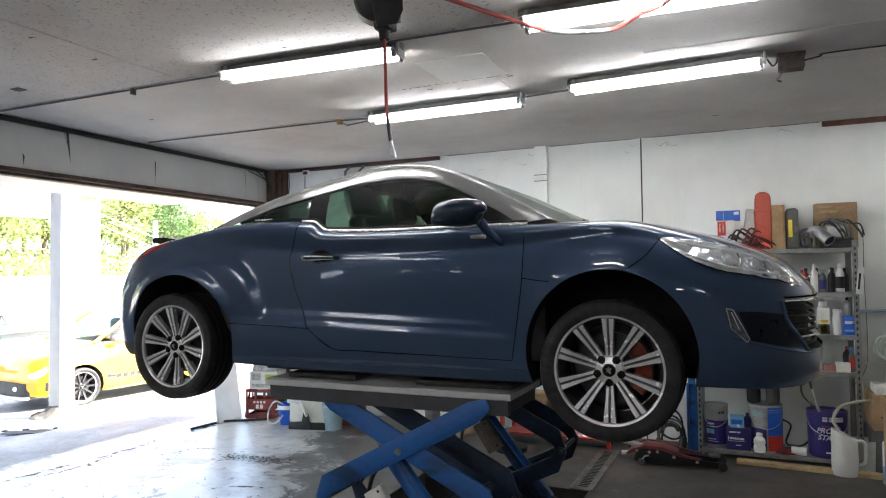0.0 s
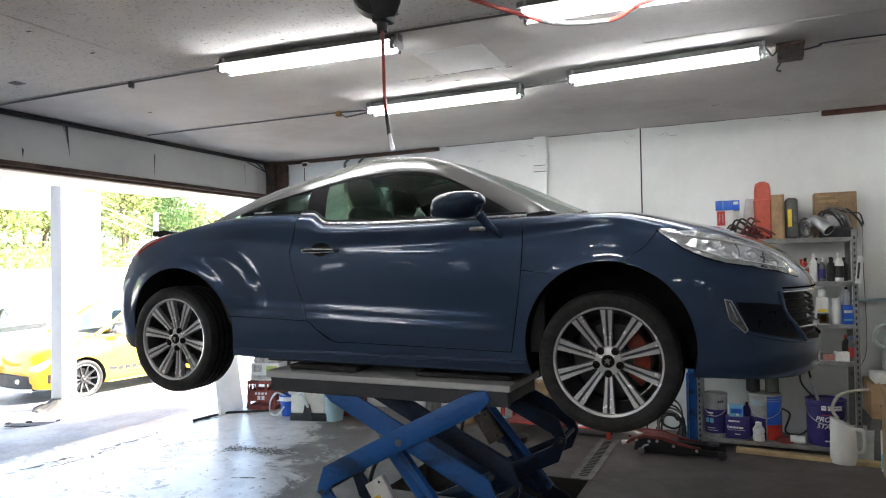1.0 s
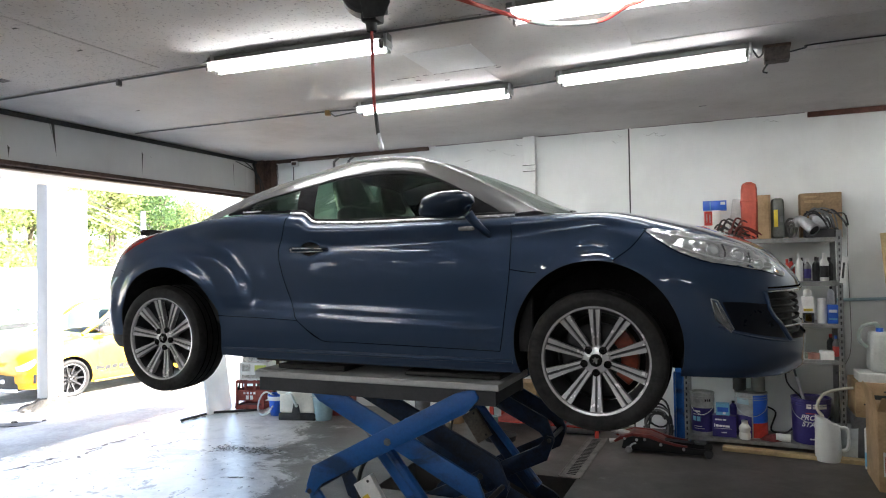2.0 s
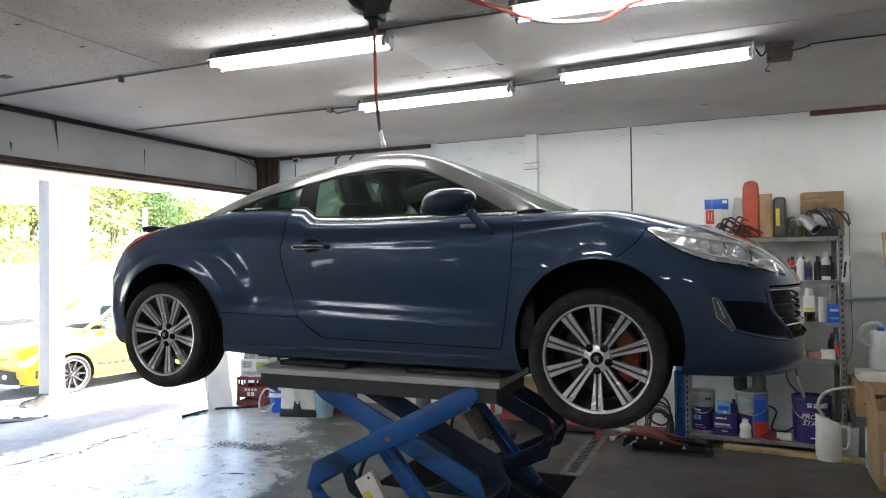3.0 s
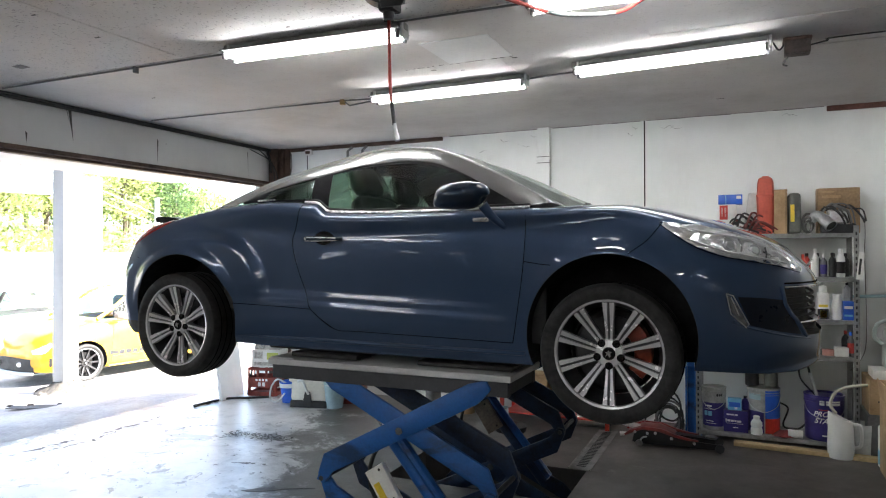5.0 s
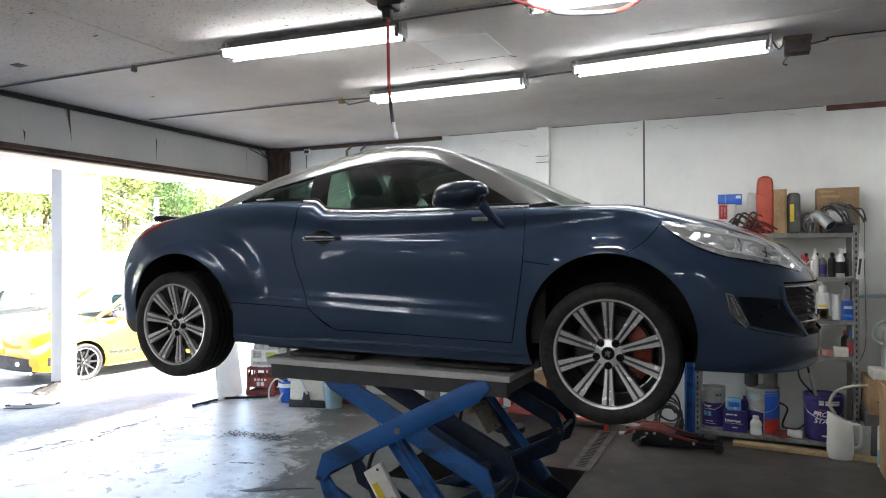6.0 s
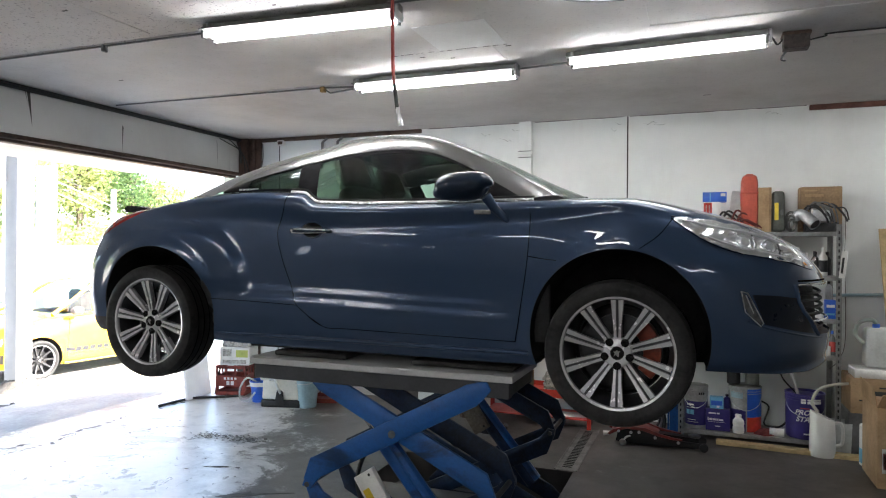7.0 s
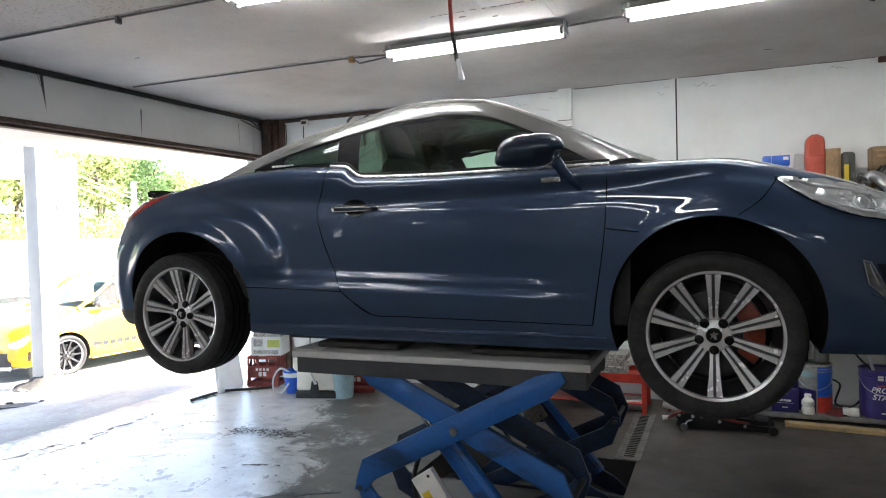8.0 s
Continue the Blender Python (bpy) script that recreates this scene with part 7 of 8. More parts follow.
part("body", lathe([(0, 0.001), (0.043, 0.001), (0.048, 0.02), (0.046, 0.05), (0.04, 0.06), (0.047, 0.075), (0.045, 0.105), (0.03, 0.125), (0.024, 0.13), (0.026, 0.155), (0.02, 0.16), (0, 0.16)], 24), M_WHITEP, wbt)
wr = thing("paper_roll", (0.41, 6.41, S), "small white paper roll lying on the shelf", "roll")
part("roll", tube([(-0.05, 0, 0.034), (0.06, -0.01, 0.034)], 0.033, 18), M_PAPER, wr)
pp = pail(0.635, 6.50, S, 0.15, 0.375, M_PURPLE, M_PURPLE, "purple metal pail with white lettering", ((-18, -4, 0.80, 0.90, M_LABELW), (0, 44, 0.80, 0.90, M_LABELW), (-20, 8, 0.69, 0.705, M_LABELR), (-10, 30, 0.12, 0.15, M_LABELW)))


def lettering(words, r, start, z, size, parent):
    """Slanted letters wrapped round a pail."""
    cu = bpy.data.curves.new("letters", "FONT")
    cu.body, cu.size, cu.shear, cu.offset = words, size, 0.35, 0.0012
    ob = bpy.data.objects.new("letters", cu)
    me = bpy.data.meshes.new_from_object(ob)
    bm = bmesh.new()
    bm.from_mesh(me)
    bpy.data.objects.remove(ob)
    bmesh.ops.subdivide_edges(bm, edges=[e for e in bm.edges if e.calc_length() > 0.01], cuts=2)
    bmesh.ops.triangulate(bm, faces=bm.faces[:])
    for v in bm.verts:
        a = radians(start) - math.pi / 2 + v.co.x / r
        v.co = Vector((math.cos(a) * r, math.sin(a) * r, z + v.co.y))
    return part("lettering", bm, M_LABELW, parent, "white slanted lettering", 0)


lettering("PRO", 0.1525, -36.0, 0.208, 0.058, pp)
lettering("STA", 0.1515, -33.0, 0.152, 0.058, pp)
st = thing("stirring_tool", (0.55, 6.50, S + 0.35), "metal stirring tool with a black hook in the pail", "tool")
part("shaft", tube([(0.03, -0.03, 0.0), (-0.02, 0.0, 0.19)], 0.014, 8), M_GALV, st)
part("hook", tube([(-0.02, 0.0, 0.19), (-0.055, 0, 0.32), (-0.09, 0, 0.31)], 0.009, 8, 5), M_MATT, st)
part("hook", tube([(0.02, -0.03, 0.01), (-0.08, 0, 0.12), (-0.10, 0, 0.21), (-0.07, 0, 0.23)], 0.007, 8, 5), M_MATT, st)
ct = thing("loose_cable", (0.35, 6.60, S), "black cable lying on the bottom shelf", "cable")
part("cable", tube([(-0.05, 0, 0.25), (0.02, 0.0, 0.2), (-0.02, -0.05, 0.06), (0.1, -0.06, 0.05), (0.2, 0, 0.14)], 0.008, 6, 6), M_CABLE, ct)
rt2 = thing("oily_rag", (0.33, 6.46, S), "dark red rag on the bottom shelf", "rag")
bm = lathe([(0, 0.04), (0.05, 0.035), (0.09, 0.012), (0.1, 0.002)], 18)
for v in bm.verts:
    v.co += noise.noise_vector(v.co * 25) * 0.01
    v.co.z = max(v.co.z, 0.001)
part("cloth", bm, pm("dark_red_cloth", (0.16, 0.03, 0.03), 0.9, 0, 0.3, 20, 0.5), rt2)

# ---- floor clutter at the right ----
pk = thing("wooden_plank", (0.46, 6.25, 0), "pale pine plank lying on the floor", "plank", turn=-4.0)
part("plank", box(-0.52, 0.56, -0.045, 0.045, 0.001, 0.035, 0.003), M_WOOD, pk)
jug = thing("oil_jug", (0.725, 6.22, 0.0), "white plastic oil jug with a slanted mouth and handle", "jug")
rings = []
for z, rx, cx in ((0.002, .085, 0), (0.012, .092, 0), (0.10, .095, 0), (0.24, .091, 0), (0.29, .088, -0.004), (0.33, .078, -0.012)):
    rings.append([(cx + rx * math.cos(a), 0.85 * rx * math.sin(a), z + (0.0 if z < 0.3 else -0.45 * (rx * math.cos(a)))) for a in [2 * math.pi * k / 24 for k in range(24)]])
mouth = rings[-1]
for sc_, dz in ((0.93, 0.0), (0.9, -0.03), (0.95, -0.10), (0.9, -0.2)):
    c0 = sum((Vector(q) for q in mouth), Vector()) / len(mouth)
    rings.append([(c0.x + (q[0] - c0.x) * sc_, q[1] * sc_, q[2] + dz) for q in mouth])
part("body", loft(rings), M_WHITEP, jug, smooth=50)
part("handle", tube([(0.075, 0, 0.27), (0.13, 0, 0.27), (0.145, 0, 0.2), (0.135, 0, 0.11), (0.088, 0, 0.09)], 0.013, 10, 6), M_WHITEP, jug)
part("spout_hose", tube([(-0.03, 0.0, 0.35), (-0.07, 0.02, 0.42), (-0.02, 0.05, 0.52), (0.1, 0.1, 0.56), (0.24, 0.14, 0.575)], 0.0125, 10, 8), pm("yellowed_clear_hose", (0.42, 0.40, 0.34), 0.4), jug, "milky flexible spout")
jug2 = thing("oil_jug", (0.88, 6.36, 0.0), "translucent plastic measuring jug", "jug")
part("body", lathe([(0, 0.002), (0.085, 0.002), (0.092, 0.02), (0.098, 0.26), (0.102, 0.262), (0.096, 0.262), (0.09, 0.03), (0, 0.03)], 26), M_MILK, jug2)
part("handle", tube([(0.09, -0.02, 0.22), (0.15, -0.03, 0.21), (0.14, -0.03, 0.08), (0.09, -0.02, 0.07)], 0.011, 8, 6), M_MILK, jug2)
bc = thing("paint_tin", (1.06, 6.10, 0.0), "blue and white tin with dark lettering", "tin")
part("body", lathe([(0, 0.001), (0.10, 0.001), (0.10, 0.30), (0.095, 0.305), (0, 0.305)], 28), M_PAPER, bc)
part("band", lathe([(0.1012, 0.02), (0.1012, 0.13)], 28, cap=False), M_CYAN, bc)
part("print", box(-0.05, 0.06, -0.1035, -0.099, 0.17, 0.21), M_LABELD, bc)
carton(1.20, 6.50, 0.0, 0.56, 0.42, 0.35, M_GREYP, "dark crate beneath the cartons", "crate", name="plastic_crate")
carton(1.22, 6.48, 0.351, 0.58, 0.40, 0.28, M_CARD, "brown cardboard carton with dark printing", prints=((0.22, 0.72, 0.50, 0.66, M_LABELD), (0.34, 0.55, 0.74, 0.78, M_LABELD), (0.1, 0.3, 0.36, 0.40, M_LABELD)), tape=M_CARDDARK)
carton(1.13, 6.42, 0.632, 0.34, 0.26, 0.07, M_PAPER, "white flat box on the carton", name="flat_box")
jc = thing("water_canister", (1.20, 6.46, 0.703), "milky white plastic canister with a hose", "canister")
part("body", box(-0.15, 0.15, -0.1, 0.1, 0.001, 0.32, 0.03, 3, 0.93), M_MILK, jc)
part("cap", lathe([(0.026, 0.318), (0.028, 0.35), (0.0, 0.352)], 16, pose(-0.06, 0, 0)), M_BLUEP, jc)
part("hose", tube([(-0.06, 0, 0.35), (-0.1, -0.03, 0.385), (-0.19, -0.06, 0.36), (-0.215, -0.06, 0.26), (-0.16, -0.08, 0.2)], 0.016, 10, 8), pm("grey_green_hose", (0.33, 0.38, 0.35), 0.5), jc)
cc = carton(1.26, 5.74, 0.0, 0.62, 0.46, 0.56, M_CARD, "large brown cardboard carton on the floor", turn=0.0, prints=((0.05, 0.11, 0.2, 0.5, M_PAPER), (0.15, 0.21, 0.12, 0.38, M_PAPER), (0.22, 0.3, 0.62, 0.82, M_PAPER), (0.22, 0.3, 0.35, 0.6, M_YELLOWP), (0.06, 0.10, 0.25, 0.45, M_LABELR)))
part("flap", loft([[(-0.31, -0.23, 0.56), (0.31, -0.23, 0.56), (0.31, -0.225, 0.565), (-0.31, -0.225, 0.565)], [(-0.29, -0.30, 0.66), (0.31, -0.30, 0.66), (0.31, -0.295, 0.665), (-0.29, -0.295, 0.665)]]), M_CARD, cc)
part("flap", loft([[(-0.31, -0.23, 0.56), (-0.31, 0.23, 0.56), (-0.305, 0.23, 0.565), (-0.305, -0.23, 0.565)], [(-0.33, -0.2, 0.70), (-0.33, 0.2, 0.70), (-0.325, 0.2, 0.70), (-0.325, -0.2, 0.70)]]), M_CARD, cc)
lb = thing("leaning_boards", (1.42, 6.5, 0), "pale boards leaning against the wall", "boards")
for k, (x0, x1, h, mm) in enumerate(((-0.12, 0.3, 1.85, M_WOOD), (0.02, 0.5, 2.2, M_POST), (-0.03, 0.2, 2.05, M_WOODDARK))):
    part("board", box(x0, x1, 0.03 * k, 0.03 * k + 0.02, 0.002, h, 0.002, m=pose(0, 0, 0, -6, -3 + k, 0)), mm, lb)
wpipe = thing("wall_pipe", (0, BACK - 0.03, 0), "pale blue-grey pipe fixed along the wall", "pipe")
part("pipe", tube([(0.86, 0, 1.255), (2.6, 0, 1.33)], 0.014, 8), M_PALEBLUE, wpipe)
part("cable", tube([(0.98, 0.01, 2.0), (0.985, 0.015, 1.8), (0.98, 0.01, 1.6), (0.99, 0.015, 0.9), (0.94, 0, 0.7), (0.86, -0.05, 0.62)], 0.0025, 6, 6), M_CABLE, wpipe)

# trolley jack
jk = thing("trolley_jack", (-0.50, 6.06, 0), "dark red and black low-profile trolley jack on the floor", "jack", turn=3.0)
M_JACK = pm("dark_red_enamel", (0.16, 0.020, 0.015), 0.38, 0, 0.25, 9, 0.15, grime=0.15)
M_JACKBLACK = pm("greasy_black_enamel", (0.006, 0.006, 0.0065), 0.4, 0, 0.3, 12, 0.2, spec=0.3)
for y in (-0.11, 0.11):
    part("side_plate", slab([(-0.36, 0.035), (-0.34, 0.115), (-0.27, 0.140), (-0.14, 0.132), (-0.02, 0.098), (0.10, 0.078), (0.33, 0.066), (0.37, 0.050), (0.36, 0.020), (-0.30, 0.022)], y - 0.007, y + 0.007, 0.002), M_JACKBLACK, jk)
    part("red_flank", slab([(-0.43, 0.088), (-0.38, 0.128), (-0.27, 0.166), (-0.12, 0.160), (-0.01, 0.120), (0.10, 0.096), (0.17, 0.088), (0.17, 0.080), (0.09, 0.080), (-0.02, 0.100), (-0.14, 0.134), (-0.27, 0.142), (-0.36, 0.108), (-0.41, 0.082)], y - 0.012, y + 0.012, 0.002), M_JACK, jk)
    part("front_wheel", lathe([(0.012, -0.02), (0.034, -0.018), (0.036, 0.0), (0.034, 0.018), (0.012, 0.02)], 20, pose(0.335, y, 0.036, 90)), M_MATT, jk)
    part("castor", lathe([(0.008, -0.014), (0.027, -0.012), (0.029, 0.0), (0.027, 0.012), (0.008, 0.014)], 18, pose(-0.30, y - 0.025 if y < 0 else y + 0.025, 0.030, 90)), M_STEEL, jk)
    part("castor_fork", tube([(-0.30, y * 1.22, 0.030), (-0.275, y * 1.22, 0.075), (-0.24, y * 1.1, 0.085)], 0.007, 8, 4), M_GALV, jk)
    for bx_, bz_ in ((-0.335, 0.118), (-0.235, 0.112), (-0.17, 0.118), (-0.04, 0.085), (0.14, 0.060)):
        part("bolt", lathe([(0, 0.009), (0.010, 0.008), (0.013, 0.0)], 10, Matrix.Translation((bx_, y - 0.0075 if y < 0 else y + 0.0075, bz_)) @ pose(0, 0, 0, 90 if y < 0 else -90)), M_GALV, jk)
part("lift_arm", loft([[(-0.2, -0.05, 0.06), (-0.2, 0.05, 0.06), (-0.2, 0.05, 0.12), (-0.2, -0.05, 0.12)], [(0.30, -0.035, 0.05), (0.30, 0.035, 0.05), (0.30, 0.035, 0.085), (0.30, -0.035, 0.085)]]), M_JACKBLACK, jk)
part("cover", slab([(-0.40, 0.10), (-0.35, 0.128), (-0.27, 0.158), (-0.13, 0.152), (-0.02, 0.112), (0.0, 0.098), (-0.14, 0.12), (-0.27, 0.128)], -0.096, 0.096, 0.003), M_JACK, jk)
part("saddle", lathe([(0, 0.088), (0.045, 0.088), (0.05, 0.104), (0.03, 0.107), (0, 0.103)], 20, pose(0.27, 0, 0)), M_STEEL, jk)
part("handle_socket", tube([(-0.30, 0, 0.13), (-0.46, 0, 0.165)], 0.024, 14), M_GALV, jk)
part("grease_tip", lathe([(0.0, 0.0), (0.020, 0.0), (0.014, 0.05), (0.006, 0.07), (0, 0.07)], 12, pose(-0.46, -0.10, 0.085, 0, 80, 0)), M_PAPER, jk)
part("pump_body", box(-0.34, -0.14, -0.045, 0.045, 0.04, 0.12, 0.012, 2), M_JACKBLACK, jk)
js = thing("blue_stand", (-0.415, 6.44, 0), "blue steel press stand beside the shelf", "stand")
part("column", join(box(-0.045, -0.03, -0.04, 0.04, 0.01, 0.62, 0.003), box(0.03, 0.045, -0.04, 0.04, 0.01, 0.62, 0.003), box(-0.029, 0.029, 0.025, 0.039, 0.01, 0.62, 0.003)), M_LIFT, js)
part("foot", box(-0.09, 0.09, -0.12, 0.12, 0.001, 0.012, 0.003), M_LIFT, js)
part("head", box(-0.03, 0.03, -0.03, 0.02, 0.62, 0.67, 0.006), M_LIFT, js)
hb = thing("hose_heap", (-0.60, 6.45, 0), "heap of black hoses and cables on the floor", "hose")
random.seed(9)
for k in range(9):
    r, zc = random.uniform(0.07, 0.13), random.uniform(0.1, 0.24)
    ph = random.uniform(0, 6)
    part("loop", tube([(r * math.cos(a + ph), 0.05 * math.sin(2 * a + k) + 0.02 * k - 0.1, max(0.012, zc + r * 1.3 * math.sin(a + ph))) for a in [5.6 * q / 20 for q in range(21)]], 0.009, 6), M_CABLE if k % 4 else M_GREYP, hb)

# red tool trolley with newspapers behind the lift
tt = thing("tool_trolley", (-1.72, 6.47, 0), "low red steel tool trolley loaded with newspapers", "trolley")
part("tray", join(box(-0.45, 0.62, -0.2, 0.2, 0.29, 0.30, 0.002), box(-0.45, 0.62, -0.203, -0.193, 0.27, 0.345, 0.003), box(-0.45, 0.62, 0.193, 0.203, 0.27, 0.345, 0.003), box(-0.455, -0.445, -0.2, 0.2, 0.27, 0.345, 0.003), box(0.615, 0.625, -0.2, 0.2, 0.27, 0.345, 0.003)), M_REDP, tt)
for x in (-0.43, 0.59):
    for y in (-0.18, 0.18):
        part("leg", box(x - 0.018, x + 0.018, y - 0.018, y + 0.018, 0.001, 0.29, 0.003), M_REDP, tt)
part("lower_shelf", box(-0.41, 0.57, -0.18, 0.18, 0.08, 0.09, 0.002), M_REDP, tt)
ns = thing("newspaper_stack", (-1.42, 6.44, 0.301), "stack of folded newspapers on the red trolley", "newspapers")
random.seed(5)
for k in range(12):
    part("newspaper", box(-0.13, 0.13, -0.15, 0.15, 0.017 * k + 0.0005, 0.017 * k + 0.0155, 0.006, 2, 1.0, pose(random.uniform(-.015, .015), random.uniform(-.015, .015), 0, 0, 0, random.uniform(-6, 6))), M_NEWS, ns)
carton(-1.85, 6.42, 0.301, 0.3, 0.24, 0.17, M_CARDDARK, "small brown box on the red trolley", name="parts_box")
cy = thing("steel_cylinder", (-1.27, 6.40, 0.0), "grey steel cylinder lying on the floor", "cylinder")
part("body", tube([(-0.16, 0, 0.062), (0.12, 0.02, 0.062)], 0.06, 20), M_GALV, cy)
part("collar", tube([(0.12, 0.02, 0.062), (0.15, 0.022, 0.062)], 0.045, 18), M_MATT, cy)
for x, y, r, h, mm, lab in ((-2.32, 6.35, 0.07, 0.22, M_WOODDARK, "brown rusty tin on the floor"), (-2.6, 6.45, 0.09, 0.2, M_CARDDARK, "brown pot on the floor"), (-2.95, 6.4, 0.08, 0.24, M_GREYP, "grey tin on the floor"), (-2.12, 6.2, 0.06, 0.15, M_PALEBLUE, "pale blue tub on the floor")):
    t = thing("old_tin", (x, y, 0), lab, "tin")
    part("body", lathe([(0, 0.001), (r, 0.001), (r * 1.02, h), (r * 0.95, h), (r * 0.93, h * 0.9), (0, h * 0.9)], 22), mm, t)
    part("rim", lathe([(r * 1.03, h * 0.97), (r * 1.05, h), (r * 0.98, h * 1.01)], 22, cap=False), M_GREYP, t)
tyre = thing("old_brake_drum", (-1.95, 5.95, 0), "dark flat part lying on the floor", "car part")
part("drum", lathe([(0.03, 0.002), (0.14, 0.002), (0.15, 0.05), (0.08, 0.07), (0.03, 0.07)], 28), M_MATT, tyre)

# ---- floor clutter at the left ----


def bottle_crate(x, y, turn, label):
    t = thing("bottle_crate", (x, y, 0), label, "crate", "red crates", turn)
    w, d, h = 0.34, 0.26, 0.33
    def frame_panel(width, m):
        b = [box(-width / 2, width / 2, 0, 0.012, 0.002, 0.05, 0.003), box(-width / 2, width / 2, 0, 0.012, 0.10, 0.22, 0.003), box(-width / 2, width / 2, 0, 0.012, 0.295, h, 0.003)]
        n = 3
        for k in range(n + 1):
            xx = -width / 2 + 0.012 + (width - 0.024) * k / n
            b.append(box(xx - 0.012, xx + 0.012, 0.0005, 0.0115, 0.221, 0.294, 0.002))
        for s in (-1, 1):
            b.append(box(s * (width / 2 - 0.018) - 0.018, s * (width / 2 - 0.018) + 0.018, 0.0005, 0.0115, 0.051, 0.099, 0.002))
        j = join(*b)
        j.transform(m)
        return j
    for width, m in ((w, pose(0, -d / 2, 0)), (w, pose(0, d / 2 - 0.012, 0)), (d - 0.026, pose(-w / 2 + 0.013, 0, 0, 0, 0, 90)), (d - 0.026, pose(w / 2, 0, 0, 0, 0, 90))):
        part("side", frame_panel(width, m), M_CRATE, t)
    part("bottom", box(-w / 2 + 0.013, w / 2 - 0.013, -d / 2 + 0.013, d / 2 - 0.013, 0.01, 0.025), M_CRATE, t)
    for k in range(4):
        part("print", box(-0.075 + k * 0.04, -0.050 + k * 0.04, -d / 2 - 0.0015, -d / 2 - 0.0003, 0.175, 0.20), M_LABELW, t, smooth=0)
    for k in range(2):
        part("print", box(-0.045 + k * 0.05, -0.01 + k * 0.05, -d / 2 - 0.0015, -d / 2 - 0.0003, 0.115, 0.16), M_LABELW, t, smooth=0)
    return t


bottle_crate(-5.08, 6.35, 15.0, "faded red plastic bottle crate with white marks")
bottle_crate(-3.97, 6.40, 18.0, "faded red plastic bottle crate behind the buckets")
carton(-5.05, 6.38, 0.331, 0.34, 0.26, 0.20, M_PAPER, "worn white carton with a green print on a crate", turn=15.0, prints=((0.55, 0.95, 0.45, 0.85, pm("green_print", (0.45, 0.5, 0.12), 0.6)), (0.1, 0.9, 0.1, 0.3, M_NEWS), (0.1, 0.4, 0.5, 0.9, M_NEWS)))
carton(-5.03, 6.39, 0.532, 0.30, 0.24, 0.16, M_NEWS, "grey paper bundle on top of the carton", turn=10.0, name="paper_bundle")
cl_ = thing("cooler_box", (-4.25, 6.08, 0), "cream cooler box with a dark base and a raised handle", "cooler box", turn=14.0)
part("body", box(-0.19, 0.21, -0.13, 0.13, 0.075, 0.34, 0.025, 3, 0.96), pm("cream_plastic", (0.62, 0.60, 0.53), 0.5, 0, 0.08, 6, 0.05), cl_)
part("base", box(-0.195, 0.215, -0.135, 0.135, 0.001, 0.074, 0.01, 2), M_MATT, cl_)
part("lid", box(-0.215, -0.05, -0.135, 0.135, 0.27, 0.40, 0.025, 3), pm("cream_plastic", (0.62, 0.60, 0.53)), cl_)
part("strap", slab([(-0.055, 0.02), (0.06, 0.02), (0.035, 0.17), (-0.02, 0.19)], -0.145, -0.1355, 0.003), M_MATT, cl_)
part("handle", tube([(-0.1, -0.14, 0.28), (-0.04, -0.165, 0.29), (0.0, -0.165, 0.2), (0.02, -0.15, 0.15)], 0.014, 8, 6), M_MILK, cl_)
bk = thing("bucket", (-4.58, 6.12, 0), "blue and white plastic bucket with a hose loop", "bucket")
part("body", lathe([(0, 0.001), (0.075, 0.001), (0.10, 0.22), (0.106, 0.22), (0.106, 0.23), (0.095, 0.23), (0.07, 0.01), (0, 0.01)], 26), M_BLUEP, bk)
part("rim_band", lathe([(0.1035, 0.17), (0.108, 0.215)], 26, cap=False), M_WHITEP, bk)
part("hose", tube([(0.02, -0.05, 0.2), (-0.08, -0.1, 0.26), (-0.17, -0.1, 0.16), (-0.16, -0.12, 0.04), (-0.05, -0.14, 0.03), (0.03, -0.12, 0.12)], 0.010, 8, 8), M_MILK, bk)
bk2 = thing("bucket", (-3.98 + 0.0, 6.20 - 0.1, 0), "pale blue plastic bucket", "bucket")
part("body", lathe([(0, 0.001), (0.095, 0.001), (0.12, 0.30), (0.128, 0.30), (0.128, 0.31), (0.115, 0.31), (0.09, 0.01), (0, 0.01)], 26), M_PALEBLUE, bk2)
part("handle", tube([(-0.125, 0, 0.29), (-0.09, -0.09, 0.26), (0, -0.125, 0.25), (0.09, -0.09, 0.26), (0.125, 0, 0.29)], 0.004, 6, 6), M_GALV, bk2)
# light let through the panel stands in for daylight on its face
bd = thing("loose_board", (-5.33, 6.12, 0), "white panel leaning at the entrance, made translucent to look daylit", "panel")
part("panel", box(-0.018, 0.018, -0.30, 0.14, 0.002, 0.95, 0.004, m=pose(0, 0, 0, 0, -7, 8)), M_SHEET, bd)
rod = thing("iron_rod", (-5.22, 6.2, 0), "thin dark iron rod leaning at the entrance", "rod")
part("rod", tube([(-0.01, 0, 0.01), (0.05, 0.12, 0.75)], 0.009, 8), M_MATT, rod)
mat_ = thing("floor_hose", (-5.0, 6.0, 0), "black hose lying along the door sill", "hose")
part("hose", tube([(0.1, 0.2, 0.014), (-0.1, 0.05, 0.014), (-0.3, -0.1, 0.014), (-0.36, -0.5, 0.014)], 0.013, 8, 6), M_CABLE, mat_)

# ---- outside ----


def ground_z(x):
    return float(np.interp(x, [-60, -14, -9.0, -5.38], [-0.9, -0.5, -0.32, -0.004]))


gm = bmesh.new()
gx = [-400, -60, -30, -20, -16, -14, -12, -10.5, -9.6, -9, -8.4, -7.8, -7.2, -6.6, -6, -5.381]
gy = [-400, -60, -20, -10, -4, 0, 2, 4, 5, 6, 7, 8, 10, 14, 20, 40, 400]
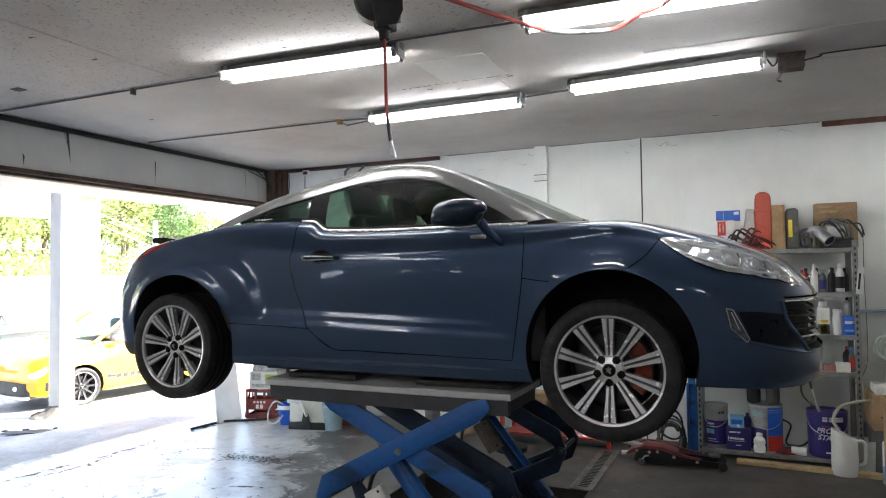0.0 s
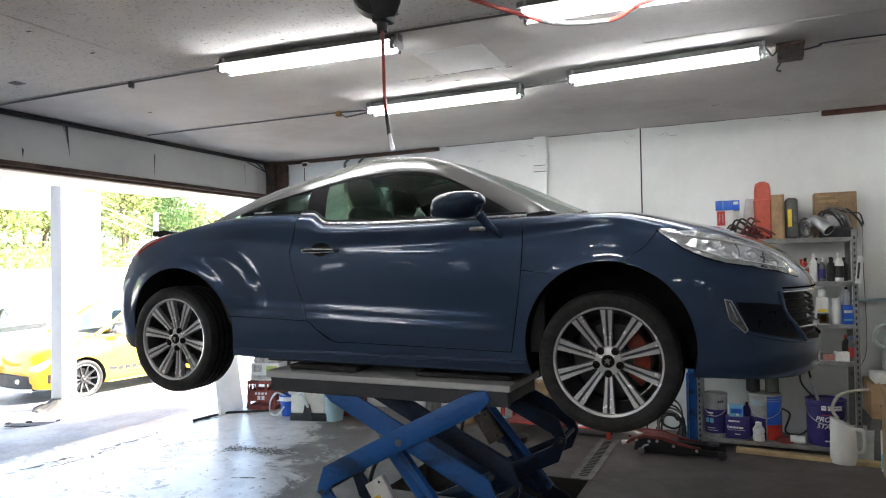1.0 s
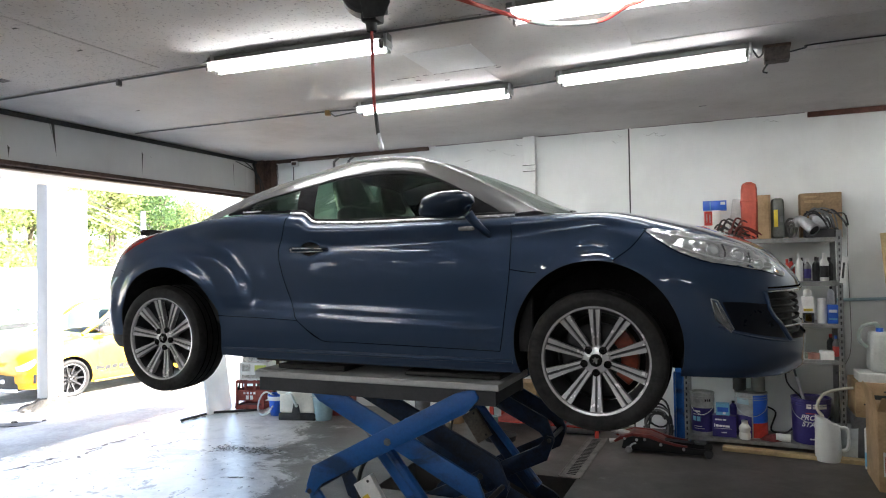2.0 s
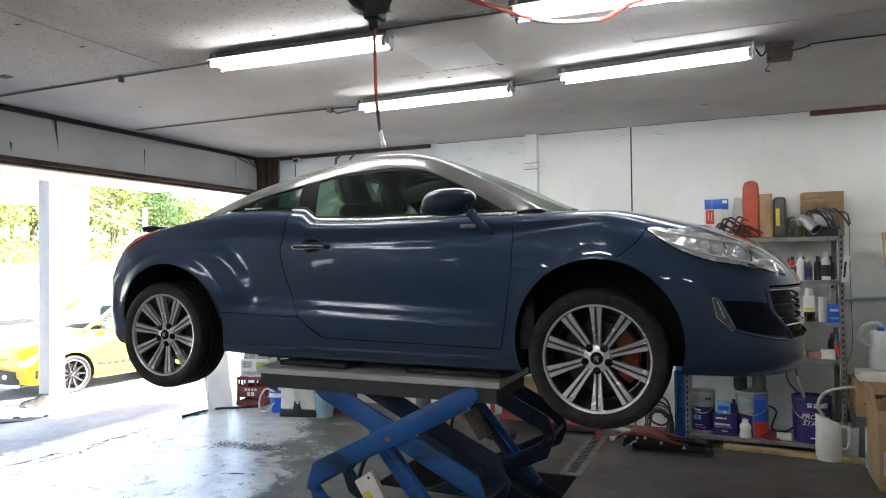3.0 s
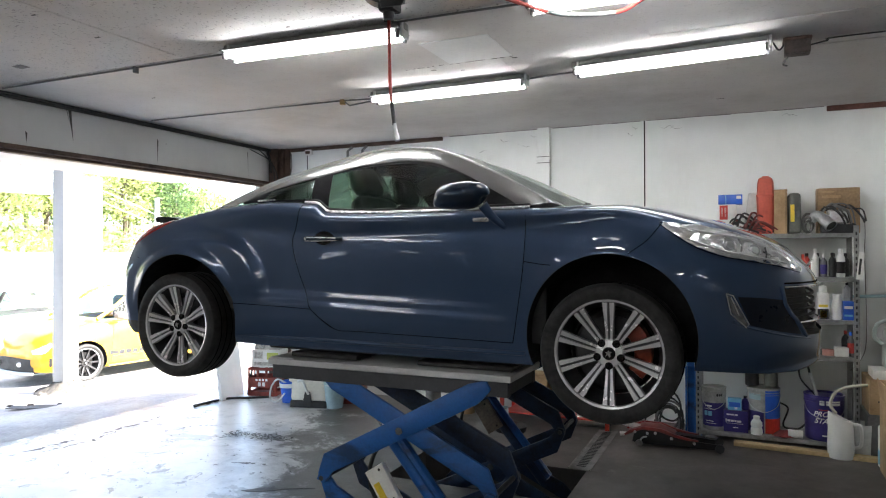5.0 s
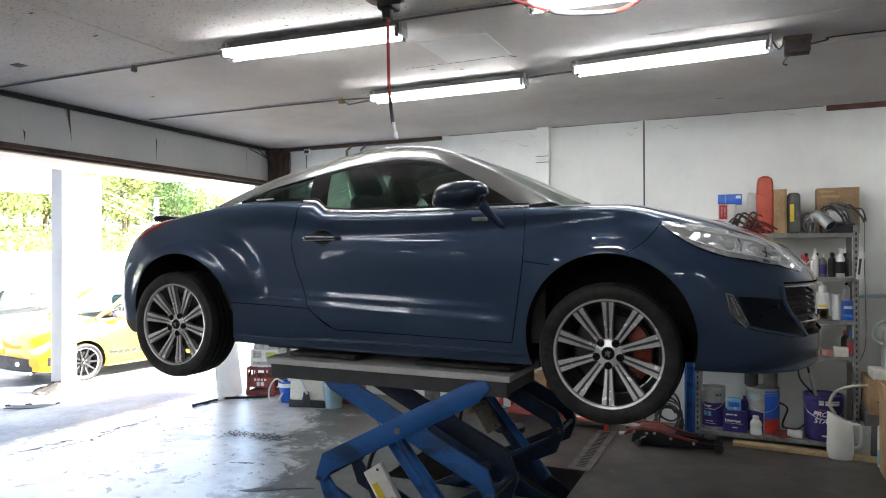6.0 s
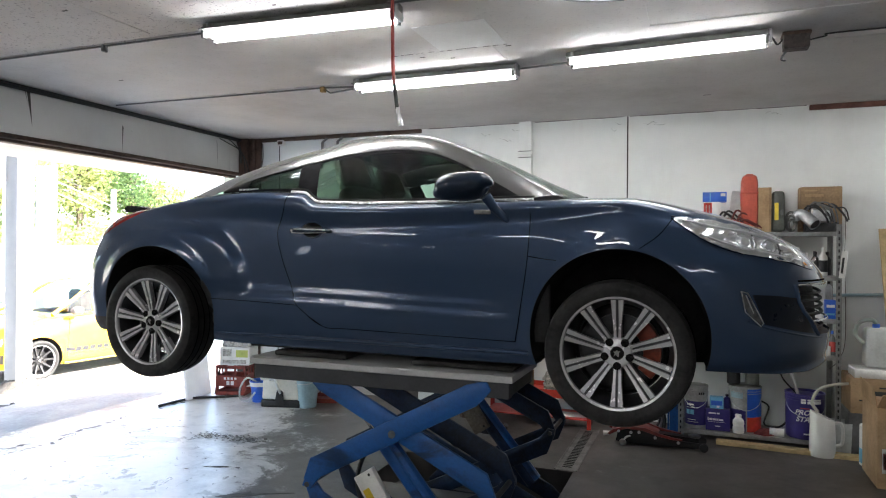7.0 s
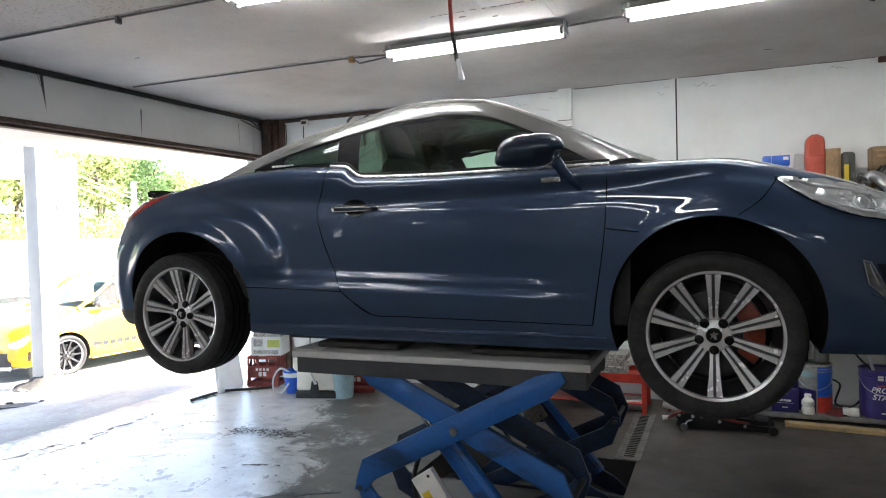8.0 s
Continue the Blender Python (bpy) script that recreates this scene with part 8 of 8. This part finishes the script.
gg = [[gm.verts.new((x, y, ground_z(x))) for y in gy] for x in gx]
gx2 = [4, 20, 60, 400]
for a, b in zip(gg, gg[1:]):
    for k in range(len(gy) - 1):
        gm.faces.new((a[k], b[k], b[k + 1], a[k + 1]))
# the sheet goes on round the building, just below its floor
rest = [[gm.verts.new((x, y, -0.30)) for y in gy] for x in [-5.38] + gx2]
for a, b in zip(rest, rest[1:]):
    for k in range(len(gy) - 1):
        gm.faces.new((a[k], b[k], b[k + 1], a[k + 1]))
for k in range(len(gy) - 1):
    gm.faces.new((gg[-1][k], rest[0][k], rest[0][k + 1], gg[-1][k + 1]))
fixed("ground", gm, M_YARD, "pale sunlit concrete yard sloping away from the entrance", smooth=0)

# roof slab of the building, so that no sky light leaks in
fixed("roof_slab", box(LEFT - 0.45, RIGHT + 0.4, FRONT - 0.4, BACK + 0.4, CEIL + 0.13, CEIL + 0.35), M_SOFFIT, "flat concrete roof of the workshop", "roof", 0)

# broken drain in the yard
dr = thing("yard_drain", (-7.80, 5.40, ground_z(-7.80) + 0.012), "dark broken drain slot in the concrete yard", "drain", "", 28.0)
part("hole", slab([(-0.30, -0.06), (-0.10, -0.10), (0.14, -0.07), (0.30, -0.10), (0.27, 0.08), (0.05, 0.12), (-0.12, 0.07), (-0.27, 0.09)], -0.004, 0.004, 0.0, pose(0, 0, 0, -90)), M_MATT, dr, "", 0)
for k, (cx, cy) in enumerate(((-0.34, 0.10), (-0.12, 0.15), (0.36, -0.02), (0.22, 0.17))):
    part("chip", box(-0.03 - 0.01 * k, 0.04, -0.025, 0.03, -0.01, 0.012, 0.006, 1, 0.7, pose(cx, cy, 0, 0, 0, 37 * k)), M_DIRT, dr)

# canopy on white posts
for x, y, w in ((-8.83, 6.575, 0.235), (-12.43, 9.845, 0.27)):
    g0 = ground_z(x)
    p = thing("canopy_post", (x, y, g0), "white painted square post with rust marks carrying the canopy", "post", "canopy posts", 0.0)
    part("shaft", box(-w / 2, w / 2, -w / 2, w / 2, 0.0, 3.239 - g0, 0.012, 2), M_POST, p)
    bm = lathe([(0, 0.16), (w * 0.58, 0.15), (w * 0.72, 0.12), (w * 0.95, 0.075), (w * 1.25, 0.04), (w * 1.7, 0.012), (w * 1.75, -0.05)], 40)
    for v in bm.verts:
        v.co += noise.noise_vector(v.co * 9) * 0.05 + noise.noise_vector(v.co * 31) * 0.02
    part("mortar_base", bm, M_DIRT, p, "crumbled dark mortar at the foot")
cn = thing("canopy", (-10.2, 6.0, 3.24), "flat canopy beyond the entrance, its underside coloured dark for shade", "canopy")
# the underside's dark colour holds the canopy's own shade
part("soffit", box(-3.0, 1.7, -9.0, 0.9, 0.0, 0.10, 0.01), pm("shaded_canopy_boards", (0.055, 0.05, 0.05), 0.8, 0, 0.2, 4, 0.2), cn, "boarded underside with its shade in the colour")
part("fascia", box(1.705, 1.75, -9.0, 0.9, -0.02, 0.28, 0.01), M_GREYP, cn)
part("beam", box(-3.0, 1.7, 0.42, 0.66, -0.16, -0.003, 0.008), M_SOFFIT, cn)
part("edge_trim", box(-3.0, 1.7, 0.905, 0.95, -0.04, 0.3, 0.01), M_GREYP, cn)

# white carport at the far side of the yard
cg = ground_z(-20.0)
cp_ = thing("carport", (-20.0, 10.0, cg), "white sheet-roofed carport on a broad white pillar", "carport")
M_SHEET = pm("white_roof_sheet", (0.72, 0.72, 0.70), 0.55, 0, 0.06, 1.2, 0.1, grime=0.05)
pitch = loft([[(0.0, y, 3.42 + 0.02 * (y + 4) - cg), (-4.2, y + 3.7, 5.25 + 0.02 * (y + 4) - cg), (-4.2, y + 3.7, 5.31 + 0.02 * (y + 4) - cg), (0.0, y, 3.50 + 0.02 * (y + 4) - cg)] for y in (-4.0, 0.0, 4.5)])
part("roof_sheet", pitch, M_SHEET, cp_)
for k in range(8):
    y = -3.6 + 1.1 * k
    part("sheet_rib", tube([(0.0, y, 3.52 + 0.02 * (y + 4) - cg), (-4.2, y + 3.7, 5.33 + 0.02 * (y + 4) - cg)], 0.03, 6), M_SHEET, cp_)
part("gutter", tube([(0.05, -4.0, 3.40 - cg), (0.05, 4.5, 3.57 - cg)], 0.06, 10), M_SHEET, cp_)
part("pillar", box(-0.3, 0.3, 4.6, 5.22, 0.0, 4.75 - cg, 0.02), M_SHEET, cp_, "broad white pillar")
part("post", box(-0.06, 0.06, -3.9, -3.78, 0.0, 3.40 - cg, 0.008), M_SHEET, cp_)
part("post", box(-4.1, -3.98, -0.1, 0.02, 0.0, 5.2 - cg, 0.008), M_SHEET, cp_)


def small_car(x, y, turn, paint, label, name="hatchback", dark_parts=True):
    """A small rounded hatchback; x forward in its own space, wheels on its own ground."""
    t = thing(name, (x, y, ground_z(x)), label, "car", "", turn)
    xs5 = [-1.8, -1.7, -1.15, -0.3, 0.45, 1.15, 1.6, 1.79, 1.85]
    sill_w, sill_z = [0.45, 0.62, 0.66, 0.66, 0.66, 0.66, 0.62, 0.48, 0.3], [0.35, 0.25, 0.2, 0.18, 0.18, 0.2, 0.2, 0.22, 0.28]
    skirt_w, skirt_z = [0.55, 0.72, 0.78, 0.78, 0.78, 0.78, 0.71, 0.55, 0.34], [0.42, 0.34, 0.26, 0.22, 0.22, 0.26, 0.26, 0.28, 0.32]
    low_w, low_z = [0.6, 0.76, 0.81, 0.79, 0.79, 0.81, 0.73, 0.57, 0.35], [0.55, 0.52, 0.45, 0.4, 0.4, 0.45, 0.42, 0.4, 0.4]
    mid_w, mid_z = [0.6, 0.77, 0.815, 0.8, 0.8, 0.81, 0.71, 0.54, 0.33], [0.72, 0.7, 0.65, 0.6, 0.6, 0.62, 0.56, 0.5, 0.46]
    waist_w, waist_z = [0.55, 0.74, 0.8, 0.8, 0.79, 0.77, 0.65, 0.48, 0.3], [0.9, 0.9, 0.85, 0.8, 0.78, 0.76, 0.68, 0.58, 0.5]
    shoulder_w, shoulder_z = [0.5, 0.69, 0.76, 0.77, 0.76, 0.71, 0.58, 0.42, 0.26], [0.98, 1, 0.97, 0.92, 0.9, 0.85, 0.75, 0.63, 0.53]
    belt_w, belt_z = [0.4, 0.6, 0.7, 0.71, 0.7, 0.6, 0.48, 0.34, 0.2], [1, 1.03, 1, 0.96, 0.94, 0.9, 0.79, 0.67, 0.55]
    crown_z, none = [1, 1.04, 1, 0.97, 0.96, 0.93, 0.83, 0.7, 0.57], [0.0] * 9
    lines5 = [(none, sill_z), (sill_w, sill_z), (skirt_w, skirt_z), (low_w, low_z), (mid_w, mid_z), (waist_w, waist_z), (shoulder_w, shoulder_z), (belt_w, belt_z), (none, crown_z)]
    S5 = [(x5, [(w5[i], z5[i]) for w5, z5 in lines5]) for i, x5 in enumerate(xs5)]
    arch = [(1.15, .30, .345), (-1.15, .30, .345)]
    rows = shell_grid(S5, list(np.linspace(-1.80, 1.85, 110)), 5)
    at = side_of(rows, -1)
    hu = Panels(rows, arch)
    hu.take(lambda c, v, s: v > 7 / 8 and -1.7 < c.x < 0.70)
    hu.mesh("underbody", hu.take(lambda c, v, s: v < 1.02 / 8 and s != 0), M_MATT, t)
    hu.mesh("front_bumper", hu.take(lambda c, v, s: c.x > 1.32 and c.z < 0.62), paint, t)
    hu.mesh("bonnet", hu.take(lambda c, v, s: c.x > 0.6 and v > 6.6 / 8), paint, t)
    hu.mesh("door", hu.take(lambda c, v, s: -0.35 < c.x < 0.72 and c.z > 0.28 and c.y < -0.6), paint, t)
    hu.mesh("body", hu.quads, paint, t)
    top_in = [(-1.62, .60, 1.05), (-1.45, .56, 1.32), (-1.0, .55, 1.42), (-0.3, .56, 1.44), (0.15, .57, 1.38), (0.55, .63, 1.15), (0.92, .70, 0.95)]
    mid = [(-1.70, 0, 1.05), (-1.52, 0, 1.35), (-1.0, 0, 1.47), (-0.3, 0, 1.49), (0.15, 0, 1.44), (0.6, 0, 1.20), (1.02, 0, 0.95)]
    bm, gl = bmesh.new(), bmesh.new()
    def strip(b, t0, t1, n=24, w=14):
        g = []
        for i in range(n + 1):
            q = t0 + (t1 - t0) * i / n
            o, c = curve_at(top_in, q), curve_at(mid, q)
            g.append([b.verts.new((o.x + (c.x - o.x) * (1 - abs(2 * j / w - 1)**2.2), (2 * j / w - 1) * o.y, o.z + (c.z - o.z) * (1 - abs(2 * j / w - 1)**2.2))) for j in range(w + 1)])
        for i in range(n):
            for j in range(w):
                b.faces.new((g[i][j], g[i][j + 1], g[i + 1][j + 1], g[i + 1][j]))
    strip(bm, 0.12, 0.66)
    strip(gl, 0.66, 1.0)
    part("roof", bm, paint, t, smooth=60)
    part("windscreen", gl, M_GLASS, t, smooth=60)
    rg = bmesh.new()
    strip(rg, 0.0, 0.12, 8)
    part("rear_window", rg, M_GLASSDARK, t, smooth=60)
    for sg in (-1, 1):
        f = (lambda b: b) if sg < 0 else flip_y
        side = bmesh.new()
        g = []
        for i in range(31):
            q = i / 30
            o = curve_at(top_in, q)
            w = float(hermite([s[0] for s in S5], [s[1][7][0] for s in S5], o.x))
            z = float(hermite([s[0] for s in S5], [s[1][7][1] for s in S5], o.x))
            g.append([side.verts.new((o.x, -w + (w - o.y) * k / 4, z + (o.z - z) * k / 4)) for k in range(5)])
        for a, b in zip(g, g[1:]):
            for k in range(4):
                side.faces.new((a[k], b[k], b[k + 1], a[k + 1]))
        part("side_window", f(side), M_GLASS, t, smooth=60)
        o = [curve_at(top_in, q / 40) for q in range(41)]
        part("roof_pillar", f(tube([(p.x, -p.y, p.z) for p in o], 0.03, 8)), paint, t)
        pil = curve_at(top_in, 0.42)
        part("door_pillar", f(tube([(-0.38, -0.72, 0.95), (pil.x, -pil.y, pil.z)], 0.03, 8)), M_BLACK, t)
        part("door_mirror", f(lathe([(0, -.09), (.05, -.08), (.068, -.02), (.06, .05), (.03, .085), (0, .09)], 16, pose(0.62, -0.86, 1.0, 0, 90, 20))), M_GREYP, t, "dark door mirror")
        part("headlamp", f(patch_on(at, [(1.62, .655), (1.72, .60), (1.80, .545)], [(1.62, .60), (1.71, .505), (1.80, .49)], 0.006, 12, 6, 0.02)), M_LAMPIN, t, "clear oval headlamp", smooth=60)
        part("fog_lamp", f(lathe([(0, .012), (.03, .008), (.036, 0)], 18, Matrix.Translation((1.885, -0.28, .335)) @ look((0, 0, 0), (-0.7, 0.7, 0)).to_3x3().to_4x4())), M_LAMPIN, t)
        part("side_vent", f(patch_on(at, [(1.63, .44), (1.665, .43)], [(1.63, .30), (1.665, .31)], 0.005, 4, 4)), M_MATT, t)
        part("side_stripe", f(patch_on(at, [(0.60, .42), (0.76, .45)], [(0.60, .385), (0.76, .385)], 0.004, 6, 2)), M_MATT, t, "dark stripe along the door sill")
        part("stripe_bars", f(join(*[patch_on(at, [(0.50 - .12 * k, .435), (0.59 - .12 * k, .435)], [(0.51 - .12 * k, .37), (0.60 - .12 * k, .37)], 0.004, 4, 2) for k in range(6)])), M_MATT, t, "plain dark bars in place of lettering")
        part("stripe_edge", f(join(line_on(at, [(-0.75, .35), (0.0, .352), (0.72, .36)], 0.006), line_on(at, [(0.74, .24), (0.72, .5), (0.68, .9)], 0.004))), M_MATT, t)
        part("sill_skirt", f(tube([at(x_, .215, 0.012) for x_ in np.linspace(-0.75, 0.78, 12)], 0.018, 8)), paint, t)
        for ax, az, r in arch:
            angs = [radians(-12 + 204 * k / 32) for k in range(33)]
            lip = [at(ax + r * math.cos(a), az + r * math.sin(a), 0.0) for a in angs]
            lin = loft([[(p.x, p.y, p.z) for p in lip], [(p.x, -0.5, p.z) for p in lip]], False, False)
            part("wheel_arch_liner", f(lin), M_RUBBER, t)
            alloy_wheel(t, (ax, sg * 0.775, 0.298), sg, 10, 0.298, 0.225, 0.19, False, False, radians(18), M_RIMDARK)
    nose = [(1.80, .52), (1.835, .44), (1.868, .34), (1.882, .17), (1.886, 0), (1.882, -.17), (1.868, -.34), (1.835, -.44), (1.80, -.52)]
    rings = [[(a - b, c, z) for b, z in ((0, .225), (0, .415), (.06, .43), (.06, .21))] for a, c in nose]
    part("bumper_intake", loft(rings), M_MATT, t, "dark intake across the bumper", 40)
    part("splitter", tube([(a + .012, c, .205) for a, c in nose], 0.024, 8), M_MILK, t, "pale front splitter", 60)
    part("interior", join(box(-1.5, 0.7, -0.66, 0.66, 0.3, 0.85), box(-0.35, -0.15, -0.6, -0.15, 0.8, 1.25, 0.05), box(-0.35, -0.15, 0.15, 0.6, 0.8, 1.25, 0.05), box(0.55, 0.8, -0.62, 0.62, 0.7, 0.92, 0.04)), M_INT, t)
    return t


# the yellow hatchback's front wheel stands just behind the post
YT = -97.0
off = Matrix.Rotation(radians(YT), 3, "Z") @ Vector((1.15, 0.775, 0))
small_car(-9.35 - off.x, 7.30 - off.y, YT, M_YELLOW, "yellow small hatchback with dark alloy wheels parked in the yard")
small_car(-13.2, 7.6, -105.0, M_WHITECAR, "white small hatchback parked in the yard")
small_car(-17.5, 9.4, -112.0, M_NAVY, "dark blue small car parked far off in the yard")

# bank, low wall and woods beyond the yard
fixed("retaining_wall", box(-27.0, -26.6, -20, 45, -1.2, 1.7, 0.03), M_GROUND, "pale concrete retaining wall beyond the yard", "wall")
hb_ = bmesh.new()
hx = [-27.0, -29, -32, -36, -42, -60, -120]
hy = [-20 + 8 * k for k in range(15)]
g = [[hb_.verts.new((x, y, float(np.interp(-x, [27, 32, 42, 60, 120], [1.6, 2.2, 3.4, 4.5, 6])) + 0.8 * noise.noise(Vector((x * 0.1, y * 0.1, 0))))) for y in hy] for x in hx]
for a, b in zip(g, g[1:]):
    for k in range(len(hy) - 1):
        hb_.faces.new((a[k], a[k + 1], b[k + 1], b[k]))
fixed("hillside", hb_, M_EARTH, "grassy bank beyond the yard", "bank", 60)


def tree(x, y, z, h, spread, leaf, seed, n=2600, label="leafy yellow-green tree on the bank"):
    rnd = random.Random(seed)
    t = thing("tree", (x, y, z), label, "tree", "trees on the bank")
    limbs = [tube([(0, 0, -0.3), (rnd.uniform(-.15, .15), rnd.uniform(-.15, .15), h * 0.3), (rnd.uniform(-.3, .3), rnd.uniform(-.3, .3), h * 0.62), (rnd.uniform(-.4, .4), rnd.uniform(-.4, .4), h * 0.92)], [0.16 * (1 - 0.9 * k / 18) for k in range(19)], 7, 6)]
    centres = []
    for k in range(13):
        a, z0 = rnd.uniform(0, 6.28), h * rnd.uniform(0.25, 0.75)
        r = spread * rnd.uniform(0.5, 1.0) * (1.15 - 0.5 * z0 / h)
        e = Vector((r * math.cos(a), r * math.sin(a), z0 + h * rnd.uniform(0.08, 0.25)))
        limbs.append(tube([(0, 0, z0), (e.x * 0.5, e.y * 0.5, z0 + (e.z - z0) * 0.6), tuple(e)], [0.06 * (1 - 0.07 * q) for q in range(13)], 5, 6))
        centres += [e, Vector((e.x * 0.6, e.y * 0.6, e.z * 0.95))]
    centres.append(Vector((0, 0, h * 0.95)))
    part("trunk", join(*limbs), M_BARK, t)
    vs, fs = [], []
    for k in range(n):
        c = rnd.choice(centres)
        p = c + Vector((rnd.gauss(0, 1), rnd.gauss(0, 1), rnd.gauss(0, 0.8))) * spread * 0.22
        u = Vector((rnd.gauss(0, 1), rnd.gauss(0, 1), rnd.gauss(0, 1))).normalized()
        w = u.orthogonal().normalized()
        s = rnd.uniform(0.07, 0.15)
        i = len(vs)
        vs += [p - u * s, p + w * s * 0.5, p + u * s, p - w * s * 0.5]
        fs.append((i, i + 1, i + 2, i + 3))
    me = bpy.data.meshes.new("crown")
    me.from_pydata(vs, [], fs)
    me.materials.append(leaf)
    ob = new("crown", me)
    ob.parent = t
    return t


rt_ = random.Random(11)
for k in range(17):
    y = -3 + k * 2.3 + rt_.uniform(-0.8, 0.8)
    x = -30 - rt_.uniform(0, 5)
    tree(x, y, 1.9 + (-x - 30) * 0.12, rt_.uniform(3.3, 4.6), rt_.uniform(1.7, 2.4), M_LEAF if k % 3 else M_LEAF2, 40 + k, 4200)
for k in range(14):
    y = -6 + k * 3.2 + rt_.uniform(-1, 1)
    tree(-40 - rt_.uniform(0, 4), y, 3.2, rt_.uniform(4.2, 5.6), rt_.uniform(2.2, 3.0), M_LEAF2 if k % 2 else M_LEAF, 80 + k, 3600, "green tree higher on the bank")
bs = thing("bushes", (0, 0, 0), "yellow-green undergrowth on the bank", "undergrowth")
tagged(bs, kind="stuff")
vs, fs = [], []
for k in range(22000):
    y, x = rt_.uniform(-8, 40), -27.5 - abs(rt_.gauss(0, 3.5))
    z = float(np.interp(-x, [27, 32, 42], [1.6, 2.2, 3.4])) + abs(rt_.gauss(0, 0.55)) * (0.6 + 0.6 * noise.noise(Vector((x * 0.5, y * 0.5, 3))))
    p = Vector((x, y, z))
    u = Vector((rt_.gauss(0, 1), rt_.gauss(0, 1), rt_.gauss(0, 1))).normalized()
    w = u.orthogonal().normalized()
    s = rt_.uniform(0.08, 0.17)
    i = len(vs)
    vs += [p - u * s, p + w * s * 0.5, p + u * s, p - w * s * 0.5]
    fs.append((i, i + 1, i + 2, i + 3))
me = bpy.data.meshes.new("leaves")
me.from_pydata(vs, [], fs)
me.materials.append(M_LEAF)
lv = new("leaves", me)
lv.parent = bs
pw = thing("power_lines", (-22, 20.4, ground_z(-22)), "utility pole with overhead wires slanting past the woods", "wires")
part("pole", lathe([(0, -0.2), (0.14, -0.2), (0.10, 4.5), (0, 4.5)], 12), M_POST, pw)
for k in range(4):
    part("wire", tube([(3, -12.4 + 0.22 * k, 6.2 + 0.1 * k), (0, -0.4 + 0.3 * k, 3.5 + 0.12 * k)], 0.013, 5), M_CABLE if k % 2 else M_MILK, pw)
